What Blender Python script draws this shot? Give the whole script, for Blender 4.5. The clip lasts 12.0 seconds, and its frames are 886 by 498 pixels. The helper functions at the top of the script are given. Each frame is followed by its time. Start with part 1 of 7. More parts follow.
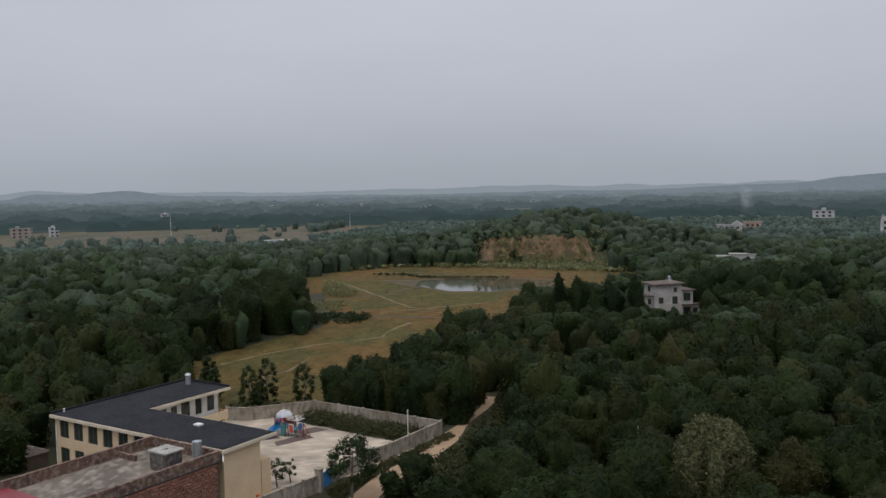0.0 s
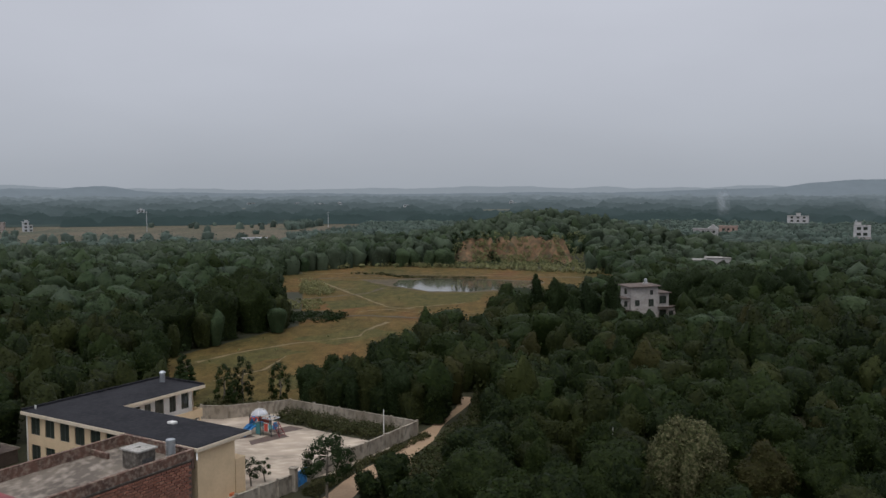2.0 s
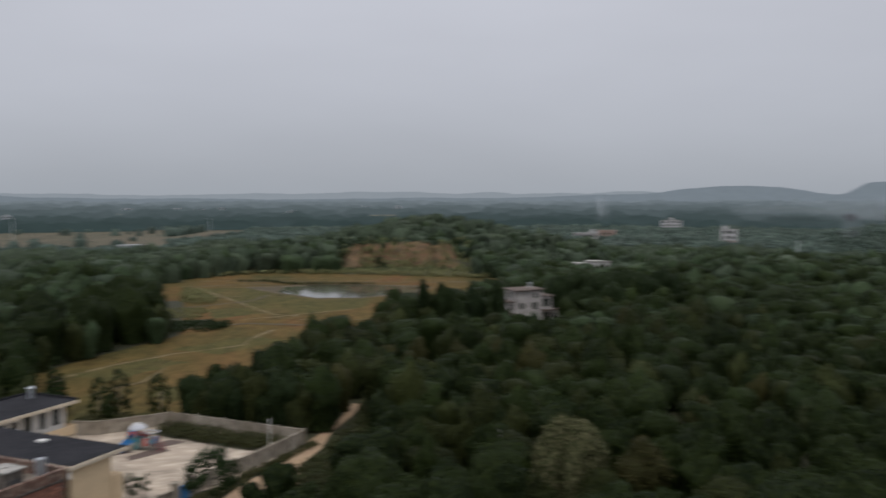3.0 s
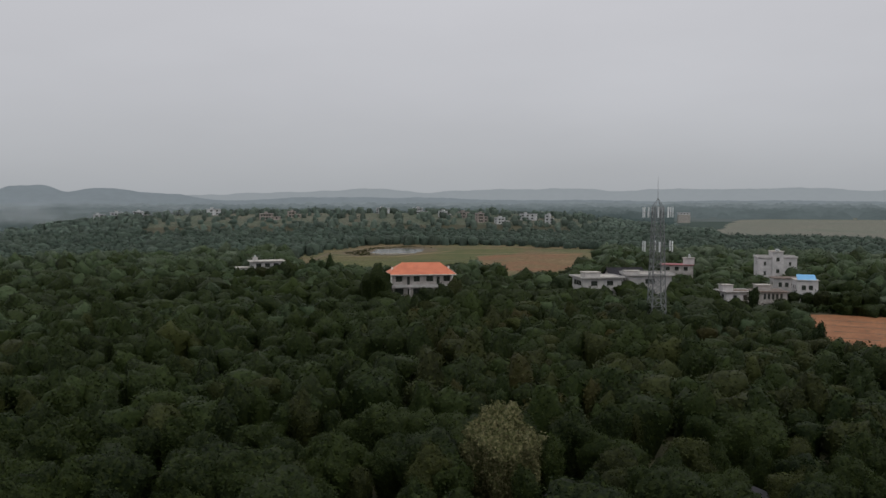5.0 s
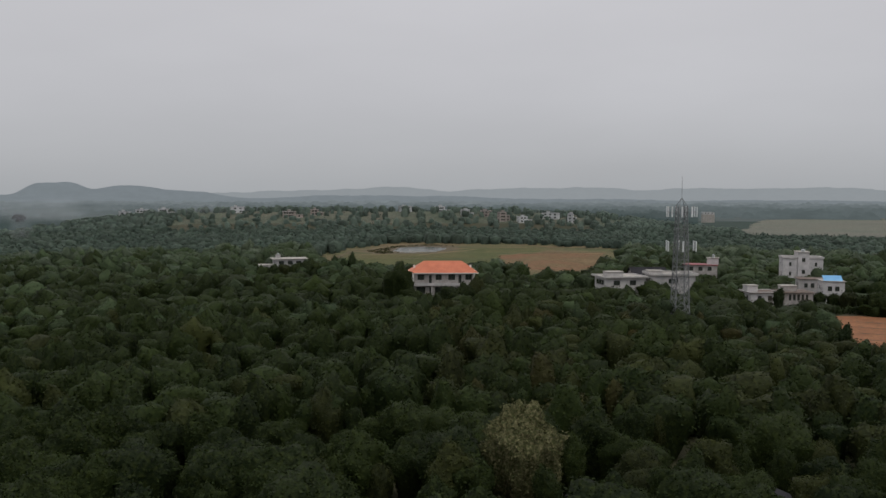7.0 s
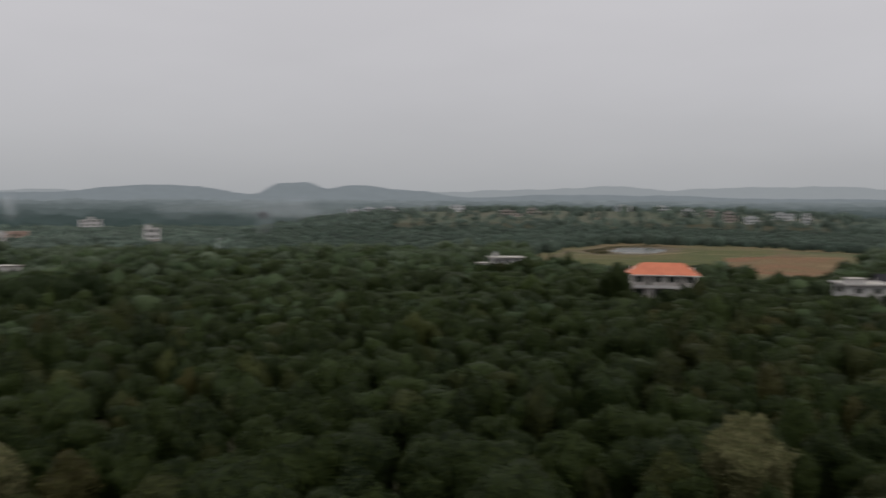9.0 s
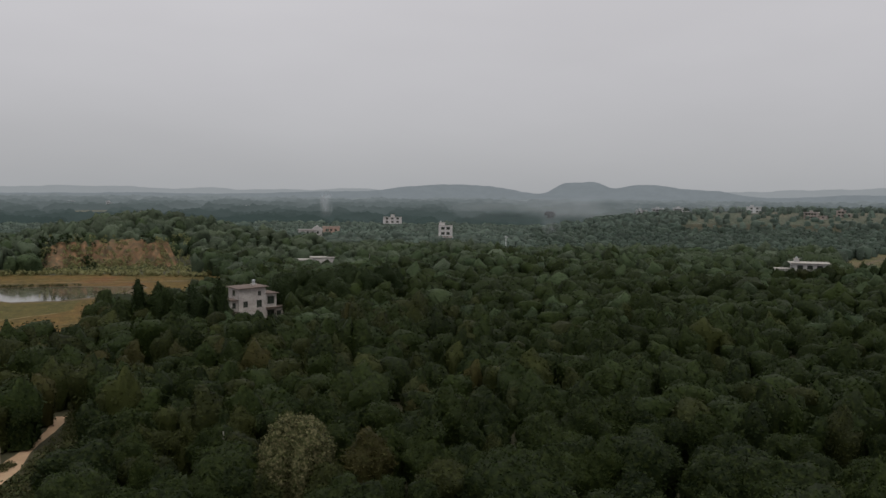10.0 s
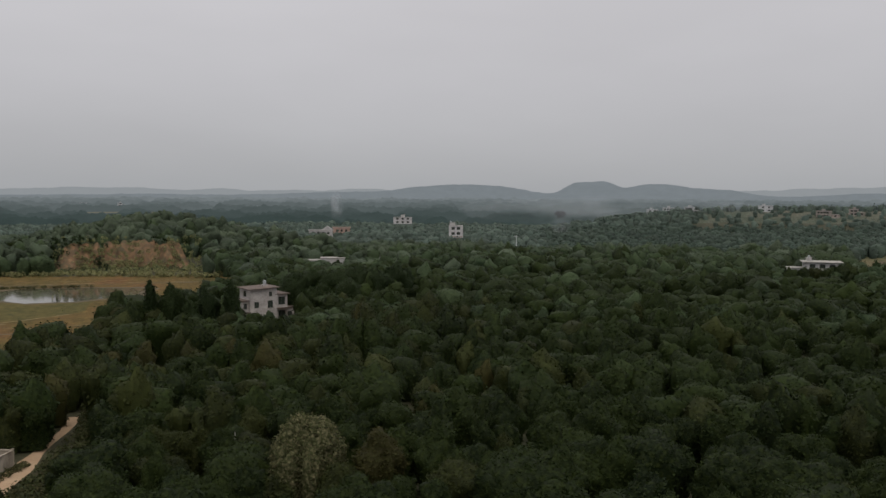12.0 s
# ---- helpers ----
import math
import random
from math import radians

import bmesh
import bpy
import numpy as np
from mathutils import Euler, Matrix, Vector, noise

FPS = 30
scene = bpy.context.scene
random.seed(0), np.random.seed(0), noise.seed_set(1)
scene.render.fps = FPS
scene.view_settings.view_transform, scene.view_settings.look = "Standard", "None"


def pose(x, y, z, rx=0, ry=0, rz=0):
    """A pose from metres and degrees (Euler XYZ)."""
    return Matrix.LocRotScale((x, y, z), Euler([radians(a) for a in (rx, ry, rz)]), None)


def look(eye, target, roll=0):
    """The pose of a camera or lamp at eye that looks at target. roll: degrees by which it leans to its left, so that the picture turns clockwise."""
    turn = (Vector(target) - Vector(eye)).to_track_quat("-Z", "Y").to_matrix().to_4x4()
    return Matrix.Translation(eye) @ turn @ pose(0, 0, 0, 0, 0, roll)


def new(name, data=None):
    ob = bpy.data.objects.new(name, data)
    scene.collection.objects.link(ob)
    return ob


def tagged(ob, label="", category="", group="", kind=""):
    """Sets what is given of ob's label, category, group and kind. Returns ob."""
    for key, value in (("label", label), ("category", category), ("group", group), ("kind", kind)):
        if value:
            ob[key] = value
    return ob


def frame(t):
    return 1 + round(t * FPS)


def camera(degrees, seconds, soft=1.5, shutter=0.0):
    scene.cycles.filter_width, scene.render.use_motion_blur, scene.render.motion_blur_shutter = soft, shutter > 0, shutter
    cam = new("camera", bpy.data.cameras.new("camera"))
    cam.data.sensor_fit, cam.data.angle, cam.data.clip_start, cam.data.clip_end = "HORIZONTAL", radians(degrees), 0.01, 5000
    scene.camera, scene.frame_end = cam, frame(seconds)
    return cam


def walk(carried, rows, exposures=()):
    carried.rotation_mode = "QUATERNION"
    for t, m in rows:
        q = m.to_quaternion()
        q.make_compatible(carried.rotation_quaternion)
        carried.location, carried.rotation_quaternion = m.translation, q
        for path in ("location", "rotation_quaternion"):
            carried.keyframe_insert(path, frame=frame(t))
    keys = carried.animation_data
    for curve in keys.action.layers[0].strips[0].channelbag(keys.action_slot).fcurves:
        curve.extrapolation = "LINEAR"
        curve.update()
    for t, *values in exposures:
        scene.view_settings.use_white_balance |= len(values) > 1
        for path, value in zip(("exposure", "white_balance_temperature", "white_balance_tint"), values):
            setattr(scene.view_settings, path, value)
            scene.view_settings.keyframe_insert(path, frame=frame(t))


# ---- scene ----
cam = camera(55.7, 12.0, soft=1.5, shutter=0.3)
EYE = 36.0
# seconds, yaw, pitch, roll of the drone, which hovers and turns
ROWS = [
    (0.0, 0.0, -3.80, -0.96), (0.5, -0.86, -3.79, -0.69), (1.0, -0.84, -3.75, -0.55), (1.5, -0.66, -3.73, -0.39),
    (2.0, -1.49, -3.81, -0.11), (2.5, -1.35, -3.64, -0.05), (2.7, -1.55, -3.56, -0.05), (2.8, -2.70, -3.53, -0.05),
    (2.9, -5.10, -3.50, -0.05), (3.0, -9.22, -3.45, -0.07), (3.1, -14.1, -3.40, -0.2), (3.2, -20.0, -3.32, -0.32),
    (3.3, -27.35, -3.27, -0.42), (3.4, -34.5, -3.29, -0.43), (3.5, -41.77, -3.33, -0.43), (3.6, -48.9, -3.37, -0.47),
    (3.7, -55.68, -3.40, -0.5), (3.8, -60.2, -3.38, -0.45), (3.9, -62.6, -3.35, -0.35), (4.1, -63.6, -3.32, -0.2),
    (4.6, -63.6, -3.30, -0.1), (5.3, -63.36, -3.29, -0.07), (5.5, -63.26, -3.33, -0.06), (6.0, -62.84, -3.42, -0.01),
    (6.5, -62.41, -3.40, 0.08), (7.0, -61.98, -3.38, 0.15), (7.2, -61.85, -3.36, 0.15), (8.0, -61.4, -3.35, 0.12),
    (8.5, -61.2, -3.34, 0.1), (8.7, -60.4, -3.33, 0.06), (8.8, -57.04, -3.34, 0.06), (8.9, -52.1, -3.40, 0.18),
    (9.0, -47.24, -3.47, 0.28), (9.1, -42.1, -3.54, 0.33), (9.2, -36.23, -3.60, 0.38), (9.3, -31.3, -3.66, 0.45),
    (9.4, -29.4, -3.70, 0.5), (9.5, -28.75, -3.71, 0.53), (10.0, -27.91, -3.62, 0.52), (10.5, -27.66, -3.55, 0.48),
    (11.0, -27.43, -3.50, 0.43), (11.5, -27.31, -3.40, 0.37), (12.0, -27.2, -3.62, 0.27),
]
EXPOSURES = [(0.0, -0.05, 6250, 11), (3.0, -0.05, 6350, 12), (4.5, 0.0, 6620, 11), (7.0, 0.0, 6750, 11.5), (9.5, -0.02, 6850, 12.5), (12.0, -0.02, 6850, 12.5)]
walk(cam, [(t, pose(0, 0, EYE, 90 + pitch, 0, yaw) @ pose(0, 0, 0, 0, 0, roll)) for t, yaw, pitch, roll in ROWS], EXPOSURES)

# ---- light: an overcast sky and a wide, weak sun ----
world = bpy.data.worlds.new("overcast_sky")
scene.world = world
world.use_nodes = True
wn, wl = world.node_tree.nodes, world.node_tree.links
wn.clear()
SUN_ELEVATION, SUN_ROTATION = radians(64), radians(200)
sky = wn.new("ShaderNodeTexSky")
sky.sky_type, sky.sun_disc, sky.sun_elevation, sky.sun_rotation = "NISHITA", False, SUN_ELEVATION, SUN_ROTATION
sky.dust_density = 4.0
bw = wn.new("ShaderNodeHueSaturation")
bw.inputs["Saturation"].default_value = 0.25
bw.inputs["Value"].default_value = 0.10
wl.new(sky.outputs[0], bw.inputs["Color"])
coord = wn.new("ShaderNodeTexCoord")
sep = wn.new("ShaderNodeSeparateXYZ")
wl.new(coord.outputs["Generated"], sep.inputs[0])
ramp = wn.new("ShaderNodeValToRGB")
ramp.color_ramp.elements[0].position, ramp.color_ramp.elements[0].color = 0.0, (0.36, 0.39, 0.42, 1)
ramp.color_ramp.elements[1].position, ramp.color_ramp.elements[1].color = 1.0, (1.02, 1.04, 1.08, 1)
for p, c in ((0.03, (0.385, 0.41, 0.44, 1)), (0.12, (0.46, 0.48, 0.52, 1)), (0.25, (0.53, 0.545, 0.59, 1)), (0.55, (0.74, 0.76, 0.80, 1))):
    e = ramp.color_ramp.elements.new(p)
    e.color = c
wl.new(sep.outputs["Z"], ramp.inputs[0])
squash = wn.new("ShaderNodeMapping")
squash.inputs["Scale"].default_value = (1.0, 1.0, 3.5)
wl.new(coord.outputs["Generated"], squash.inputs[0])
clouds = wn.new("ShaderNodeTexNoise")
clouds.inputs["Scale"].default_value, clouds.inputs["Detail"].default_value = 2.2, 5.0
wl.new(squash.outputs[0], clouds.inputs["Vector"])
cramp = wn.new("ShaderNodeMapRange")
cramp.inputs["From Min"].default_value, cramp.inputs["From Max"].default_value = 0.3, 0.7
cramp.inputs["To Min"].default_value, cramp.inputs["To Max"].default_value = 0.95, 1.04
wl.new(clouds.outputs["Fac"], cramp.inputs["Value"])
mul = wn.new("ShaderNodeMixRGB")
mul.blend_type, mul.inputs[0].default_value = "MULTIPLY", 1.0
wl.new(ramp.outputs[0], mul.inputs[1])
wl.new(cramp.outputs[0], mul.inputs[2])
both = wn.new("ShaderNodeMixRGB")
both.blend_type, both.inputs[0].default_value = "ADD", 0.12
wl.new(mul.outputs[0], both.inputs[1])
wl.new(bw.outputs[0], both.inputs[2])
back = wn.new("ShaderNodeBackground")
back.inputs["Strength"].default_value = 1.0
wl.new(both.outputs[0], back.inputs["Color"])
wout = wn.new("ShaderNodeOutputWorld")
wl.new(back.outputs[0], wout.inputs["Surface"])
sun_data = bpy.data.lights.new("sun", "SUN")
sun_data.energy, sun_data.angle, sun_data.color = 0.95, radians(40), (1.0, 0.97, 0.93)
sun = new("sun", sun_data)
sun.matrix_world = look((0, 0, 300), (-math.sin(SUN_ROTATION) * 200, -math.cos(SUN_ROTATION) * 200, 300 - 200 * math.tan(SUN_ELEVATION)))


# ---- materials ----
def surface(name, low, high, scale=1.0, fine=None, fine_scale=20.0, fine_mix=0.35, rough=0.85, bump=0.0, bump_scale=None,
            metal=0.0, random_mix=0.0, random_colour=None, through_leaf=0.0, spec=0.3, stretch=(1, 1, 1), cells=0.0, depth=0.05):
    """A node material: two tones at a large scale, a third at a fine one, bump, and a tone for each object."""
    m = bpy.data.materials.new(name)
    m.use_nodes = True
    n, l = m.node_tree.nodes, m.node_tree.links
    b = n["Principled BSDF"]
    geo = n.new("ShaderNodeNewGeometry")
    mp = n.new("ShaderNodeMapping")
    mp.inputs["Scale"].default_value = stretch
    l.new(geo.outputs["Position"], mp.inputs[0])
    big = n.new("ShaderNodeTexNoise")
    big.inputs["Scale"].default_value, big.inputs["Detail"].default_value = scale, 4.0
    l.new(mp.outputs[0], big.inputs["Vector"])
    cr = n.new("ShaderNodeValToRGB")
    cr.color_ramp.elements[0].position, cr.color_ramp.elements[0].color = 0.36, (*low, 1)
    cr.color_ramp.elements[1].position, cr.color_ramp.elements[1].color = 0.64, (*high, 1)
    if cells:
        # tone of each tree; mass() also puts canopy shade into it
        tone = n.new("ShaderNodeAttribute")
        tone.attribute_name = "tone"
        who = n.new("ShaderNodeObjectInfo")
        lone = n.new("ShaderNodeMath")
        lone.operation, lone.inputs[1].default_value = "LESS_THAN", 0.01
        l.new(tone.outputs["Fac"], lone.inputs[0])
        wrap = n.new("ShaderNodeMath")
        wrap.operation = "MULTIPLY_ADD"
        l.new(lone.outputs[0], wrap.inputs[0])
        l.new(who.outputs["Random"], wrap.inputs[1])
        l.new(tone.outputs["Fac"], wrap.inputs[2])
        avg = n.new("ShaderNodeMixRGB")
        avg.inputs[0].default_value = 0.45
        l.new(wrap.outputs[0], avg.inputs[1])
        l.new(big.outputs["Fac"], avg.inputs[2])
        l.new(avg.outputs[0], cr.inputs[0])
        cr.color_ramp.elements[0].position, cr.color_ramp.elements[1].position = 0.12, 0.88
    else:
        l.new(big.outputs["Fac"], cr.inputs[0])
    out = cr.outputs[0]
    if cells:
        island = n.new("ShaderNodeNewGeometry")
        spread = n.new("ShaderNodeMapRange")
        spread.inputs["To Min"].default_value, spread.inputs["To Max"].default_value = 0.7, 1.5
        l.new(island.outputs["Random Per Island"], spread.inputs["Value"])
        each = n.new("ShaderNodeMixRGB")
        each.blend_type, each.inputs[0].default_value = "MULTIPLY", 1.0
        l.new(out, each.inputs[1])
        l.new(spread.outputs[0], each.inputs[2])
        out = each.outputs[0]
    small = n.new("ShaderNodeTexNoise")
    small.inputs["Scale"].default_value, small.inputs["Detail"].default_value = fine_scale, 6.0
    l.new(mp.outputs[0], small.inputs["Vector"])
    if fine:
        rg = n.new("ShaderNodeMapRange")
        rg.inputs["From Min"].default_value, rg.inputs["From Max"].default_value = 0.45, 0.7
        rg.inputs["To Max"].default_value = fine_mix
        l.new(small.outputs["Fac"], rg.inputs["Value"])
        mx = n.new("ShaderNodeMixRGB")
        l.new(rg.outputs[0], mx.inputs[0])
        l.new(out, mx.inputs[1])
        mx.inputs[2].default_value = (*fine, 1)
        out = mx.outputs[0]
    if random_colour:
        info = n.new("ShaderNodeObjectInfo")
        rr = n.new("ShaderNodeMath")
        rr.operation, rr.inputs[1].default_value = "MULTIPLY", random_mix
        l.new(info.outputs["Random"], rr.inputs[0])
        mx = n.new("ShaderNodeMixRGB")
        l.new(rr.outputs[0], mx.inputs[0])
        l.new(out, mx.inputs[1])
        mx.inputs[2].default_value = (*random_colour, 1)
        out = mx.outputs[0]
    l.new(out, b.inputs["Base Color"])
    b.inputs["Roughness"].default_value, b.inputs["Metallic"].default_value = rough, metal
    b.inputs["Specular IOR Level"].default_value = spec
    if through_leaf:
        tr = n.new("ShaderNodeBsdfTranslucent")
        l.new(out, tr.inputs["Color"])
        ms = n.new("ShaderNodeMixShader")
        ms.inputs[0].default_value = through_leaf
        l.new(b.outputs[0], ms.inputs[1])
        l.new(tr.outputs[0], ms.inputs[2])
        l.new(ms.outputs[0], n["Material Output"].inputs["Surface"])
    if bump:
        bp = n.new("ShaderNodeBump")
        bp.inputs["Strength"].default_value = bump
        bp.inputs["Distance"].default_value = depth
        l.new(small.outputs["Fac"], bp.inputs["Height"])
        l.new(bp.outputs[0], b.inputs["Normal"])
    return m


def meadow(name, tones, patch=0.03, streak=(1, 0.35, 1), straw=(0.2, 0.15, 0.07), straw_mix=0.35):
    """Stubble and grass: four tones in patches, broken by streaks, tufts and straw."""
    m = bpy.data.materials.new(name)
    m.use_nodes = True
    n, l = m.node_tree.nodes, m.node_tree.links
    b = n["Principled BSDF"]
    geo = n.new("ShaderNodeNewGeometry")
    mp = n.new("ShaderNodeMapping")
    mp.inputs["Scale"].default_value = streak
    l.new(geo.outputs["Position"], mp.inputs[0])

    def speckle(scale, detail, rough):
        t = n.new("ShaderNodeTexNoise")
        t.inputs["Scale"].default_value, t.inputs["Detail"].default_value, t.inputs["Roughness"].default_value = scale, detail, rough
        l.new(mp.outputs[0], t.inputs["Vector"])
        return t.outputs["Fac"]

    big, middle, tiny = speckle(patch, 5.0, 0.6), speckle(0.35, 5.0, 0.7), speckle(2.2, 6.0, 0.75)
    cr = n.new("ShaderNodeValToRGB")
    cr.color_ramp.elements[0].position, cr.color_ramp.elements[0].color = 0.34, (*tones[0], 1)
    cr.color_ramp.elements[1].position, cr.color_ramp.elements[1].color = 0.66, (*tones[3], 1)
    for p, c in ((0.45, tones[1]), (0.55, tones[2])):
        cr.color_ramp.elements.new(p).color = (*c, 1)
    l.new(big, cr.inputs[0])
    out = cr.outputs[0]
    for fac, lo, hi, low, high in ((middle, 0.3, 0.7, 0.62, 1.38), (tiny, 0.3, 0.7, 0.6, 1.4)):
        rg = n.new("ShaderNodeMapRange")
        rg.inputs["From Min"].default_value, rg.inputs["From Max"].default_value = lo, hi
        rg.inputs["To Min"].default_value, rg.inputs["To Max"].default_value = low, high
        l.new(fac, rg.inputs["Value"])
        mx = n.new("ShaderNodeMixRGB")
        mx.blend_type, mx.inputs[0].default_value = "MULTIPLY", 1.0
        l.new(out, mx.inputs[1])
        l.new(rg.outputs[0], mx.inputs[2])
        out = mx.outputs[0]
    dry = n.new("ShaderNodeMapRange")
    dry.inputs["From Min"].default_value, dry.inputs["From Max"].default_value = 0.55, 0.72
    dry.inputs["To Max"].default_value = straw_mix
    l.new(middle, dry.inputs["Value"])
    mx = n.new("ShaderNodeMixRGB")
    l.new(dry.outputs[0], mx.inputs[0])
    l.new(out, mx.inputs[1])
    mx.inputs[2].default_value = (*straw, 1)
    l.new(mx.outputs[0], b.inputs["Base Color"])
    b.inputs["Roughness"].default_value, b.inputs["Specular IOR Level"].default_value = 0.95, 0.1
    bp = n.new("ShaderNodeBump")
    bp.inputs["Strength"].default_value, bp.inputs["Distance"].default_value = 0.5, 0.15
    l.new(tiny, bp.inputs["Height"])
    l.new(bp.outputs[0], b.inputs["Normal"])
    return m


# emission in place of hazy daylight on the far backdrop
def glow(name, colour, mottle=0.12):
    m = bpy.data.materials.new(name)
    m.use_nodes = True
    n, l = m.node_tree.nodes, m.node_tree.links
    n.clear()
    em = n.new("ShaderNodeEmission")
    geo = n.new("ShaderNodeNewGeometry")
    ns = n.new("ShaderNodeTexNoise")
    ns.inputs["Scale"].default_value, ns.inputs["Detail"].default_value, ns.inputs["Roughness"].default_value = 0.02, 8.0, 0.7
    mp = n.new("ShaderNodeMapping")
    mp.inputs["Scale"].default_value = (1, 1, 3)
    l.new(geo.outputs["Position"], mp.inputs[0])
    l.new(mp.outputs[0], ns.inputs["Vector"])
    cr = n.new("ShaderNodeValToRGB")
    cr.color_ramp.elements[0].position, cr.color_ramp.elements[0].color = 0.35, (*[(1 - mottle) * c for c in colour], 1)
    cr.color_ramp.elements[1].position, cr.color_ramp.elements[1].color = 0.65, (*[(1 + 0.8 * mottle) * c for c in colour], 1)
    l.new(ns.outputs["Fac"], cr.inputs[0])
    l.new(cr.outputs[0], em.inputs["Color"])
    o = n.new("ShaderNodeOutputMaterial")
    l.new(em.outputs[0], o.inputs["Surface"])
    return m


def pane_glass(name):
    m = bpy.data.materials.new(name)
    m.use_nodes = True
    b = m.node_tree.nodes["Principled BSDF"]
    b.inputs["Base Color"].default_value = (0.034, 0.042, 0.034, 1)
    b.inputs["Roughness"].default_value = 0.08
    b.inputs["Specular IOR Level"].default_value = 0.5
    return m


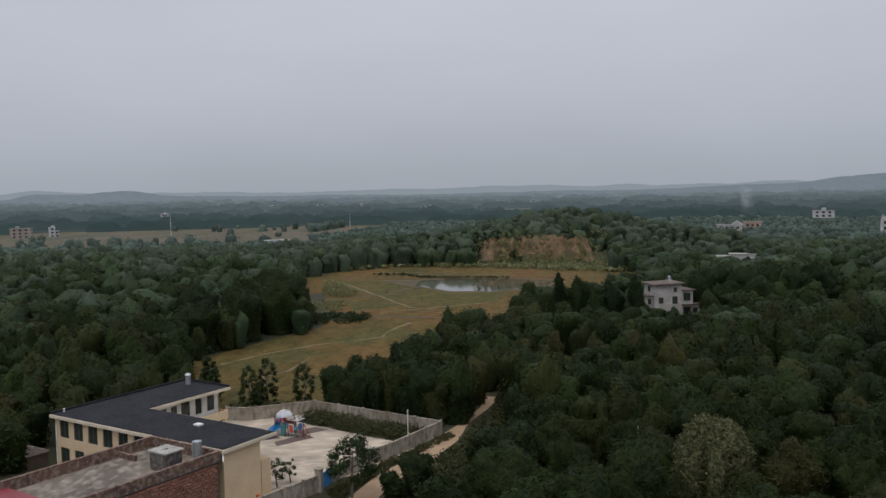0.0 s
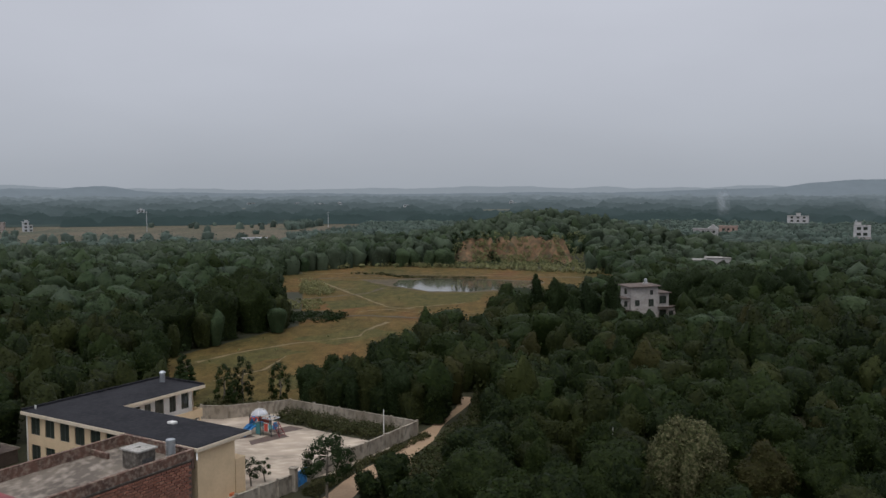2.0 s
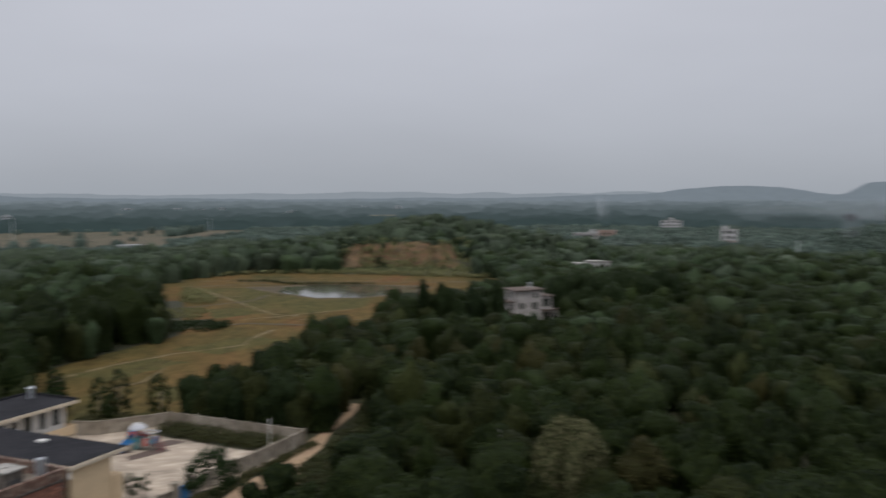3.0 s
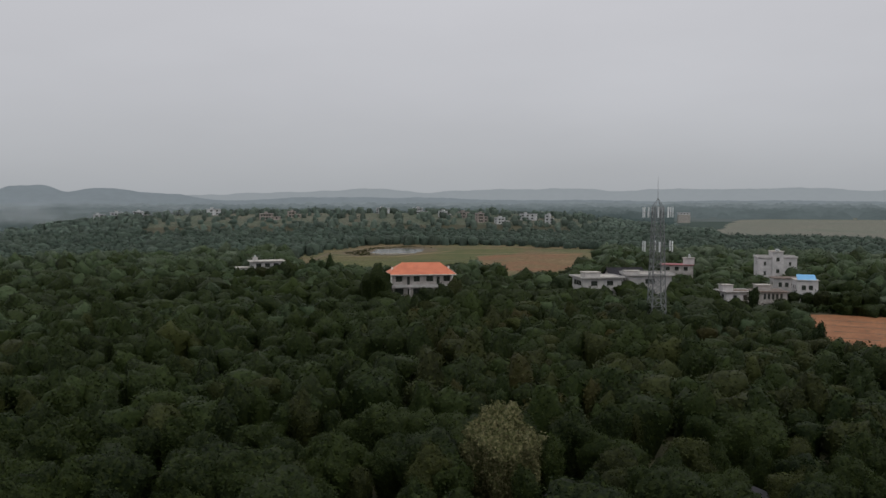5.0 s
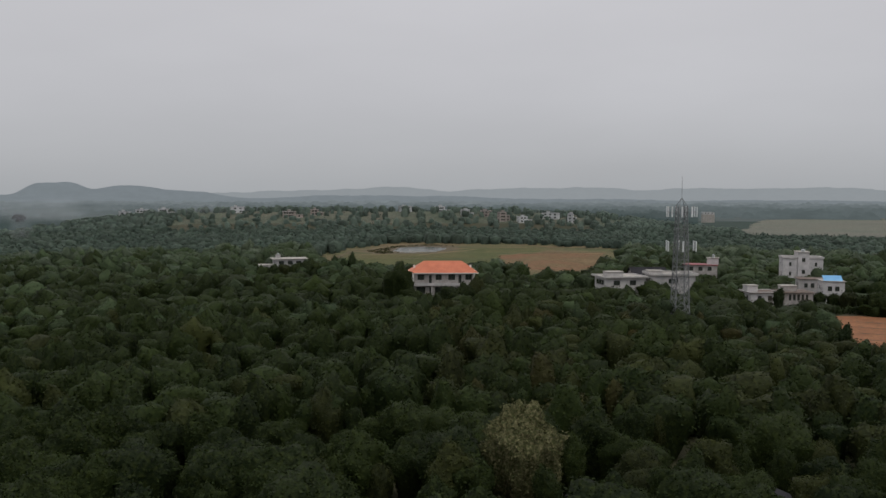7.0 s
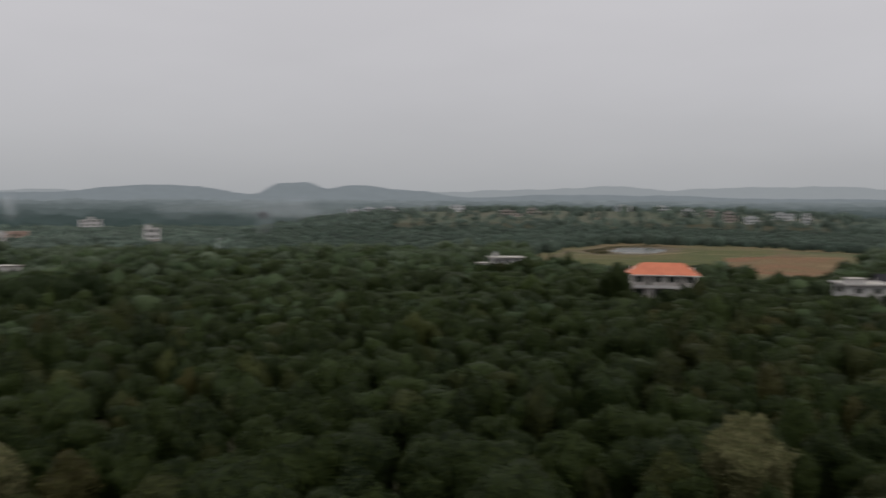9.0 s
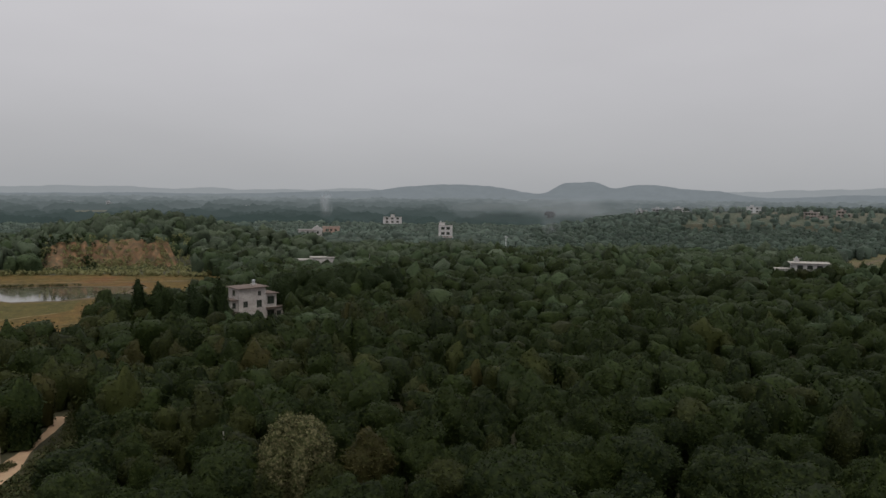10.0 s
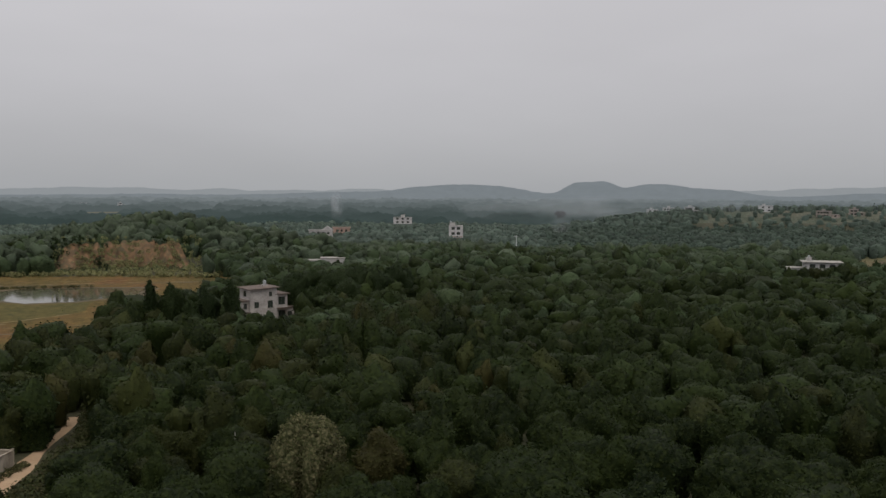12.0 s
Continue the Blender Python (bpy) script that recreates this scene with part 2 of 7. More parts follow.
LEAF = dict(rough=0.68, spec=0.12, through_leaf=0.2, cells=1, bump=0.6, depth=0.3)
M = {
    "leaf": surface("green_leaves", (0.0050, 0.0112, 0.0030), (0.0180, 0.0290, 0.0057), 0.06, (0.0400, 0.0545, 0.0110), 1.7, 0.55, **LEAF),
    "leaf_olive": surface("olive_leaves", (0.0095, 0.0142, 0.0040), (0.0285, 0.0350, 0.0086), 0.08, (0.0500, 0.0570, 0.0140), 1.7, 0.55, **LEAF),
    "leaf_rust": surface("rusty_leaves", (0.0200, 0.0220, 0.0062), (0.0440, 0.0360, 0.0098), 0.2, (0.0340, 0.0440, 0.0103), 2.2, 0.5, **LEAF),
    "leaf_seed": surface("seeding_leaves", (0.040, 0.047, 0.017), (0.078, 0.082, 0.031), 0.9, (0.20, 0.18, 0.10), 2.6, 0.85, **LEAF),
    "leaf_dark": surface("dark_needles", (0.0094, 0.0190, 0.0057), (0.0198, 0.0330, 0.0090), 0.2, (0.0312, 0.0430, 0.0131), 2.5, 0.4, **LEAF),
    # distance haze is painted into the next three leaf colours, paler farther off
    "leaf_hazy": surface("haze_tinted_leaves_pale", (0.032, 0.050, 0.031), (0.066, 0.085, 0.051), 0.03, (0.076, 0.094, 0.058), 0.9, 0.45, **LEAF),
    "leaf_mid": surface("haze_tinted_leaves_mid", (0.0165, 0.0310, 0.0140), (0.0400, 0.0590, 0.0255), 0.03, (0.0600, 0.0800, 0.0350), 1.1, 0.55, **LEAF),
    "leaf_haze_far": surface("haze_tinted_leaves_far", (0.050, 0.075, 0.062), (0.076, 0.100, 0.079), 0.012, (0.086, 0.107, 0.088), 0.2, 0.4, **LEAF),
    # wall and brick tones of the far houses, haze painted in
    "far_wall": surface("haze_tinted_far_wall", (0.42, 0.43, 0.44), (0.54, 0.55, 0.56), 0.15, (0.24, 0.24, 0.25), 0.6, 0.5),
    "far_brick": surface("haze_tinted_far_brick", (0.25, 0.21, 0.19), (0.32, 0.27, 0.245), 0.15, (0.38, 0.35, 0.33), 0.6, 0.5),
    # two more leaf tones with bluish haze painted in
    "leaf_haze_blue": surface("haze_tinted_leaves_blue", (0.058, 0.084, 0.080), (0.082, 0.106, 0.094), 0.012, (0.11, 0.125, 0.10), 0.1, 0.4, **LEAF),
    "leaf_haze_cool": surface("haze_tinted_leaves_cool", (0.028, 0.046, 0.036), (0.054, 0.074, 0.055), 0.02, (0.062, 0.082, 0.064), 0.4, 0.4, **LEAF),
    "bark": surface("bark", (0.10, 0.085, 0.065), (0.17, 0.15, 0.12), 1.5, (0.25, 0.23, 0.2), 12, 0.4, bump=0.5),
    "ground": surface("undergrowth_soil", (0.020, 0.024, 0.009), (0.038, 0.036, 0.016), 0.08, (0.06, 0.05, 0.028), 1.5, 0.5, bump=0.4),
    "field": meadow("dry_stubble", ((0.118, 0.060, 0.024), (0.112, 0.072, 0.025), (0.084, 0.062, 0.020), (0.058, 0.052, 0.018)), 0.035, (1, 0.5, 1), (0.165, 0.115, 0.045), 0.4),
    "field_green": meadow("faded_green_field", ((0.074, 0.060, 0.022), (0.068, 0.062, 0.021), (0.080, 0.068, 0.023), (0.094, 0.070, 0.026)), 0.05, (1, 0.5, 1), (0.12, 0.09, 0.03), 0.25),
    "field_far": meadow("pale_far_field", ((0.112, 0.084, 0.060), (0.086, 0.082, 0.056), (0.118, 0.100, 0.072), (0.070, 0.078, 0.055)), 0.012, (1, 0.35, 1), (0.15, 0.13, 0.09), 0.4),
    "field_lawn": meadow("green_aftermath", ((0.050, 0.066, 0.026), (0.064, 0.074, 0.030), (0.080, 0.080, 0.034), (0.095, 0.082, 0.040)), 0.02, (1, 1, 1), (0.13, 0.11, 0.06), 0.3),
    "field_tan": meadow("tan_stubble", ((0.066, 0.076, 0.036), (0.086, 0.084, 0.042), (0.102, 0.086, 0.046), (0.120, 0.084, 0.050)), 0.016, (1, 1, 1), (0.15, 0.12, 0.07), 0.35),
    "bund": surface("dry_path_earth", (0.125, 0.092, 0.040), (0.190, 0.140, 0.070), 0.3, (0.075, 0.060, 0.022), 1.2, 0.8),
    "mud": surface("dark_wet_mud", (0.045, 0.036, 0.018), (0.085, 0.062, 0.032), 0.2, (0.13, 0.10, 0.055), 1.0, 0.4),
    "dirt": surface("sandy_track", (0.30, 0.200, 0.122), (0.37, 0.255, 0.160), 0.4, (0.22, 0.165, 0.105), 3, 0.5, bump=0.3),
    "slope_grass": meadow("dull_slope_grass", ((0.056, 0.070, 0.050), (0.068, 0.080, 0.058), (0.085, 0.090, 0.068), (0.105, 0.100, 0.076)), 0.02, (1, 1, 1), (0.13, 0.125, 0.10), 0.3),
    # far field tones muted and blued by painted haze
    "field_haze_tint": meadow("haze_tinted_pale_field", ((0.096, 0.106, 0.086), (0.112, 0.118, 0.096), (0.120, 0.118, 0.098), (0.092, 0.104, 0.086)), 0.006, (1, 1, 1), (0.14, 0.14, 0.12), 0.3),
    "field_red": meadow("red_stubble", ((0.150, 0.078, 0.046), (0.135, 0.082, 0.046), (0.118, 0.084, 0.044), (0.150, 0.105, 0.060)), 0.03, (1, 1, 1), (0.17, 0.13, 0.08), 0.35),
    "red_earth": surface("red_earth", (0.165, 0.062, 0.024), (0.235, 0.096, 0.040), 0.15, (0.085, 0.052, 0.022), 0.7, 0.75, bump=0.4),
    "yard": surface("worn_concrete_yard", (0.27, 0.222, 0.172), (0.40, 0.325, 0.252), 0.25, (0.56, 0.47, 0.37), 0.7, 0.85, bump=0.1, stretch=(0.5, 1, 1)),
    "concrete": surface("weathered_concrete", (0.26, 0.25, 0.23), (0.38, 0.36, 0.33), 0.6, (0.15, 0.14, 0.12), 3, 0.6, bump=0.3),
    "wall_concrete": surface("stained_wall_concrete", (0.23, 0.195, 0.150), (0.36, 0.315, 0.255), 0.35, (0.095, 0.080, 0.060), 1.6, 0.75, bump=0.3, stretch=(1, 1, 0.6)),
    "dark_concrete": surface("sooty_concrete", (0.055, 0.047, 0.040), (0.115, 0.100, 0.086), 0.6, (0.26, 0.235, 0.205), 2.2, 0.6, bump=0.3),
    "cream": surface("cream_render", (0.5800, 0.4368, 0.2756), (0.6612, 0.5040, 0.3233), 0.4, (0.4872, 0.3696, 0.2385), 3, 0.3),
    "fascia": surface("pale_cream_trim", (0.52, 0.44, 0.33), (0.62, 0.53, 0.41), 0.4, (0.40, 0.33, 0.25), 2.0, 0.5),
    "white": surface("white_trim", (0.62, 0.61, 0.58), (0.72, 0.71, 0.68), 0.6, (0.5, 0.48, 0.45), 4, 0.3),
    "house_white": surface("stained_white_tile", (0.42, 0.41, 0.41), (0.55, 0.53, 0.53), 0.5, (0.30, 0.29, 0.28), 2.5, 0.45),
    "house_grey": surface("grey_render", (0.3600, 0.3540, 0.3480), (0.4800, 0.4602, 0.4524), 0.4, (0.2640, 0.2478, 0.2320), 2.5, 0.45),
    "house_dull": surface("dull_grey_render", (0.31, 0.29, 0.275), (0.43, 0.40, 0.38), 0.5, (0.19, 0.175, 0.16), 2.2, 0.5),
    "roof_brown": surface("weathered_brown_roof", (0.075, 0.056, 0.047), (0.125, 0.094, 0.078), 0.6, (0.18, 0.15, 0.13), 2, 0.4),
    "house_pink": surface("faded_pink_brick", (0.34, 0.22, 0.18), (0.40, 0.27, 0.22), 0.4, (0.5, 0.42, 0.36), 2.0, 0.4),
    "roof_dark": surface("dark_bitumen_roof", (0.013, 0.013, 0.016), (0.022, 0.022, 0.026), 0.25, (0.036, 0.035, 0.038), 2.0, 0.6, rough=0.9, spec=0.15, bump=0.2),
    "roof_red": surface("orange_red_roof_tile", (0.42, 0.125, 0.065), (0.50, 0.16, 0.085), 0.4, (0.34, 0.11, 0.06), 4, 0.4, rough=0.6),
    "roof_maroon": surface("maroon_sheet_roof", (0.17, 0.030, 0.035), (0.21, 0.04, 0.045), 0.4, rough=0.5),
    "blue_sheet": surface("blue_sheet_roof", (0.10, 0.28, 0.50), (0.14, 0.34, 0.56), 0.5, rough=0.5),
    "brick": surface("rough_red_brick", (0.23, 0.092, 0.060), (0.32, 0.135, 0.090), 0.8, (0.42, 0.25, 0.18), 4, 0.7,
                     random_mix=0.8, random_colour=(0.17, 0.075, 0.055), bump=0.4),
    "brick_mossy": surface("dark_old_brick", (0.080, 0.048, 0.038), (0.150, 0.082, 0.060), 0.7, (0.27, 0.215, 0.17), 2.2, 0.85, bump=0.4),
    "mortar": surface("dark_mortar", (0.085, 0.062, 0.050), (0.125, 0.092, 0.076), 1.0, (0.12, 0.10, 0.08), 6, 0.5),
    "slab": surface("stained_roof_slab", (0.075, 0.060, 0.048), (0.150, 0.124, 0.098), 0.22, (0.36, 0.305, 0.25), 0.9, 0.75, bump=0.3, stretch=(1, 0.6, 1)),
    "steel": surface("galvanised_steel", (0.40, 0.42, 0.44), (0.50, 0.52, 0.54), 2, (0.3, 0.3, 0.3), 8, 0.3, rough=0.45, metal=0.8),
    "tower_steel": surface("dull_tower_steel", (0.125, 0.132, 0.135), (0.19, 0.20, 0.205), 1, rough=0.6, metal=0.2),
    "antenna": surface("pale_antenna_plastic", (0.55, 0.57, 0.58), (0.62, 0.64, 0.65), 1, rough=0.5),
    "frame": surface("dark_window_frame", (0.05, 0.05, 0.05), (0.08, 0.08, 0.08), 3, rough=0.5),
    "blue": surface("blue_play_plastic", (0.03, 0.16, 0.38), (0.04, 0.20, 0.45), 1, (0.1, 0.3, 0.5), 5, 0.3, rough=0.45),
    "red": surface("red_play_plastic", (0.42, 0.06, 0.045), (0.5, 0.09, 0.06), 1, rough=0.45),
    "teal": surface("teal_play_panel", (0.05, 0.17, 0.18), (0.07, 0.21, 0.22), 1, rough=0.5),
    "dome": surface("pale_grey_dome", (0.42, 0.43, 0.46), (0.5, 0.51, 0.54), 1, (0.35, 0.35, 0.37), 4, 0.3, rough=0.5),
    "mat": surface("brown_rubber_mat", (0.09, 0.065, 0.055), (0.12, 0.085, 0.07), 1, (0.16, 0.12, 0.1), 5, 0.4),
    "orange": surface("orange_plastic", (0.6, 0.16, 0.06), (0.65, 0.2, 0.08), 1, rough=0.5),
    "weeds": surface("rank_weeds", (0.024, 0.034, 0.010), (0.050, 0.050, 0.018), 0.5, (0.09, 0.07, 0.034), 2, 0.6, **LEAF),
    "reed": surface("pale_scrub", (0.10, 0.12, 0.045), (0.17, 0.165, 0.075), 0.2, (0.22, 0.19, 0.10), 1, 0.5, **LEAF),
    "cliff": surface("bare_orange_cliff", (0.085, 0.052, 0.027), (0.190, 0.112, 0.058), 0.35, (0.058, 0.056, 0.030), 0.45, 1.0, bump=0.8, depth=0.4, stretch=(1, 1, 0.3)),
    "glass": pane_glass("dark_window_glass"),
}
water = bpy.data.materials.new("still_pond_water")
water.use_nodes = True
wb = water.node_tree.nodes["Principled BSDF"]
wb.inputs["Base Color"].default_value = (0.085, 0.078, 0.052, 1)
wb.inputs["Roughness"].default_value = 0.06
wnoise = water.node_tree.nodes.new("ShaderNodeTexNoise")
wnoise.inputs["Scale"].default_value = 0.8
wbump = water.node_tree.nodes.new("ShaderNodeBump")
wbump.inputs["Strength"].default_value, wbump.inputs["Distance"].default_value = 0.25, 0.03
water.node_tree.links.new(wnoise.outputs["Fac"], wbump.inputs["Height"])
water.node_tree.links.new(wbump.outputs[0], wb.inputs["Normal"])
M["water"] = water
M["pale_water"] = surface("wind_ruffled_water", (0.075, 0.075, 0.065), (0.105, 0.104, 0.092), 0.1, rough=0.15, spec=0.5)


# ---- makers ----
def mesh_of(name, verts, faces, material):
    me = bpy.data.meshes.new(name)
    me.from_pydata([tuple(v) for v in verts], [], [tuple(f) for f in faces])
    me.materials.append(material)
    me.update()
    return me


def quads_mesh(name, verts, quads, material, smooth=False, tones=None):
    """A mesh from arrays: verts (n, 3), quads (m, 4)."""
    verts, quads = np.asarray(verts, np.float32), np.asarray(quads, np.int32)
    me = bpy.data.meshes.new(name)
    me.vertices.add(len(verts))
    me.vertices.foreach_set("co", verts.ravel())
    me.loops.add(quads.size)
    me.loops.foreach_set("vertex_index", quads.ravel())
    me.polygons.add(len(quads))
    me.polygons.foreach_set("loop_start", np.arange(0, quads.size, quads.shape[1], dtype=np.int32))
    me.polygons.foreach_set("loop_total", np.full(len(quads), quads.shape[1], np.int32))
    me.materials.append(material)
    me.update(calc_edges=True)
    if tones is not None:
        me.attributes.new("tone", "FLOAT", "POINT").data.foreach_set("value", np.asarray(tones, np.float32))
    if smooth:
        me.shade_smooth()
    return me


def part(name, bm, material, parent, label=""):
    """Links a bmesh as one mesh object under a thing or a part."""
    me = bpy.data.meshes.new(name)
    bm.to_mesh(me)
    bm.free()
    me.materials.append(material)
    ob = new(name, me)
    ob.parent = parent
    if label:
        ob["label"] = label
    return ob


def boxes(*specs, bevel=0.0):
    """A bmesh of boxes, each (x0, y0, z0, x1, y1, z1)."""
    bm = bmesh.new()
    for x0, y0, z0, x1, y1, z1 in specs:
        m = Matrix.LocRotScale(((x0 + x1) / 2, (y0 + y1) / 2, (z0 + z1) / 2), None, (abs(x1 - x0), abs(y1 - y0), abs(z1 - z0)))
        bmesh.ops.create_cube(bm, size=1, matrix=m)
    if bevel:
        bmesh.ops.bevel(bm, geom=bm.edges[:], offset=bevel, segments=2, affect="EDGES", profile=0.6)
    return bm


def rod(bm, a, b, r0, r1=None, n=8):
    """A tapered round rod from a to b."""
    a, b = Vector(a), Vector(b)
    d = b - a
    m = Matrix.Translation((a + b) / 2) @ d.to_track_quat("Z", "Y").to_matrix().to_4x4()
    bmesh.ops.create_cone(bm, cap_ends=True, segments=n, radius1=r0, radius2=r0 if r1 is None else r1, depth=d.length, matrix=m)
    return bm


def thing(name, m, label, category, group="", kind=""):
    ob = new(name)
    ob.empty_display_size = 0.5
    ob.matrix_world = m
    return tagged(ob, label, category, group, kind)


def spot(az, d, z=0.0, rz=None):
    """A pose at a bearing and a distance from the drone, turned to face it unless told."""
    a = radians(az)
    return pose(d * math.sin(a), d * math.cos(a), z, 0, 0, -az if rz is None else rz)


def sheet(name, outline, z, material, step=None, wobble=0.0, seed=0):
    """A flat patch with a ragged outline."""
    pts = []
    rng = random.Random(seed)
    for k, (x, y) in enumerate(outline):
        x1, y1 = outline[(k + 1) % len(outline)]
        n = max(1, int(math.hypot(x1 - x, y1 - y) / step)) if step else 1
        for j in range(n):
            w = wobble if j else wobble * 0.3
            pts.append((x + (x1 - x) * j / n + rng.uniform(-w, w), y + (y1 - y) * j / n + rng.uniform(-w, w), z))
    bm = bmesh.new()
    bm.faces.new([bm.verts.new(p) for p in pts])
    bmesh.ops.triangulate(bm, faces=bm.faces[:])
    me = bpy.data.meshes.new(name)
    bm.to_mesh(me)
    bm.free()
    me.materials.append(material)
    return new(name, me)


def ribbon(name, line, width, z, material, seed=0, wobble=0.2):
    """A strip along a line; width is one number, or one for each point."""
    rng = random.Random(seed)
    fine, wid = [], []
    ws = [width] * len(line) if isinstance(width, (int, float)) else width
    for k in range(len(line) - 1):
        (x0, y0), (x1, y1) = line[k], line[k + 1]
        n = max(1, int(math.hypot(x1 - x0, y1 - y0) / 3))
        for j in range(n + (k == len(line) - 2)):
            fine.append((x0 + (x1 - x0) * j / n, y0 + (y1 - y0) * j / n))
            wid.append(ws[k] + (ws[k + 1] - ws[k]) * j / n)
    verts, faces = [], []
    for k, (x, y) in enumerate(fine):
        xa, ya = fine[max(k - 1, 0)]
        xb, yb = fine[min(k + 1, len(fine) - 1)]
        d = math.hypot(xb - xa, yb - ya) or 1
        nx, ny = -(yb - ya) / d, (xb - xa) / d
        a, b = wid[k] / 2 + rng.uniform(-wobble, wobble), wid[k] / 2 + rng.uniform(-wobble, wobble)
        verts += [(x + nx * a, y + ny * a, z), (x - nx * b, y - ny * b, z)]
        if k:
            faces.append((2 * k - 2, 2 * k - 1, 2 * k + 1, 2 * k))
    return new(name, mesh_of(name, verts, faces, material))


def inside(poly, x, y):
    """Which points lie in a polygon."""
    x, y = np.asarray(x), np.asarray(y)
    res = np.zeros(x.shape, bool)
    for k in range(len(poly)):
        (x0, y0), (x1, y1) = poly[k - 1], poly[k]
        if y0 != y1:
            res ^= ((y0 > y) != (y1 > y)) & (x < (x1 - x0) * (y - y0) / (y1 - y0) + x0)
    return res


# ---- the plan ----
FIELD = [(-46, 136), (-52, 172), (-50.7, 190), (-42.8, 205), (-37, 216), (-35, 228), (-40, 247), (-48, 268), (-56, 312), (-61, 359),
         (-44, 395), (-24, 416), (18, 402), (83, 367), (75, 300), (61, 274), (34, 257), (12.6, 208), (2, 197), (-6, 168), (-9, 160), (-14, 149),
         (-20.5, 138), (-35, 135)]
FIELD_GROUND = [(-44, 136), (-58, 172), (-54, 195), (-46, 210), (-36, 224), (-34, 247), (-44, 270), (-56, 310), (-66, 362), (-50, 404), (-24, 424),
                (18, 412), (90, 380), (110, 320), (80, 240), (30, 190), (8, 160), (-8, 142), (-20, 140), (-33, 135.5)]
YARD_CLEAR = [(-58, 106), (-62, 82), (-52, 52), (-8, 52), (-4, 80), (1.4, 96), (7.2, 112), (9, 130), (7, 139), (4, 139), (2.5, 134), (1.5, 129.5), (-20.5, 143), (-34, 138.5),
              (-41, 136), (-56, 112)]
FIELD_EAST = [(330, 248), (410, 308), (508, 346), (592, 353), (621, 259), (597, 170), (540, 146), (325, 108), (313, 126), (367, 159), (325, 203)]
EARTH_EAST = [(250, 17), (284, 19), (290, 8), (290, -60), (215, -60), (190, -10), (205, 6)]
FAR_FIELDS = [
    [(-560, 1000), (-416, 975), (-284, 880), (-183, 775), (-150, 690), (-322, 735), (-430, 745)],
    [(-105, 640), (-60, 760), (-60, 960), (-110, 930), (-140, 700), (-90, 560)],
    [(830, 120), (1000, 150), (1615, 200), (2050, -40), (1400, -200), (860, -100)],
]
CLIFF = [(12, 404), (16, 440), (50, 452), (84, 440), (85, 394), (79, 371), (20, 399)]
CLEAR = [CLIFF, FIELD, YARD_CLEAR, FIELD_EAST, EARTH_EAST] + FAR_FIELDS


def height(x, y):
    """The lie of the land: flat by the fields, with low rises under the woods."""
    x, y = np.asarray(x, float), np.asarray(y, float)
    h = np.zeros(x.shape)
    for cx, cy, s, a in ((-130, 330, 60, 3), (60, 515, 42, 13.5), (125, 520, 45, 7), (-25, 470, 35, 3), (185, 560, 60, 3)):
        h += a * np.exp(-((x - cx) ** 2 + (y - cy) ** 2) / (2 * s * s))
    r, az = np.hypot(x, y), np.degrees(np.arctan2(x, y))
    h += 22 * np.exp(-((r - 965) / 85) ** 2) * np.exp(-np.abs((az - 57) / 19) ** 6)
    for poly in (FIELD_GROUND,):
        h = np.where(inside(poly, x, y), 0.0, h)
    return h


# ---- the ground, one sheet to the horizon ----
rings = np.concatenate([np.linspace(0, 700, 71), np.geomspace(740, 4900, 30)])
turns = np.radians(np.arange(0, 360, 2.0))
gx, gy = np.outer(rings, np.sin(turns)), np.outer(rings, np.cos(turns))
gz = height(gx, gy) - 0.02
gv = np.stack([gx, gy, gz], -1).reshape(-1, 3)
nt = len(turns)
gi = [(k * nt + j, (k + 1) * nt + j, (k + 1) * nt + (j + 1) % nt, k * nt + (j + 1) % nt) for k in range(len(rings) - 1) for j in range(nt)]
tagged(new("ground", quads_mesh("ground", gv, gi, M["ground"], True)), "dark woodland soil with undergrowth, reaching the horizon", "ground", kind="structure")

# ---- fields, tracks and water ----
tagged(sheet("field", FIELD_GROUND, 0.02, M["field"], 6, 1.0, 1), "dry harvested paddy field of tan stubble", "field", kind="structure")
tagged(sheet("field_green_patch", [(-43, 346), (-27, 306), (-17, 281), (-10, 266), (3, 267), (17, 275), (24, 304), (6, 308), (-9, 322), (-14, 342), (-30, 345)], 0.045, M["field_green"], 5, 1.2, 2),
       "faded green plot beside the pond", "field", kind="structure")
tagged(sheet("mud_bank", [(-26, 350), (-14, 326), (-3, 311), (3, 303), (18, 301), (40, 311), (50, 335), (48, 341), (27, 350), (4, 356), (-10, 351)], 0.05, M["mud"], 4, 1.0, 3),
       "dark muddy bank round the pond", "mud", kind="structure")
tagged(sheet("pond", [(-11, 326), (3, 306), (17.5, 304), (37.4, 316), (46, 337), (27, 347), (3.6, 353), (-9.4, 346)], 0.08, M["water"], 4, 0.6, 4),
       "still pond reflecting the grey sky among dry fields", "pond", kind="structure")
for k, line in enumerate([[(-43.4, 349), (-35, 326), (-26.6, 304.5), (-20, 288), (-16.9, 280), (-10.6, 264.5), (-2.5, 259)], [(-18.8, 254.5), (-8.7, 259.2), (1.9, 265.4), (15, 273.3)],
                          [(-48.2, 178.3), (-41, 189.5), (-31, 200), (-20.9, 206), (-15.6, 210), (-14.7, 218.6), (-9.4, 233)], [(-60, 378), (-20, 374), (30, 364), (88, 352)]]):
    tagged(ribbon("field_path", line, 1.0, 0.065 + 0.006 * k, M["bund"], k, 0.45), "narrow dry earth path across the stubble field", "path", kind="structure")
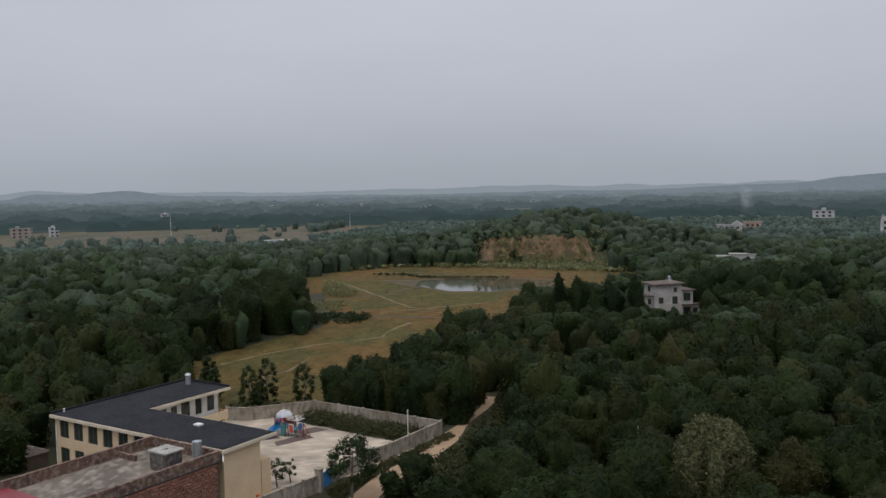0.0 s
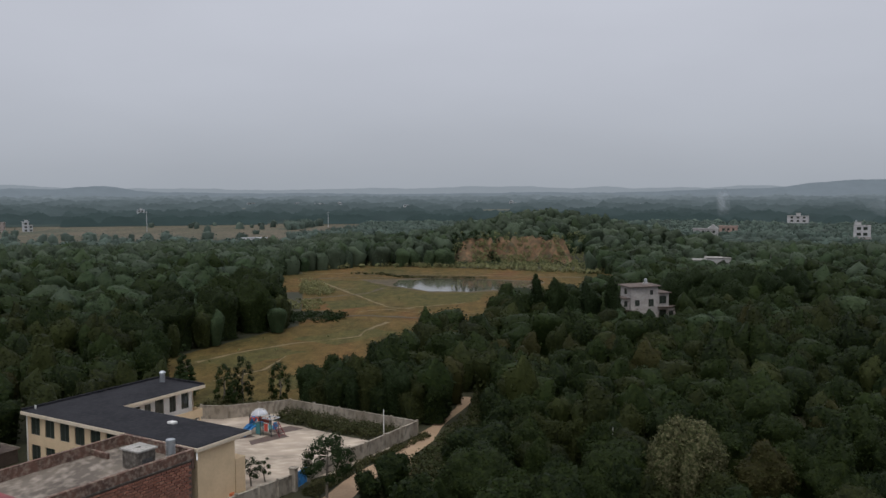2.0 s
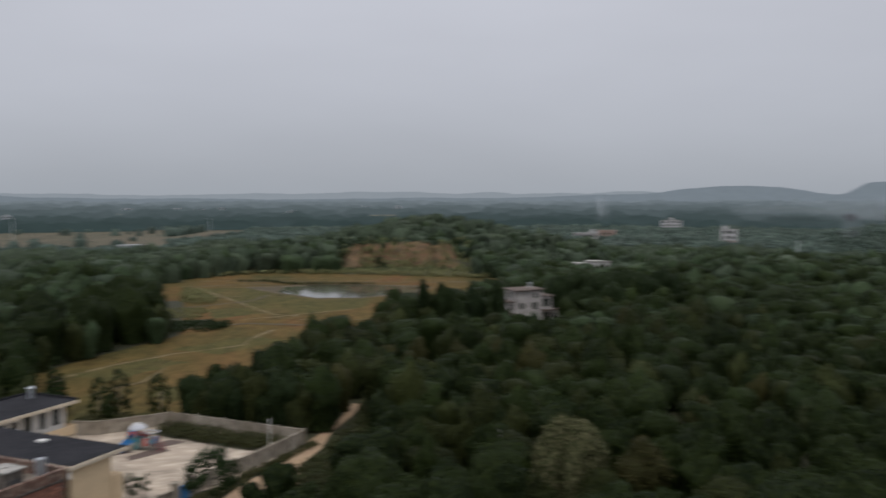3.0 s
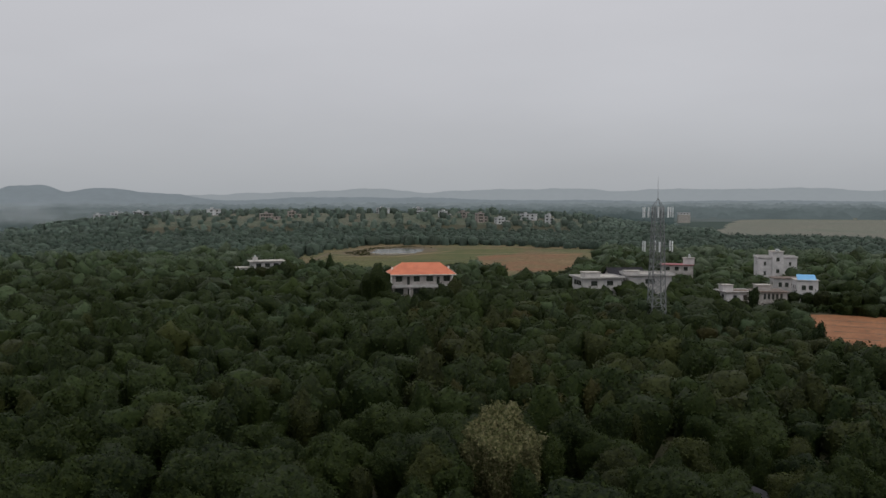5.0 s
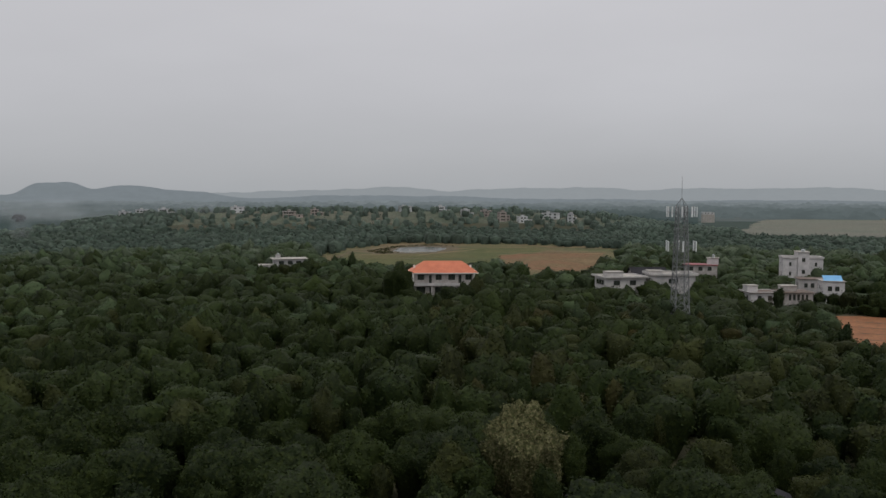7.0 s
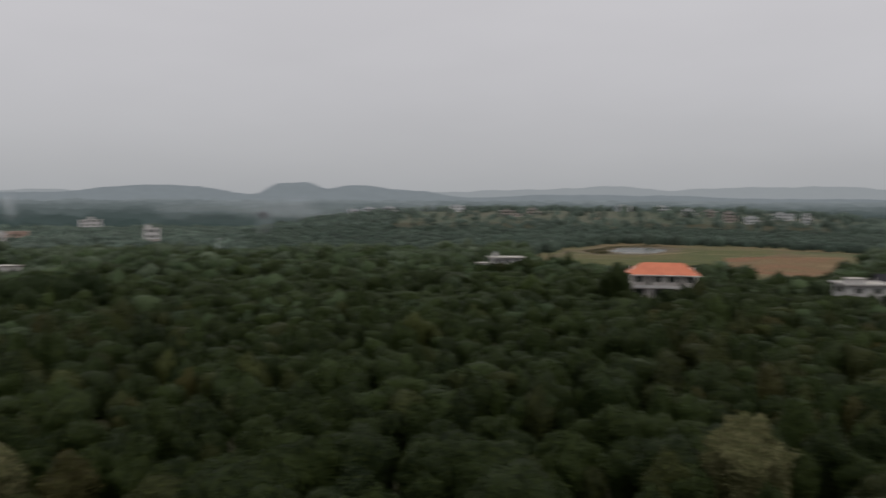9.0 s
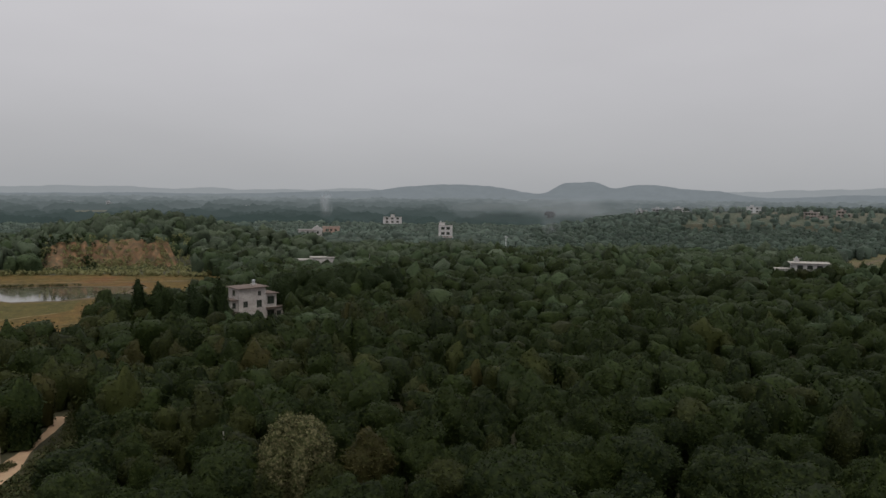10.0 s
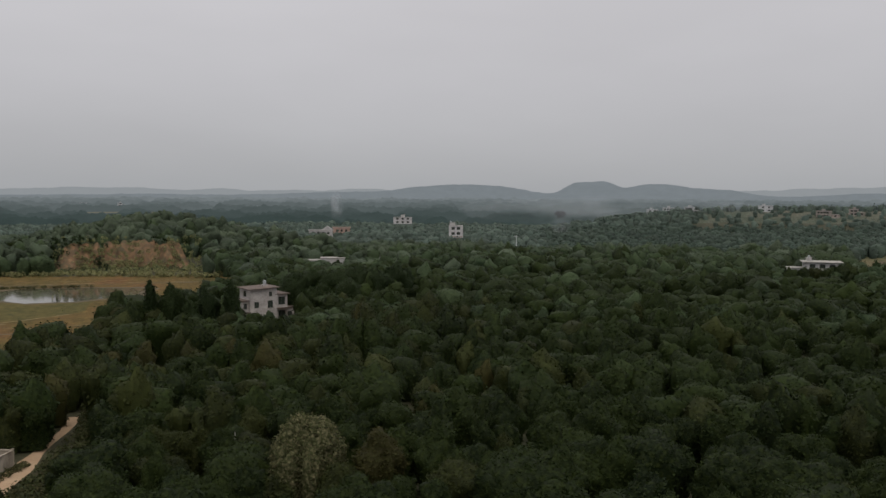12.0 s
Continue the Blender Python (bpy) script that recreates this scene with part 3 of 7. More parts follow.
tagged(sheet("field_beyond", [(300, 230), (410, 318), (508, 360), (600, 370), (650, 259), (620, 160), (540, 120), (300, 90)], 0.02, M["field_tan"], 12, 3, 5),
       "tan and green field beyond the woods", "field", kind="structure")
tagged(sheet("green_field_beyond", [(340, 210), (420, 300), (470, 290), (480, 262), (560, 275), (610, 250), (590, 215), (470, 205), (400, 180)], 0.045, M["field_lawn"], 10, 3, 6),
       "greenish plot before the far pond", "field", kind="structure")
tagged(sheet("far_pond_bank", [(462, 296), (482, 322), (540, 336), (585, 322), (570, 290), (546, 276), (490, 265)], 0.06, M["mud"], 8, 2, 7), "muddy bank of the far pond", "mud", kind="structure")
tagged(sheet("far_pond", [(486, 287), (496, 305), (538, 322), (560, 316), (552, 290), (528, 280), (500, 274)], 0.09, M["pale_water"], 8, 1, 8),
       "oval pond in the field beyond the red-roofed house", "pond", kind="structure")
tagged(sheet("red_earth_plot", EARTH_EAST, 0.03, M["red_earth"], 5, 1.0, 9), "bare red earth plot beside the woods", "earth", kind="structure")
# the last far field takes the tones with haze painted in
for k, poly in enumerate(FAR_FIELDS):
    tagged(sheet("far_field", poly, 0.04 + 0.3 * k, M["field_haze_tint" if k == 2 else "field_far"], 30, 8, 20 + k), "pale far-off field between dark woods", "field", kind="structure")
tagged(sheet("clearing", [(102, 22), (105, 26), (111, 25.5), (113, 22), (107, 20.5)], 0.05, M["red_earth"], 1, 0.3, 31), "scrap of bare red earth among the trees", "earth", kind="structure")
TRACK = [(-11, 93), (-8.4, 103), (-4.6, 110), (-1.2, 116), (1.2, 124), (3.6, 131), (6.2, 138), (8.2, 146)]
tagged(ribbon("dirt_track", TRACK, [3.2, 3.2, 3.1, 2.8, 2.4, 2.0, 1.8, 1.7], 0.05, M["dirt"], 11, 0.35), "sandy dirt track beside the yard wall", "track", kind="structure")
tagged(sheet("track_fork", [(-3.5, 113), (-1.4, 112), (-0.5, 106), (-2.4, 104.5), (-4.6, 108)], 0.062, M["dirt"], 1.5, 0.3, 12), "sandy spur of the dirt track", "track", kind="structure")
YARD = [(-0.7, 123.1), (-10.6, 106.4), (-16.3, 102.8), (-20.5, 95.6), (-22, 92.5), (-24.9, 93.0), (-21.3, 97.8), (-27.7, 102.4), (-39, 112), (-33, 121.5), (-36, 133.2),
        (-31.9, 132.7), (-21.7, 137.0)]
tagged(sheet("yard", YARD, 0.06, M["yard"]), "worn pale concrete playground yard", "yard", kind="structure")

# ---- the walled garden bed ----
BED = [(-6.0, 118.6), (-8.6, 120.9), (-23.8, 131.5), (-22.0, 136.6), (-1.2, 123.0)]
tagged(sheet("garden_bed", BED, 0.075, M["ground"], 2, 0.3, 13), "overgrown strip of soil inside the wall", "bed", kind="structure")


# ---- leaves and trees ----
def leaf_quads(rng, centres, radii, per, size, lift=0.35, flat=1.0, heart=None, ruffle=0.38):
    """Leaf sprays on the shells of many lobes, a triangle each."""
    n = len(centres)
    d = rng.normal(size=(n, per, 3))
    d[..., 2] += lift
    d /= np.linalg.norm(d, axis=2)[..., None]
    pos = np.asarray(centres)[:, None] + d * np.asarray(radii)[:, None, None] * rng.uniform(0.8, 1.18, (n, per, 1)) * (1, 1, flat)
    nrm = d + rng.normal(scale=ruffle, size=d.shape) + (0, 0, 0.2)
    if heart is not None:
        dome = pos - heart
        nrm += 1.4 * dome / np.linalg.norm(dome, axis=2)[..., None]
    tan = np.cross(nrm, rng.normal(size=d.shape))
    tan /= np.linalg.norm(tan, axis=2)[..., None]
    bit = np.cross(nrm, tan)
    bit /= np.linalg.norm(bit, axis=2)[..., None]
    s = size * rng.uniform(0.6, 1.35, (n, per, 1))
    v = np.stack([pos - bit * s * 0.45, pos + bit * s * 0.45, pos + tan * s * 1.25 - (0, 0, 0.1) * s], 2).reshape(-1, 3)
    return v, np.arange(len(v)).reshape(-1, 3)


def ball(level):
    bm = bmesh.new()
    bmesh.ops.create_icosphere(bm, subdivisions=level, radius=1)
    v, f = np.array([p.co[:] for p in bm.verts]), np.array([[p.index for p in q.verts] for q in bm.faces])
    bm.free()
    return v, f


BALLS = {1: ball(2), 2: ball(3), 3: ball(4), 0: ball(1)}


def dome(level):
    """A ball without its underside."""
    v, f = BALLS[level]
    f = f[(v[f][:, :, 2] > -0.3).any(1)]
    used = np.unique(f)
    back = np.zeros(len(v), int)
    back[used] = np.arange(len(used))
    return v[used], back[f]


DOMES = {k: dome(k) for k in BALLS}


def cores(rng, centres, radii, scale=0.9, level=1, flat=1.0):
    """Dense, knobbly inner masses of a crown."""
    bv, bf = BALLS[level]
    vs = [bv * r * scale * rng.uniform(0.62, 1.12, (len(bv), 1)) * (1, 1, flat) + c for c, r in zip(centres, radii)]
    qs = [bf + k * len(bv) for k in range(len(vs))]
    return np.concatenate(vs), np.concatenate(qs)


def lobes(rng, n, width, tall, base, point=1.0, small=1.0):
    """Lobe centres and sizes in the shell of an uneven crown; point under 1 rounds it, over 1 draws it to a tip."""
    c, r = [], []
    half = width * 0.5
    lean = rng.uniform(-0.12, 0.12, 2) * width
    bumps = rng.uniform(0.88, 1.08, 7)
    for k in range(n):
        f = (k + rng.uniform(0.05, 0.95)) / n
        u = (f - 0.35) / 0.65 if f > 0.35 else (0.35 - f) / 0.5
        out = math.sqrt(max(0.02, 1 - u ** (2 / point)))
        a = 2.4 * k + rng.uniform(-0.6, 0.6)
        s = rng.uniform(0.78, 0.94) * bumps[int(a * 7 / 6.283) % 7]
        size = width * rng.uniform(0.085, 0.155) * small
        c.append((half * s * out * math.cos(a) + lean[0] * f, half * s * out * math.sin(a) + lean[1] * f, base + size * 0.5 + f * (tall - base - size)))
        r.append(size)
    return np.array(c), np.array(r)


def crown(seed, width, tall, base, level, leaves, leaf, point=1.0, clumps=22, tiers=0, ruffle=0.55, rag=0.075, skirt=0.42):
    """Arrays of a crown: a closed mass heaped up of clumps, then leaf sprays lying on it and standing off it."""
    rng = np.random.default_rng(seed)
    bv, bf = DOMES[level]
    d = bv / np.linalg.norm(bv, axis=1)[:, None]
    heads = rng.normal(size=(clumps, 3))
    heads[:, 2] += 0.2
    heads *= (rng.uniform(0.42, 0.74, clumps) / np.linalg.norm(heads, axis=1))[:, None]
    size = rng.uniform(0.22, 0.40, clumps)
    along = d @ heads.T
    room = along ** 2 - (heads ** 2).sum(1) + size ** 2
    r = np.maximum(np.where(room > 0, along + np.sqrt(np.clip(room, 0, None)), 0).max(1), 0.5)
    r = r * (1 + rng.normal(0, rag, len(d)))
    up = np.clip(d[:, 2], 0, 1)
    slim = 1 - np.clip(point - 0.9, -0.2, 0.9) * 0.55 * up
    if tiers:
        slim = slim * (1.0 - 0.26 * ((up * tiers + 0.15 * np.sin(3 * np.arctan2(d[:, 1], d[:, 0]))) % 1.0))
    mid = base + (tall - base) * 0.56
    lean = rng.uniform(-0.1, 0.1, 2) * width
    down = np.clip(-d[:, 2] / 0.3, 0, 1)
    wide = r * slim * width / 2 * np.where(d[:, 2] < 0, (1 - skirt * down) / np.sqrt(1 - d[:, 2] ** 2), 1)
    v = np.stack([d[:, 0] * wide + lean[0] * up, d[:, 1] * wide + lean[1] * up,
                  np.where(d[:, 2] > 0, mid + d[:, 2] * r * (tall - mid), mid - down * (mid - base))], 1)
    tri = v[bf]
    nrm = np.cross(tri[:, 1] - tri[:, 0], tri[:, 2] - tri[:, 0])
    area = np.linalg.norm(nrm, axis=1)
    nrm /= area[:, None] + 1e-9
    want = area * np.clip(nrm[:, 2] + 0.8, 0.3, 1.4)
    f = rng.choice(len(bf), leaves, p=want / want.sum())
    w = rng.dirichlet((1, 1, 1), leaves)
    pos = (tri[f] * w[:, :, None]).sum(1)
    n = nrm[f]
    pos = pos + n * rng.uniform(-0.1, 1.0, (leaves, 1)) ** 2 * leaf * 1.8
    face = n + rng.normal(scale=ruffle, size=n.shape) + (0, 0, 0.25)
    tan = np.cross(face, rng.normal(size=n.shape))
    tan /= np.linalg.norm(tan, axis=1)[:, None]
    bit = np.cross(face, tan)
    bit /= np.linalg.norm(bit, axis=1)[:, None]
    z = leaf * rng.uniform(0.55, 1.4, (leaves, 1))
    lv = np.stack([pos - bit * z * 0.5, pos + bit * z * 0.5, pos + tan * z + n * z * 0.4], 1).reshape(-1, 3)
    return np.concatenate([v, lv]), np.concatenate([bf, np.arange(len(lv)).reshape(-1, 3) + len(v)])


def loose_crown(seed, width, tall, base, n, per, leaf, core=0.5, flat=0.85, small=1.0):
    """Arrays of a thin crown of separate lobes with gaps between them."""
    rng = np.random.default_rng(seed)
    c, r = lobes(rng, n, width, tall, base, 1.0, small)
    lv, lq = leaf_quads(rng, c, r, per, leaf, flat=flat, heart=(0, 0, base + (tall - base) * 0.35))
    cv, cq = cores(rng, c, r, core, 0, flat)
    return np.concatenate([lv, cv]), np.concatenate([lq, cq + len(lv)])


def conifer(seed, width, tall, tiers, per, leaf):
    rng = np.random.default_rng(seed)
    c, r = [], []
    for k in range(tiers):
        f = k / (tiers - 1)
        w = width * 0.5 * (1 - f) ** 0.6
        m = max(1, int(6 * (1 - f)) + 1)
        for j in range(m):
            a = 2 * math.pi * (j + rng.uniform(0, 0.6)) / m
            c.append((w * 0.6 * math.cos(a), w * 0.6 * math.sin(a), tall * (0.14 + 0.85 * f) + rng.uniform(-0.2, 0.2)))
            r.append(max(0.25, w * rng.uniform(0.28, 0.42)))
    c, r = np.array(c), np.array(r)
    lv, lq = leaf_quads(rng, c, r, per, leaf, lift=-0.1, flat=0.6)
    cv, cf = cores(rng, c, r, 0.95, 0, 0.7)
    return np.concatenate([lv, cv]), np.concatenate([lq, cf + len(lv)])


def crown_mesh(name, arrays, material):
    return quads_mesh(name, *arrays, material)


def trunk_mesh(seed, tall, width, radius):
    rng = random.Random(seed)
    bm = bmesh.new()
    bend = Vector((rng.uniform(-0.3, 0.3), rng.uniform(-0.3, 0.3), tall * 0.45))
    top = Vector((rng.uniform(-0.3, 0.3), rng.uniform(-0.3, 0.3), tall * 0.72))
    rod(bm, (0, 0, -0.15), bend, radius, radius * 0.75, 7)
    rod(bm, bend, top, radius * 0.75, radius * 0.2, 6)
    for k in range(6):
        a = rng.uniform(0, 6.28)
        s = Vector((0, 0, 0)).lerp(bend, rng.uniform(0.6, 1)) if k % 2 else bend.lerp(top, rng.uniform(0.1, 0.6))
        rod(bm, s, s + Vector((math.cos(a) * width * 0.24, math.sin(a) * width * 0.24, tall * rng.uniform(0.06, 0.16))), radius * 0.45, radius * 0.1, 5)
    me = bpy.data.meshes.new("trunk")
    bm.to_mesh(me)
    bm.free()
    me.materials.append(M["bark"])
    return me


def tree(name, arrays, material, tall, width, m, label, category="tree", group="", seed=0):
    t = thing(name, m, label, category, group)
    tr = new("trunk", trunk_mesh(seed, tall, width, 0.018 * tall + 0.05))
    tr.parent = t
    cr = new("crown", crown_mesh("crown", arrays, material))
    cr.parent = t
    return t


# width, height, how pointed, tiers of boughs
BROAD = [(6.2, 8.4, 0.9, 0), (7.4, 9.0, 0.8, 0), (5.2, 7.6, 0.9, 0), (6.8, 8.0, 0.8, 0), (5.0, 9.6, 1.4, 0), (5.8, 9.0, 1.0, 0), (4.6, 8.8, 1.6, 3), (5.4, 9.4, 1.2, 4), (5.0, 8.0, 0.8, 0)]
KINDS = []
for k, (w, h, tip, tiers) in enumerate(BROAD):
    for mat_name, words in (("leaf", "dense green broadleaf tree in the wood"), ("leaf_olive", "olive-green broadleaf tree in the wood"), ("leaf_rust", "rust-tinged broadleaf tree turning brown")):
        if mat_name == "leaf_rust" and k not in (0, 4):
            continue
        KINDS.append((mat_name, words, w, h, k, tip, tiers))


# where trees stand
rng = np.random.default_rng(7)


def scatter(r0, r1, step, az0=-31.0, az1=94.0):
    """Jittered places of trees in a ring, free of fields, yards and houses."""
    n = int(2 * r1 / step)
    ix, iy = np.meshgrid(np.arange(-n, n + 1), np.arange(-n, n + 1))
    x = (ix + 0.5 * (iy % 2) + rng.uniform(-0.48, 0.48, ix.shape)) * step
    y = (iy * 0.87 + rng.uniform(-0.48, 0.48, ix.shape)) * step
    x, y = x.ravel(), y.ravel()
    r, az = np.hypot(x, y), np.degrees(np.arctan2(x, y))
    keep = (r >= r0) & (r < r1) & (az > az0) & (az < az1)
    x, y = x[keep], y[keep]
    keep = np.ones(len(x), bool)
    for poly in CLEAR:
        keep &= ~inside(poly, x, y)
    for hx, hy, hr in KEEP_FREE:
        keep &= np.hypot(x - hx, y - hy) > hr
    return x[keep], y[keep]


def polar(az, d):
    return d * math.sin(radians(az)), d * math.cos(radians(az))


# large trees along the west edge of the stubble field: bearing, distance, width, height
EDGE = [(math.degrees(math.atan2(ex, ey)), math.hypot(ex, ey), ew, eh) for ex, ey, ew, eh in
        ((-60, 177, 10.5, 11.5), (-57.5, 192, 11.0, 12.6), (-50.5, 206, 11.5, 13.2), (-44, 218, 11.5, 13.8), (-42.5, 231, 11.0, 13.6), (-47, 246, 11.5, 14.2), (-55, 262, 11.0, 13.4), (-55, 228, 12.0, 14.6), (-63, 212, 12.0, 14.0))]
KEEP_FREE = [*[(*polar(a, d), 6.6) for a, d, w, h in EDGE], (*polar(87.6, 305), 13), (*polar(86.2, 306), 9), (*polar(-11.2, 640), 18), (*polar(-11.2, 600), 16), (*polar(75.7, 306), 9), (6.0, 112, 2.8), (2.0, 99, 3.0), (1.0, 90, 3.0), (7.0, 121, 3.0), (8.0, 131, 2.8), (9.0, 141, 2.8), (*polar(17.85, 88), 5.2), (*polar(67.5, 85), 5.6), (107, 23.5, 5.5), (101, 21.5, 2.5), (98.5, 10.5, 4.5), (88.5, 28, 4.5), (*polar(82.6, 273), 8), (*polar(84.6, 279), 8), (*polar(15.5, 228), 11), (*polar(10.5, 224), 10), (*polar(19.2, 408), 10), (*polar(15.3, 243), 11), (*polar(61.9, 284), 14), (*polar(74.0, 292), 9.5), (*polar(77.3, 297), 10), (*polar(77.85, 225), 4), (*polar(82.8, 288), 8), (*polar(84.8, 294), 9), (*polar(86.9, 318), 9), (*polar(86, 330), 9),
             (*polar(84.8, 380), 14), (*polar(51.0, 378), 14), (*polar(28.07, 610), 9), (*polar(19.0, 590), 14), (*polar(17.85, 97), 6.0), (*polar(67.5, 98), 6.0),
             (*polar(19.0, 425), 14), (*polar(22.5, 430), 8)]

# ---- the woods: near trees one by one, those past them as masses ----
x, y = scatter(66, 122, 5.5, -36.0, 100.0)
order = np.argsort(np.hypot(x, y))
near, rest = order[:290], order[290:]
protos = []
for k, (mat_name, words, w, h, seed, tip, tiers) in enumerate(KINDS):
    cr = crown_mesh("crown", crown(seed, w, h, 0.05 * h, 2, 2400, 0.2, tip, 34, tiers, rag=0.085), M[mat_name])
    protos.append((cr, trunk_mesh(seed, h, w, 0.2), words, w, h))
mix = [k for k, kk in enumerate(KINDS) for _ in range({"leaf": 6, "leaf_olive": 2, "leaf_rust": 1}[kk[0]])]
plain_green = [k for k, kk in enumerate(KINDS) if kk[0] == "leaf"]
for j in near:
    dark = 30 < math.degrees(math.atan2(x[j], y[j])) < 60 and rng.uniform() < 0.8
    cr, tk, words, w, h = protos[rng.choice(plain_green) if dark else mix[rng.integers(len(mix))]]
    s = rng.choice([0.62, 0.74, 0.88, 1.0, 1.18]) * rng.uniform(0.92, 1.08)
    px, py = x[j], y[j]
    t = thing("broadleaf_tree", pose(px, py, float(height(px, py)), 0, 0, rng.uniform(0, 360)) @ Matrix.Diagonal((s * 1.16, s * rng.uniform(0.95, 1.35), 0.48 + 0.46 * s * rng.uniform(0.85, 1.2), 1)), words, "tree", "trees of the near wood")
    a = new("trunk", tk)
    a.parent = t
    b = new("crown", cr)
    b.parent = t


LOW = [(*polar(19.3, 530), 42, 4.6), (*polar(88.6, 302), 24, 4.2), (*polar(20.3, 345), 30, 9.2), (*polar(75.5, 258), 28, 9.6), (*polar(84.5, 258), 26, 8.2), (*polar(88, 190), 24, 7.0), (*polar(20.3, 395), 30, 6.3), (*polar(15.2, 205), 24, 7.4), (*polar(62, 350), 75, 11.5), (*polar(51.2, 350), 16, 9.0),
       (*polar(61.9, 262), 14, 7.0), (*polar(19.5, 560), 34, 6.0), (*polar(28, 585), 20, 8.0), (*polar(79, 338), 16, 9.0), (*polar(85, 350), 16, 7.0)]


def mass(name, px, py, bases, material, label, lo=0.8, hi=1.15, tall=1.0, group="", clump=28.0, swing=0.3):
    """Many trees joined into one mesh."""
    vs, qs, shade, n0 = [], [], [], 0
    hz = height(px, py)
    for k in range(len(px)):
        v, q = bases[rng.integers(len(bases))]
        lump = noise.noise(Vector((px[k] / clump, py[k] / clump, 3.7)))
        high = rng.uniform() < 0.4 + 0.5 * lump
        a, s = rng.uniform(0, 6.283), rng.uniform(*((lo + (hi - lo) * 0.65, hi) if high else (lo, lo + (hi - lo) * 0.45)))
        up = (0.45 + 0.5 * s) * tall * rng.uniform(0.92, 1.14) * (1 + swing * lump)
        limit = 14.0
        for cx, cy, reach, cap in LOW:
            if math.hypot(px[k] - cx, py[k] - cy) < reach:
                limit = min(limit, cap)
        up = min(up, limit / v[:, 2].max() * rng.uniform(0.88, 1.0))
        c, d = math.cos(a) * s * 1.2, math.sin(a) * s * 1.2
        m = np.array([[c, -d, 0], [d, c, 0], [0, 0, up]])
        # lower trees get a darker tone, canopy shade painted into their leaves
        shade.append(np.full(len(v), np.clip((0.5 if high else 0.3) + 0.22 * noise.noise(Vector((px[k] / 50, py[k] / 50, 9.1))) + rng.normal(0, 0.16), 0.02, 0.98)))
        vs.append(v @ m.T + (px[k], py[k], hz[k]))
        qs.append(q + n0)
        n0 += len(v)
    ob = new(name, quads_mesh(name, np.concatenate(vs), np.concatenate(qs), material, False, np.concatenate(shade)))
    return tagged(ob, label, "trees", group, kind="stuff")


mid_bases = [crown(40 + k, w, h, 0.03 * h, 1, 540, 0.31, tip, 24, tiers, ruffle=0.42, rag=0.11) for k, (w, h, tip, tiers) in enumerate(BROAD)]
far_bases = [crown(60 + k, w * 1.15, h, 0.0, 1, 150, 0.45, min(tip, 1.1), 18, ruffle=0.42, rag=0.12, skirt=0.2) for k, (w, h, tip, tiers) in enumerate(BROAD)]
hazy_bases = [crown(80 + k, w * 1.35, h * 0.85, -0.5, 0, 22, 0.9, 0.85, 9, skirt=0.08) for k, (w, h, tip, tiers) in enumerate(BROAD)]
x2, y2 = scatter(122, 235, 5.5)
x2, y2 = np.concatenate([x2, x[rest]]), np.concatenate([y2, y[rest]])
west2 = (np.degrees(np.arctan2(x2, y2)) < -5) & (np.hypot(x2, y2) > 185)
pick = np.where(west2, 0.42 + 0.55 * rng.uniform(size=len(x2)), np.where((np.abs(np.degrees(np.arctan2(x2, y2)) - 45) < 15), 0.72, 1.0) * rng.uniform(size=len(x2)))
# towards the back more trees take the haze-tinted leaves
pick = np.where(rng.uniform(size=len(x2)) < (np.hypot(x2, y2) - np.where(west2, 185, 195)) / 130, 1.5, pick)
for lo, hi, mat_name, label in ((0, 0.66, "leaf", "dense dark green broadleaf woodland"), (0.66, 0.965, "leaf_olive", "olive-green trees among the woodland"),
                                (0.965, 1.01, "leaf_rust", "rust-tinged trees scattered in the woodland"), (1.4, 1.6, "leaf_mid", "trees towards the back of the woodland, haze painted into their leaves")):
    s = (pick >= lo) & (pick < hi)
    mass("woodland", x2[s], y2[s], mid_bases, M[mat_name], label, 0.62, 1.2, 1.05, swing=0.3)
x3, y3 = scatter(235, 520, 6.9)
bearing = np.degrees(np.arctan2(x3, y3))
# haze put into leaf colour: paler leaf materials are picked with distance
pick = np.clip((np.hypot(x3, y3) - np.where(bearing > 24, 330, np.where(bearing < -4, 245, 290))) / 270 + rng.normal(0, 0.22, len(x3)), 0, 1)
for lo, hi, mat_name, label in ((0, 0.1, "leaf", "distant green woodland canopy"), (0.1, 0.5, "leaf_mid", "distant woodland canopy with haze painted into its green"), (0.5, 1.01, "leaf_hazy", "distant woodland canopy paled by painted haze")):
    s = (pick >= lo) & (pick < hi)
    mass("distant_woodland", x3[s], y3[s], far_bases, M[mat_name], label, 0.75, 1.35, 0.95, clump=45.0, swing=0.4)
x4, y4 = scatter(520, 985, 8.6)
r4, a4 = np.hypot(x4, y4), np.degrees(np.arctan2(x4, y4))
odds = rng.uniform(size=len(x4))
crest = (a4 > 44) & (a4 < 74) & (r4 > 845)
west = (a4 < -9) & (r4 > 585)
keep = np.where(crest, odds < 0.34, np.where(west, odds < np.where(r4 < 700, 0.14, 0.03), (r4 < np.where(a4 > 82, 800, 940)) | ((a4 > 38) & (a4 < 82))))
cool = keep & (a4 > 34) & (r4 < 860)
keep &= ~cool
mass("far_woodland", x4[cool], y4[cool], hazy_bases, M["leaf_haze_cool"], "far dark woodland beyond the fields, tinted blue as by haze", 0.9, 1.35, 0.95, clump=70.0, swing=0.35)
mass("far_woodland", x4[keep], y4[keep], hazy_bases, M["leaf_haze_far"], "far woodland greyed by painted haze", 0.9, 1.35, 0.95, clump=70.0, swing=0.35)
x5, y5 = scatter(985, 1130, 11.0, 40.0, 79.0)
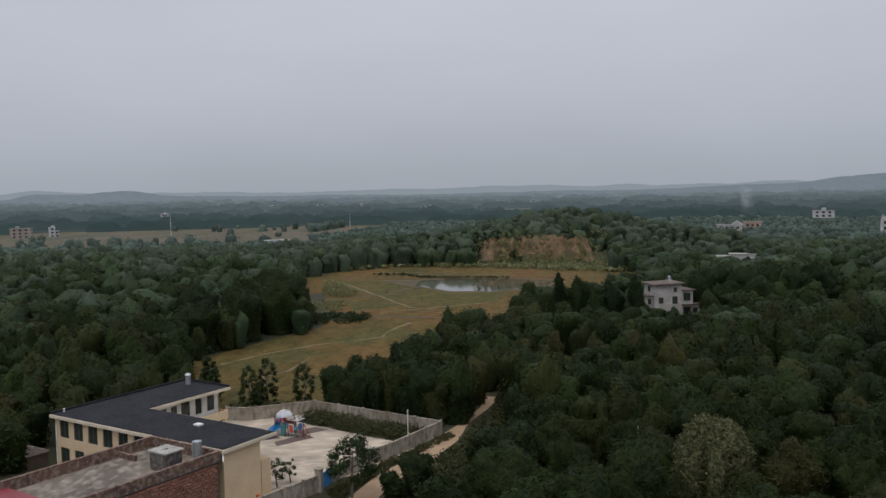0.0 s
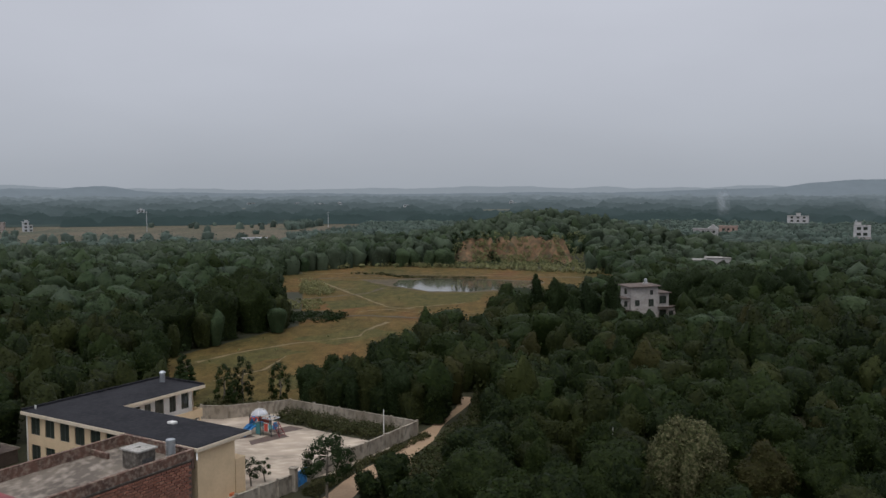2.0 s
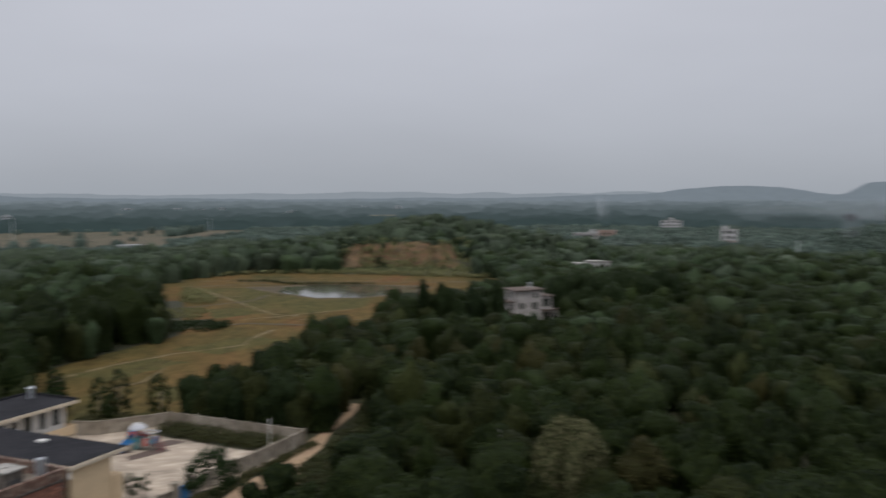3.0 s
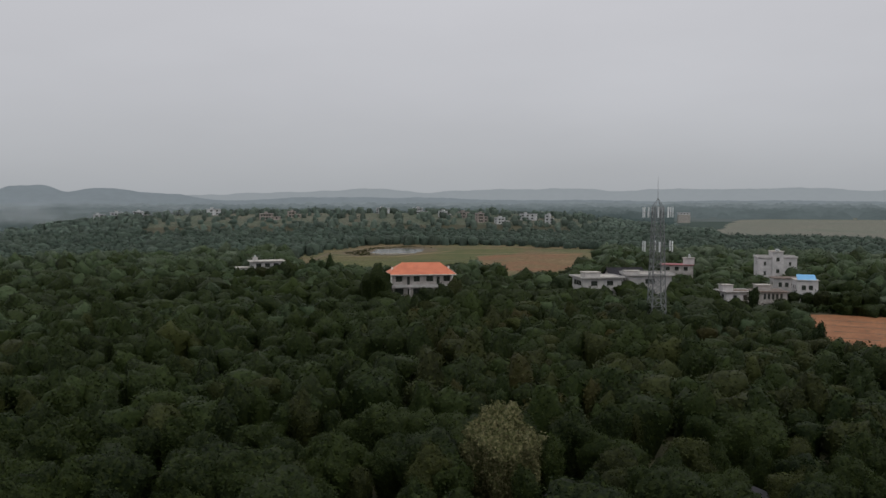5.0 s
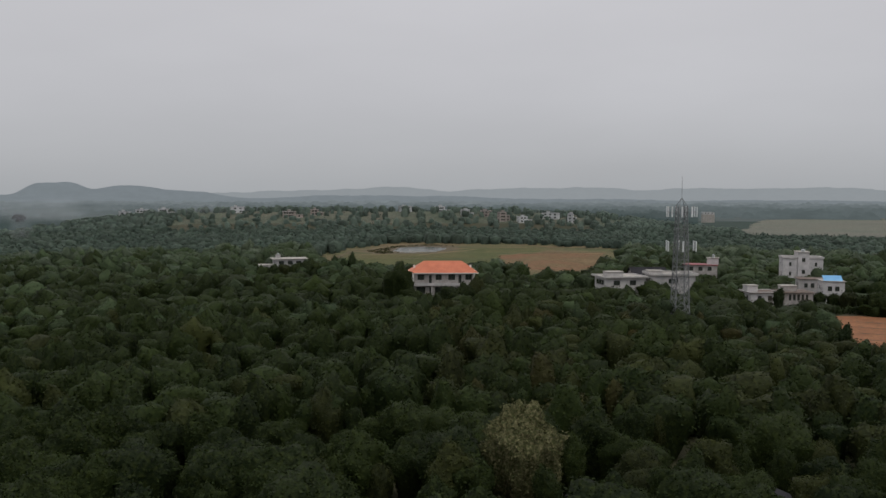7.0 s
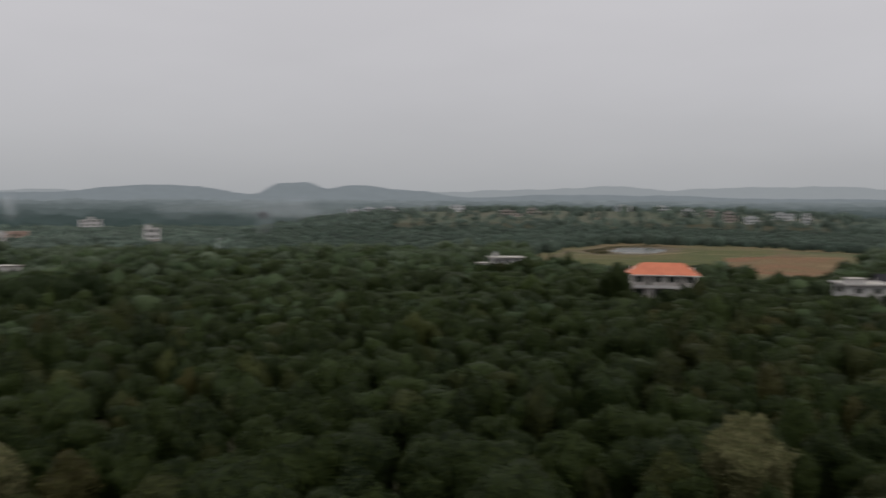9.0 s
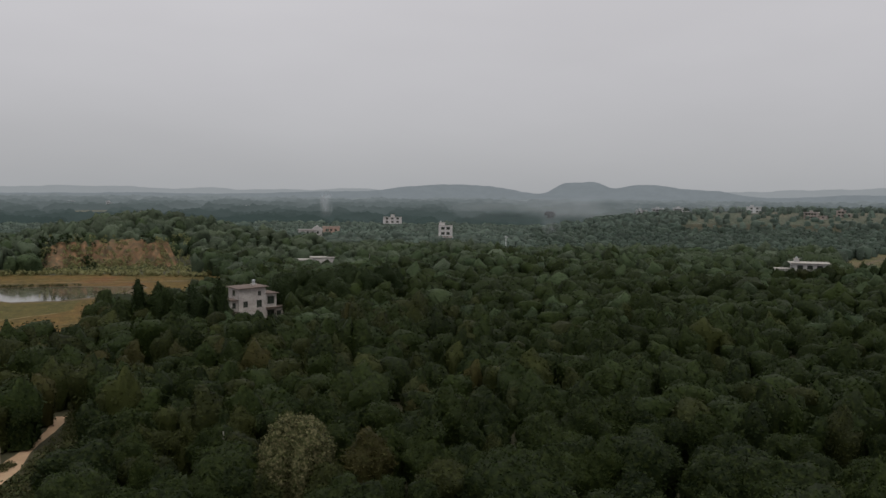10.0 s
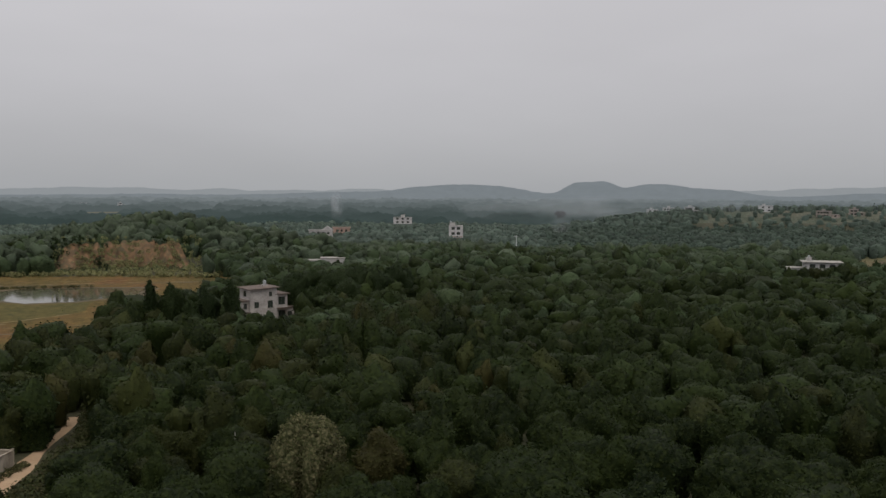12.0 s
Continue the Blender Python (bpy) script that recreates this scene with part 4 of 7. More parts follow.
mass("far_woodland", x5, y5, hazy_bases, M["leaf_haze_blue"], "far woodland beyond the houses, painted with a misty tint", 1.0, 1.6, 0.9, clump=90.0, swing=0.4)
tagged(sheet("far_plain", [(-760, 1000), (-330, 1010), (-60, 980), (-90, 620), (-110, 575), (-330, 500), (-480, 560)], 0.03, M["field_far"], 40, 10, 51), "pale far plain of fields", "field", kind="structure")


def slope_field(az0, az1, r0, r1, material, label):
    """A field lying on the rise, by bearing and distance."""
    az, rr = np.radians(np.linspace(az0, az1, 14)), np.linspace(r0, r1, 8)
    fade = 1 - 0.2 * np.linspace(-1, 1, 14) ** 2
    gx = np.stack([np.sin(az) * (r0 + (r - r0) * fade) for r in rr])
    gy = np.stack([np.cos(az) * (r0 + (r - r0) * fade) for r in rr])
    v = np.stack([gx, gy, height(gx, gy) + 0.35], -1).reshape(-1, 3)
    q = [(k * 14 + j, k * 14 + j + 1, (k + 1) * 14 + j + 1, (k + 1) * 14 + j) for k in range(7) for j in range(13)]
    tagged(new("slope_field", quads_mesh("slope_field", v, q, material, True)), label, "field", kind="structure")


slope_field(43.0, 75.0, 846, 992, M["slope_grass"], "dull green grassy crest of the far rise")


# ---- far hills behind everything, glowing shapes with haze in their colour ----
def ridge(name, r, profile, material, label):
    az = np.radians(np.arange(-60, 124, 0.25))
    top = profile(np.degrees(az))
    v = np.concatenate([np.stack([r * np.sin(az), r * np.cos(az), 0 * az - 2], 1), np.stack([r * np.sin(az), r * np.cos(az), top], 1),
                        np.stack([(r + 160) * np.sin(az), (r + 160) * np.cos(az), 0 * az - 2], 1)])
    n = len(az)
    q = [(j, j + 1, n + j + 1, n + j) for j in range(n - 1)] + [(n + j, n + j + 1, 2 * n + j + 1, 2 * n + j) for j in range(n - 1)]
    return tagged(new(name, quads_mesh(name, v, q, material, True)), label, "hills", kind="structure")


def rough(seed, size):
    def f(a):
        return np.array([noise.fractal(Vector((v * 0.35 / size, seed * 7.3, 0.0)), 1.0, 2.0, 5) for v in a])
    return f


def swell(a, c, w, h):
    return h * np.exp(-np.abs((a - c) / w) ** 3.6)


def rise(r, el):
    return EYE + r * np.tan(np.radians(el))


ridge("backdrop_far", 4600, lambda a: rise(4600, 0.32 + 0.24 * rough(1, 1.7)(a) + swell(a, -24, 3.5, 0.2) + swell(a, 72, 24, 0.45) + 0.02 * rough(5, 0.12)(a)), glow("haze_glow_far", (0.262, 0.296, 0.322), 0.02),
      "pale far hills with haze painted into their glow")
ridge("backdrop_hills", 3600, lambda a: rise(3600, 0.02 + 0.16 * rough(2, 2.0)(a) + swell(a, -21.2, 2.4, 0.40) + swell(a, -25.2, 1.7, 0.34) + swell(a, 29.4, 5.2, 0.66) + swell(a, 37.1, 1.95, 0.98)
      + swell(a, 43.2, 4.3, 0.62) + swell(a, 41.2, 1.8, 0.2) + swell(a, 22, 4, 0.2) + swell(a, 58, 7, 0.2) + 0.025 * rough(6, 0.15)(a)), glow("haze_glow_hills", (0.184, 0.219, 0.244), 0.05), "grey-blue hills on the horizon, haze painted into their glow")


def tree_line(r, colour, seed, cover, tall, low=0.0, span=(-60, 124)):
    """A ragged line of far woods with gaps where fields lie, glowing in a haze colour."""
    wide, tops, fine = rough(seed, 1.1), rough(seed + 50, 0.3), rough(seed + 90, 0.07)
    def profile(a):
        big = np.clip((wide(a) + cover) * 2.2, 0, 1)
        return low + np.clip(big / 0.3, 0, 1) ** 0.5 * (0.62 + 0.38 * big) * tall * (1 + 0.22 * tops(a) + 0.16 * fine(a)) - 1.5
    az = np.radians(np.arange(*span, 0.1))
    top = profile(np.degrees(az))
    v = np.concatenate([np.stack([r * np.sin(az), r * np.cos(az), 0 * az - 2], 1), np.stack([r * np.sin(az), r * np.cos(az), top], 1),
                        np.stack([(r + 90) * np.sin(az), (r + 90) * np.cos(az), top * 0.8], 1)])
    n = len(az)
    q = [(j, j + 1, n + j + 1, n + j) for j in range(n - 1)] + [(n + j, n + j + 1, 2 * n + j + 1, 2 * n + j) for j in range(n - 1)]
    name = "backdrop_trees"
    return tagged(new(name, quads_mesh(name, v, q, glow("haze_glow_tree_line", colour))), "far line of woods on the plain, mist painted into its glow", "trees", kind="structure")


# a flat ring that glows in a painted haze colour
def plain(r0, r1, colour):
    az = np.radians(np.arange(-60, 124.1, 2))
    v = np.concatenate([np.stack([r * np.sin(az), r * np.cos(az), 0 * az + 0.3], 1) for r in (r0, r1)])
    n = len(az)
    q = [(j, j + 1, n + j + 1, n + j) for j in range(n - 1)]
    return tagged(new("backdrop_plain", quads_mesh("backdrop_plain", v, q, glow("haze_glow_plain", colour))), "far plain of pale fields, mist painted into its glow", "plain", kind="structure")


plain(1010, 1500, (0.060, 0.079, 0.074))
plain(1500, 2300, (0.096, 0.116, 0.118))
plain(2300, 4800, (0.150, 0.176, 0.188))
# haze is painted as a colour ramp, near line to far line
NEAR_HAZE_GLOW, FAR_HAZE_GLOW = (0.040, 0.060, 0.059), (0.178, 0.212, 0.230)
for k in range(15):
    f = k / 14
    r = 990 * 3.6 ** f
    colour = [a + (b - a) * f ** 1.15 for a, b in zip(NEAR_HAZE_GLOW, FAR_HAZE_GLOW)]
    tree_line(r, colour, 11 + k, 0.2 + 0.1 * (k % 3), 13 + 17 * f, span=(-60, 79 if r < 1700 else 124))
# pale plots that show between the far woods, glowing, painted hazier with distance
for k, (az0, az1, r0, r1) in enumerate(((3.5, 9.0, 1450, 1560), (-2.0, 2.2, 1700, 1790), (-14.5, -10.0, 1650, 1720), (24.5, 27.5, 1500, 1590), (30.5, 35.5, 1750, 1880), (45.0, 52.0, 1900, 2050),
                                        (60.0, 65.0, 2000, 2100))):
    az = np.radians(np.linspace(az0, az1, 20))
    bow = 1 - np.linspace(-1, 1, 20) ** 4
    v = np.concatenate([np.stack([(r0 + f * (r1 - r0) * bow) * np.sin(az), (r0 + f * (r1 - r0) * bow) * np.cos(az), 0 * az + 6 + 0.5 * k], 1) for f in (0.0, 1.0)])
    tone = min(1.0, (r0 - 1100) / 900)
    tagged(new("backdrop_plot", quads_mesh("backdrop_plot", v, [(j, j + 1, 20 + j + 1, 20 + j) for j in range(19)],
               glow("haze_glow_plot", tuple(a + (b - a) * tone for a, b in zip((0.118, 0.112, 0.076), (0.185, 0.200, 0.190)))))), "pale field plot far off, mist painted into its glow", "field", kind="structure")


# ---- drifting smoke and ground mist, in nested thin shells ----
def smoke(name, az, d, z, size, veil, label, seed):
    """A soft body of smoke: three shells, one within the other, that let nearly all light through."""
    m = bpy.data.materials.new("thin_smoke")
    m.use_nodes = True
    n, l = m.node_tree.nodes, m.node_tree.links
    n.clear()
    clear, white, mix, o = n.new("ShaderNodeBsdfTransparent"), n.new("ShaderNodeBsdfDiffuse"), n.new("ShaderNodeMixShader"), n.new("ShaderNodeOutputMaterial")
    white.inputs["Color"].default_value = (0.62, 0.66, 0.70, 1)
    ns, rg = n.new("ShaderNodeTexNoise"), n.new("ShaderNodeMapRange")
    ns.inputs["Scale"].default_value, ns.inputs["Detail"].default_value = 2.4 / max(size), 5.0
    geo = n.new("ShaderNodeNewGeometry")
    l.new(geo.outputs["Position"], ns.inputs["Vector"])
    rg.inputs["From Min"].default_value, rg.inputs["From Max"].default_value, rg.inputs["To Max"].default_value = 0.36, 0.68, veil
    l.new(ns.outputs["Fac"], rg.inputs["Value"])
    l.new(rg.outputs[0], mix.inputs[0])
    l.new(clear.outputs[0], mix.inputs[1])
    l.new(white.outputs[0], mix.inputs[2])
    l.new(mix.outputs[0], o.inputs["Surface"])
    g = np.random.default_rng(seed)
    bv, bf = BALLS[2]
    vs, qs = [], []
    for k, f in enumerate((1.0, 0.74, 0.48)):
        lump = 1 + 0.16 * np.array([noise.noise(Vector(p * 1.6) + Vector((seed, k, 0))) for p in bv])
        vs.append(bv * lump[:, None] * f * np.array(size) + g.normal(0, 0.04, 3) * np.array(size))
        qs.append(bf + k * len(bv))
    ob = new(name, quads_mesh(name, np.concatenate(vs), np.concatenate(qs), m, True))
    ob.matrix_world = spot(az, d, z)
    ob.visible_shadow = False
    return tagged(ob, label, "smoke", kind="stuff")


smoke("smoke_haze", 38.6, 960, 20, (190, 40, 15), 0.055, "pale drifting smoke over the far woods", 1)
smoke("smoke_plume", 35.2, 720, 15, (8, 8, 12), 0.06, "small white plume of smoke above the trees", 2)
smoke("smoke_plume", 19.9, 965, 26, (8, 8, 15), 0.11, "thin white plume of smoke above the trees", 3)


# ---- buildings ----
def wall_bm(length, tall, thick, holes):
    """One connected wall along x from 0, its outer face at y = 0, with holes (x0, z0, x1, z1) right through it."""
    xs = sorted({0.0, length, *[h[0] for h in holes], *[h[2] for h in holes]})
    zs = sorted({0.0, tall, *[h[1] for h in holes], *[h[3] for h in holes]})
    solid = {(i, j) for i in range(len(xs) - 1) for j in range(len(zs) - 1)
             if not any(h[0] <= xs[i] + 1e-6 and xs[i + 1] <= h[2] + 1e-6 and h[1] <= zs[j] + 1e-6 and zs[j + 1] <= h[3] + 1e-6 for h in holes)}
    bm, known = bmesh.new(), {}

    def v(i, s, j):
        if (i, s, j) not in known:
            known[i, s, j] = bm.verts.new((xs[i], s * thick, zs[j]))
        return known[i, s, j]

    for i, j in solid:
        bm.faces.new((v(i, 0, j), v(i + 1, 0, j), v(i + 1, 0, j + 1), v(i, 0, j + 1)))
        bm.faces.new((v(i, 1, j), v(i, 1, j + 1), v(i + 1, 1, j + 1), v(i + 1, 1, j)))
        if (i - 1, j) not in solid:
            bm.faces.new((v(i, 0, j), v(i, 0, j + 1), v(i, 1, j + 1), v(i, 1, j)))
        if (i + 1, j) not in solid:
            bm.faces.new((v(i + 1, 0, j), v(i + 1, 1, j), v(i + 1, 1, j + 1), v(i + 1, 0, j + 1)))
        if (i, j - 1) not in solid:
            bm.faces.new((v(i, 0, j), v(i, 1, j), v(i + 1, 1, j), v(i + 1, 0, j)))
        if (i, j + 1) not in solid:
            bm.faces.new((v(i, 0, j + 1), v(i + 1, 0, j + 1), v(i + 1, 1, j + 1), v(i, 1, j + 1)))
    return bm


def add_wall(parent, m, length, tall, thick, holes, material, glass=True, name="wall", sill=True):
    """A wall part at a local pose, with a window of frame and pane in each hole."""
    w = part(name, wall_bm(length, tall, thick, holes), material, parent)
    w.matrix_local = m
    for x0, z0, x1, z1 in holes:
        if not glass:
            continue
        f, wide, high = 0.07, x1 - x0, z1 - z0
        win = part("window", wall_bm(wide, high, 0.07, [(f, f, wide / 2 - f / 2, high - f), (wide / 2 + f / 2, f, wide - f, high - f)]), M["frame"], parent)
        win.matrix_local = m @ pose(x0, 0.1, z0)
        part("pane", boxes((0.03, 0.025, 0.03, wide - 0.03, 0.045, high - 0.03)), M["glass"], win)
        if sill:
            part("sill", boxes((-0.1, -0.19, -0.1, wide + 0.1, 0.0, -0.003)), M["concrete"], win)
    return w


def row_holes(length, floors, storey, n, wide, sill=0.95, high=1.6, margin=1.2, skip=()):
    holes = []
    for k in range(floors):
        for j in range(n):
            if (k, j) in skip:
                continue
            c = margin + (length - 2 * margin) * (j + 0.5) / n
            holes.append((c - wide / 2, k * storey + sill, c + wide / 2, k * storey + sill + high))
    return holes


def block(t, x0, y0, length, depth, floors, storey, material, n_front=3, n_side=2, wide=1.5, parapet=0.0, roof="slab", over=0.45, back=True, roof_material="concrete", z0=0.0, high=1.6):
    """Four walls with windows, floor bands and a flat or hipped roof; the front faces -y."""
    tall = floors * storey
    th = 0.25
    add_wall(t, pose(x0, y0, z0), length, tall, th, row_holes(length, floors, storey, n_front, wide, high=high), material)
    add_wall(t, pose(x0 + length, y0 + th, z0, 0, 0, 90), depth - 2 * th, tall, th, row_holes(depth - 2 * th, floors, storey, n_side, wide, high=high), material)
    add_wall(t, pose(x0, y0 + depth - th, z0, 0, 0, -90), depth - 2 * th, tall, th, row_holes(depth - 2 * th, floors, storey, n_side, wide, high=high), material)
    add_wall(t, pose(x0 + length, y0 + depth, z0, 0, 0, 180), length, tall, th, [], material)
    for k in range(1, floors):
        part("floor_slab", boxes((x0 + 0.05, y0 + 0.18, z0 + k * storey - 0.1, x0 + length - 0.05, y0 + depth - 0.1, z0 + k * storey + 0.1)), M["concrete"], t)
        part("band", boxes((x0 - 0.12, y0 - 0.12, z0 + k * storey - 0.14, x0 + length + 0.12, y0 - 0.003, z0 + k * storey + 0.14)), material, t)
    zt = z0 + tall
    part("roof", boxes((x0 - over, y0 - over, zt + 0.003, x0 + length + over, y0 + depth + over, zt + 0.2)), M[roof_material], t)
    if parapet:
        p = 0.2
        for bx in ((x0 - over, y0 - over, x0 + length + over, y0 - over + p), (x0 - over, y0 + depth + over - p, x0 + length + over, y0 + depth + over),
                   (x0 - over, y0 - over + p, x0 - over + p, y0 + depth + over - p), (x0 + length + over - p, y0 - over + p, x0 + length + over, y0 + depth + over - p)):
            part("parapet", boxes((bx[0], bx[1], zt + 0.2, bx[2], bx[3], zt + 0.2 + parapet)), material, t)
    return zt + 0.2


def stair_head(t, x, y, z, w, d, h, material):
    part("stair_head", boxes((x, y, z, x + w, y + d, z + h)), material, t)
    part("stair_head_roof", boxes((x - 0.3, y - 0.3, z + h, x + w + 0.3, y + d + 0.3, z + h + 0.15)), M["concrete"], t)


def tank(t, x, y, z, r=0.5, h=1.2):
    bm = rod(bmesh.new(), (x, y, z), (x, y, z + h), r, r, 14)
    rod(bm, (x, y, z + h), (x, y, z + h + 0.2), r, r * 0.3, 14)
    part("water_tank", bm, M["steel"], t, "round steel water tank")


# white three-storey house among the trees
h1 = thing("house", spot(14.9, 243, 0, -14.9 + 24), "dull white three-storey house with stained walls and thin brown roof slabs", "house")
TH = 0.25
add_wall(h1, pose(-4.6, -3.2, 0), 8.0, 9.6, TH, [(5.2, 1.0, 6.8, 2.8), (5.2, 4.2, 6.8, 6.3), (1.2, 1.2, 2.6, 2.9), (1.2, 4.4, 2.6, 6.1), (5.6, 7.5, 6.6, 8.8)], M["house_dull"])
add_wall(h1, pose(3.4, -2.95, 0, 0, 0, 90), 7.0, 9.6, TH, [(1.2, 7.2, 3.0, 8.8), (4.2, 7.2, 5.8, 8.8)], M["house_dull"])
add_wall(h1, pose(-4.6, 4.05, 0, 0, 0, -90), 7.0, 9.6, TH, [(1.2, 4.2, 2.6, 5.8), (4.2, 4.2, 5.6, 5.8), (2.4, 7.4, 4.4, 9.0)], M["house_dull"])
add_wall(h1, pose(3.4, 4.3, 0, 0, 0, 180), 8.0, 9.6, TH, [], M["house_dull"])
bm = bmesh.new()
vs = [bm.verts.new(p) for x0, z in ((-5.3, 9.62), (4.1, 9.9)) for p in ((x0, -4.0, z), (x0, 5.0, z), (x0, 5.0, z + 0.2), (x0, -4.0, z + 0.2))]
for q in ((0, 1, 2, 3), (7, 6, 5, 4), (0, 4, 5, 1), (1, 5, 6, 2), (2, 6, 7, 3), (3, 7, 4, 0)):
    bm.faces.new([vs[j] for j in q])
part("roof", bm, M["roof_brown"], h1, "gently sloping brown roof slab")
part("gable_fill", boxes((-4.5, -3.1, 9.6, 3.3, 4.2, 9.64)), M["house_dull"], h1)
block(h1, -6.7, -2.2, 2.05, 5.6, 2, 3.2, M["house_dull"], 1, 1, 1.0, 0.0, over=0.55, roof_material="roof_brown")
part("canopy", boxes((-7.4, -3.4, 3.15, -4.7, -2.24, 3.31)), M["roof_brown"], h1, "thin brown canopy slab")
block(h1, 3.45, -2.6, 3.5, 6.6, 2, 3.9, M["house_dull"], 1, 1, 2.1, 0.0, over=0.6, roof_material="roof_brown", high=2.2)
part("canopy", boxes((3.5, -3.9, 3.9, 7.7, -2.75, 4.06)), M["roof_brown"], h1, "thin brown canopy slab")
block(h1, 7.0, -1.0, 3.0, 5.0, 1, 3.6, M["house_dull"], 1, 1, 1.4, 0.0, over=0.4, roof_material="roof_brown")
part("roof_tank_stand", boxes((0.9, 0.4, 9.95, 2.3, 1.8, 10.5)), M["house_dull"], h1)
tank(h1, 1.6, 1.1, 10.5, 0.45, 1.0)

# red-roofed house
h2 = thing("red_roofed_house", spot(61.95, 283, 0, -61.95 + 4), "pale unfinished house with a hipped orange-red tiled roof", "house")
front = [(1.7, 9.35, 3.9, 11.2), (5.5, 8.2, 6.4, 11.0), (7.7, 9.35, 9.7, 11.2), (11.9, 9.35, 14.2, 11.2), (15.3, 8.2, 16.3, 11.0), (17.6, 9.35, 19.8, 11.2),
         (1.3, 4.9, 4.3, 7.1), (5.7, 3.9, 6.8, 6.9), (7.5, 4.9, 9.8, 7.1), (11.9, 4.9, 14.2, 7.1), (17.4, 4.9, 19.8, 7.1), (1.5, 1.0, 4.0, 3.0), (8.0, 0.1, 10.0, 3.0), (14.0, 1.0, 17.0, 3.0)]
add_wall(h2, pose(-10.4, -6, 0), 20.8, 11.55, 0.25, front, M["house_dull"], sill=False)
side = row_holes(11.5, 3, 3.85, 3, 1.8)
add_wall(h2, pose(10.4, -5.75, 0, 0, 0, 90), 11.5, 11.55, 0.25, side, M["house_grey"])
add_wall(h2, pose(-10.4, 5.75, 0, 0, 0, -90), 11.5, 11.55, 0.25, side, M["house_grey"])
add_wall(h2, pose(10.4, 6, 0, 0, 0, 180), 20.8, 11.55, 0.25, [], M["house_grey"])
for zk in (3.75, 7.6):
    part("floor_slab", boxes((-10.3, -5.8, zk, 10.3, 5.9, zk + 0.2)), M["concrete"], h2)
bm = bmesh.new()
z0, z1 = 11.80, 15.3
v = [bm.verts.new(p) for p in ((-11.4, -7.1, z0), (11.4, -7.1, z0), (11.4, 7.1, z0), (-11.4, 7.1, z0), (-6.4, 0, z1), (6.4, 0, z1))]
for f in ((0, 1, 5, 4), (1, 2, 5), (2, 3, 4, 5), (3, 0, 4), (3, 2, 1, 0)):
    bm.faces.new([v[k] for k in f])
hip = part("tiled_roof", bm, M["roof_red"], h2, "hipped roof of orange-red tiles")
for k in range(48):
    xk = -11.1 + 22.2 * k / 47
    f = min(1.0, (11.4 - abs(xk)) / 5.0)
    part("tile_row", boxes((-0.07, 0, 0, 0.07, 7.9 * f, 0.09)), M["roof_red"], hip).matrix_local = pose(xk, -7.1, z0 + 0.01, math.degrees(math.atan2(z1 - z0, 7.1)), 0, 0)
part("balcony", boxes((-10.4, -7.3, 7.55, 10.4, -6.13, 7.72), (-10.4, -7.3, 7.72, 10.4, -7.16, 8.45)), M["house_grey"], h2, "pale front balcony with a solid parapet")
for xk in (-10.35, -4.2, 3.4, 9.9):
    part("column", boxes((xk, -7.28, 0.0, xk + 0.4, -6.88, 7.547)), M["house_grey"], h2)
for xk in (-10.35, 9.9):
    part("column", boxes((xk, -7.1, 8.45, xk + 0.4, -6.7, z0 - 0.253)), M["white"], h2)
part("eave", boxes((-11.5, -7.2, z0 - 0.25, 11.5, 7.2, z0 - 0.003)), M["white"], h2, "white eave band")
for xk in (-9.6, 9.4):
    part("chimney", boxes((xk - 0.28, -0.9, z0 + 0.8, xk + 0.28, -0.34, z0 + 2.1)), M["white"], h2)

# pair of grey flat-roofed houses
h3 = thing("flat_roofed_house", spot(73.9, 288, 0, -73.9 + 22), "grey two-storey house with a stepped flat roof", "house")
top = block(h3, -6.8, -5, 13.6, 10, 3, 3.4, M["house_grey"], 2, 3, 2.3, 0.35, over=0.9)
stair_head(h3, -5.4, -3.0, top, 5.5, 4.0, 1.6, M["house_grey"])
h4 = thing("flat_roofed_house", spot(77.15, 294, 0, -77.15 + 14), "grey two-storey house with overhanging roof slab", "house")
top = block(h4, -7.2, -5, 14.6, 10, 3, 3.6, M["house_grey"], 1, 2, 3.2, 0.6, over=0.8)
stair_head(h4, -7.0, 1.0, top, 5.0, 3.5, 0.9, M["house_grey"])
barn = thing("barn", spot(75.7, 306, 0, -75.7 + 18), "long barn with a dark brown tiled gable roof", "barn")
add_wall(barn, pose(-6, -4, 0), 12, 9.6, 0.25, [], M["house_dull"])
add_wall(barn, pose(6, 4, 0, 0, 0, 180), 12, 9.6, 0.25, [], M["house_dull"])
for xk in (-6.0, 5.75):
    bm = bmesh.new()
    vs = [bm.verts.new((xk + dx, py, pz)) for dx in (0, 0.25) for py, pz in ((-3.74, 0), (3.74, 0), (3.74, 9.6), (0, 12.0), (-3.74, 9.6))]
    bm.faces.new(vs[:5])
    bm.faces.new(vs[9:4:-1])
    for j in range(5):
        bm.faces.new((vs[j], vs[j + 5], vs[(j + 1) % 5 + 5], vs[(j + 1) % 5]))
    part("gable_wall", bm, M["house_dull"], barn)
for side in (1, -1):
    part("roof_slope", boxes((-6.6, -0.05, -0.08, 6.6, 5.2, 0.08)), M["roof_dark"], barn, "dark tiled roof slope").matrix_local = pose(0, 0, 12.15, 0, 0, 0 if side > 0 else 180) @ pose(0, 0, 0, -32)
h5 = thing("house", spot(79.1, 360, 0, -79), "grey house with a maroon roof edge and white roof tower", "house")
top = block(h5, -6.5, -4, 13, 8, 3, 3.2, M["house_dull"], 3, 2, 1.6, 0.0, roof_material="roof_maroon")
stair_head(h5, 2.5, -2, top, 4.5, 4, 2.6, M["house_white"])
tank(h5, 5, 0, top + 2.75)

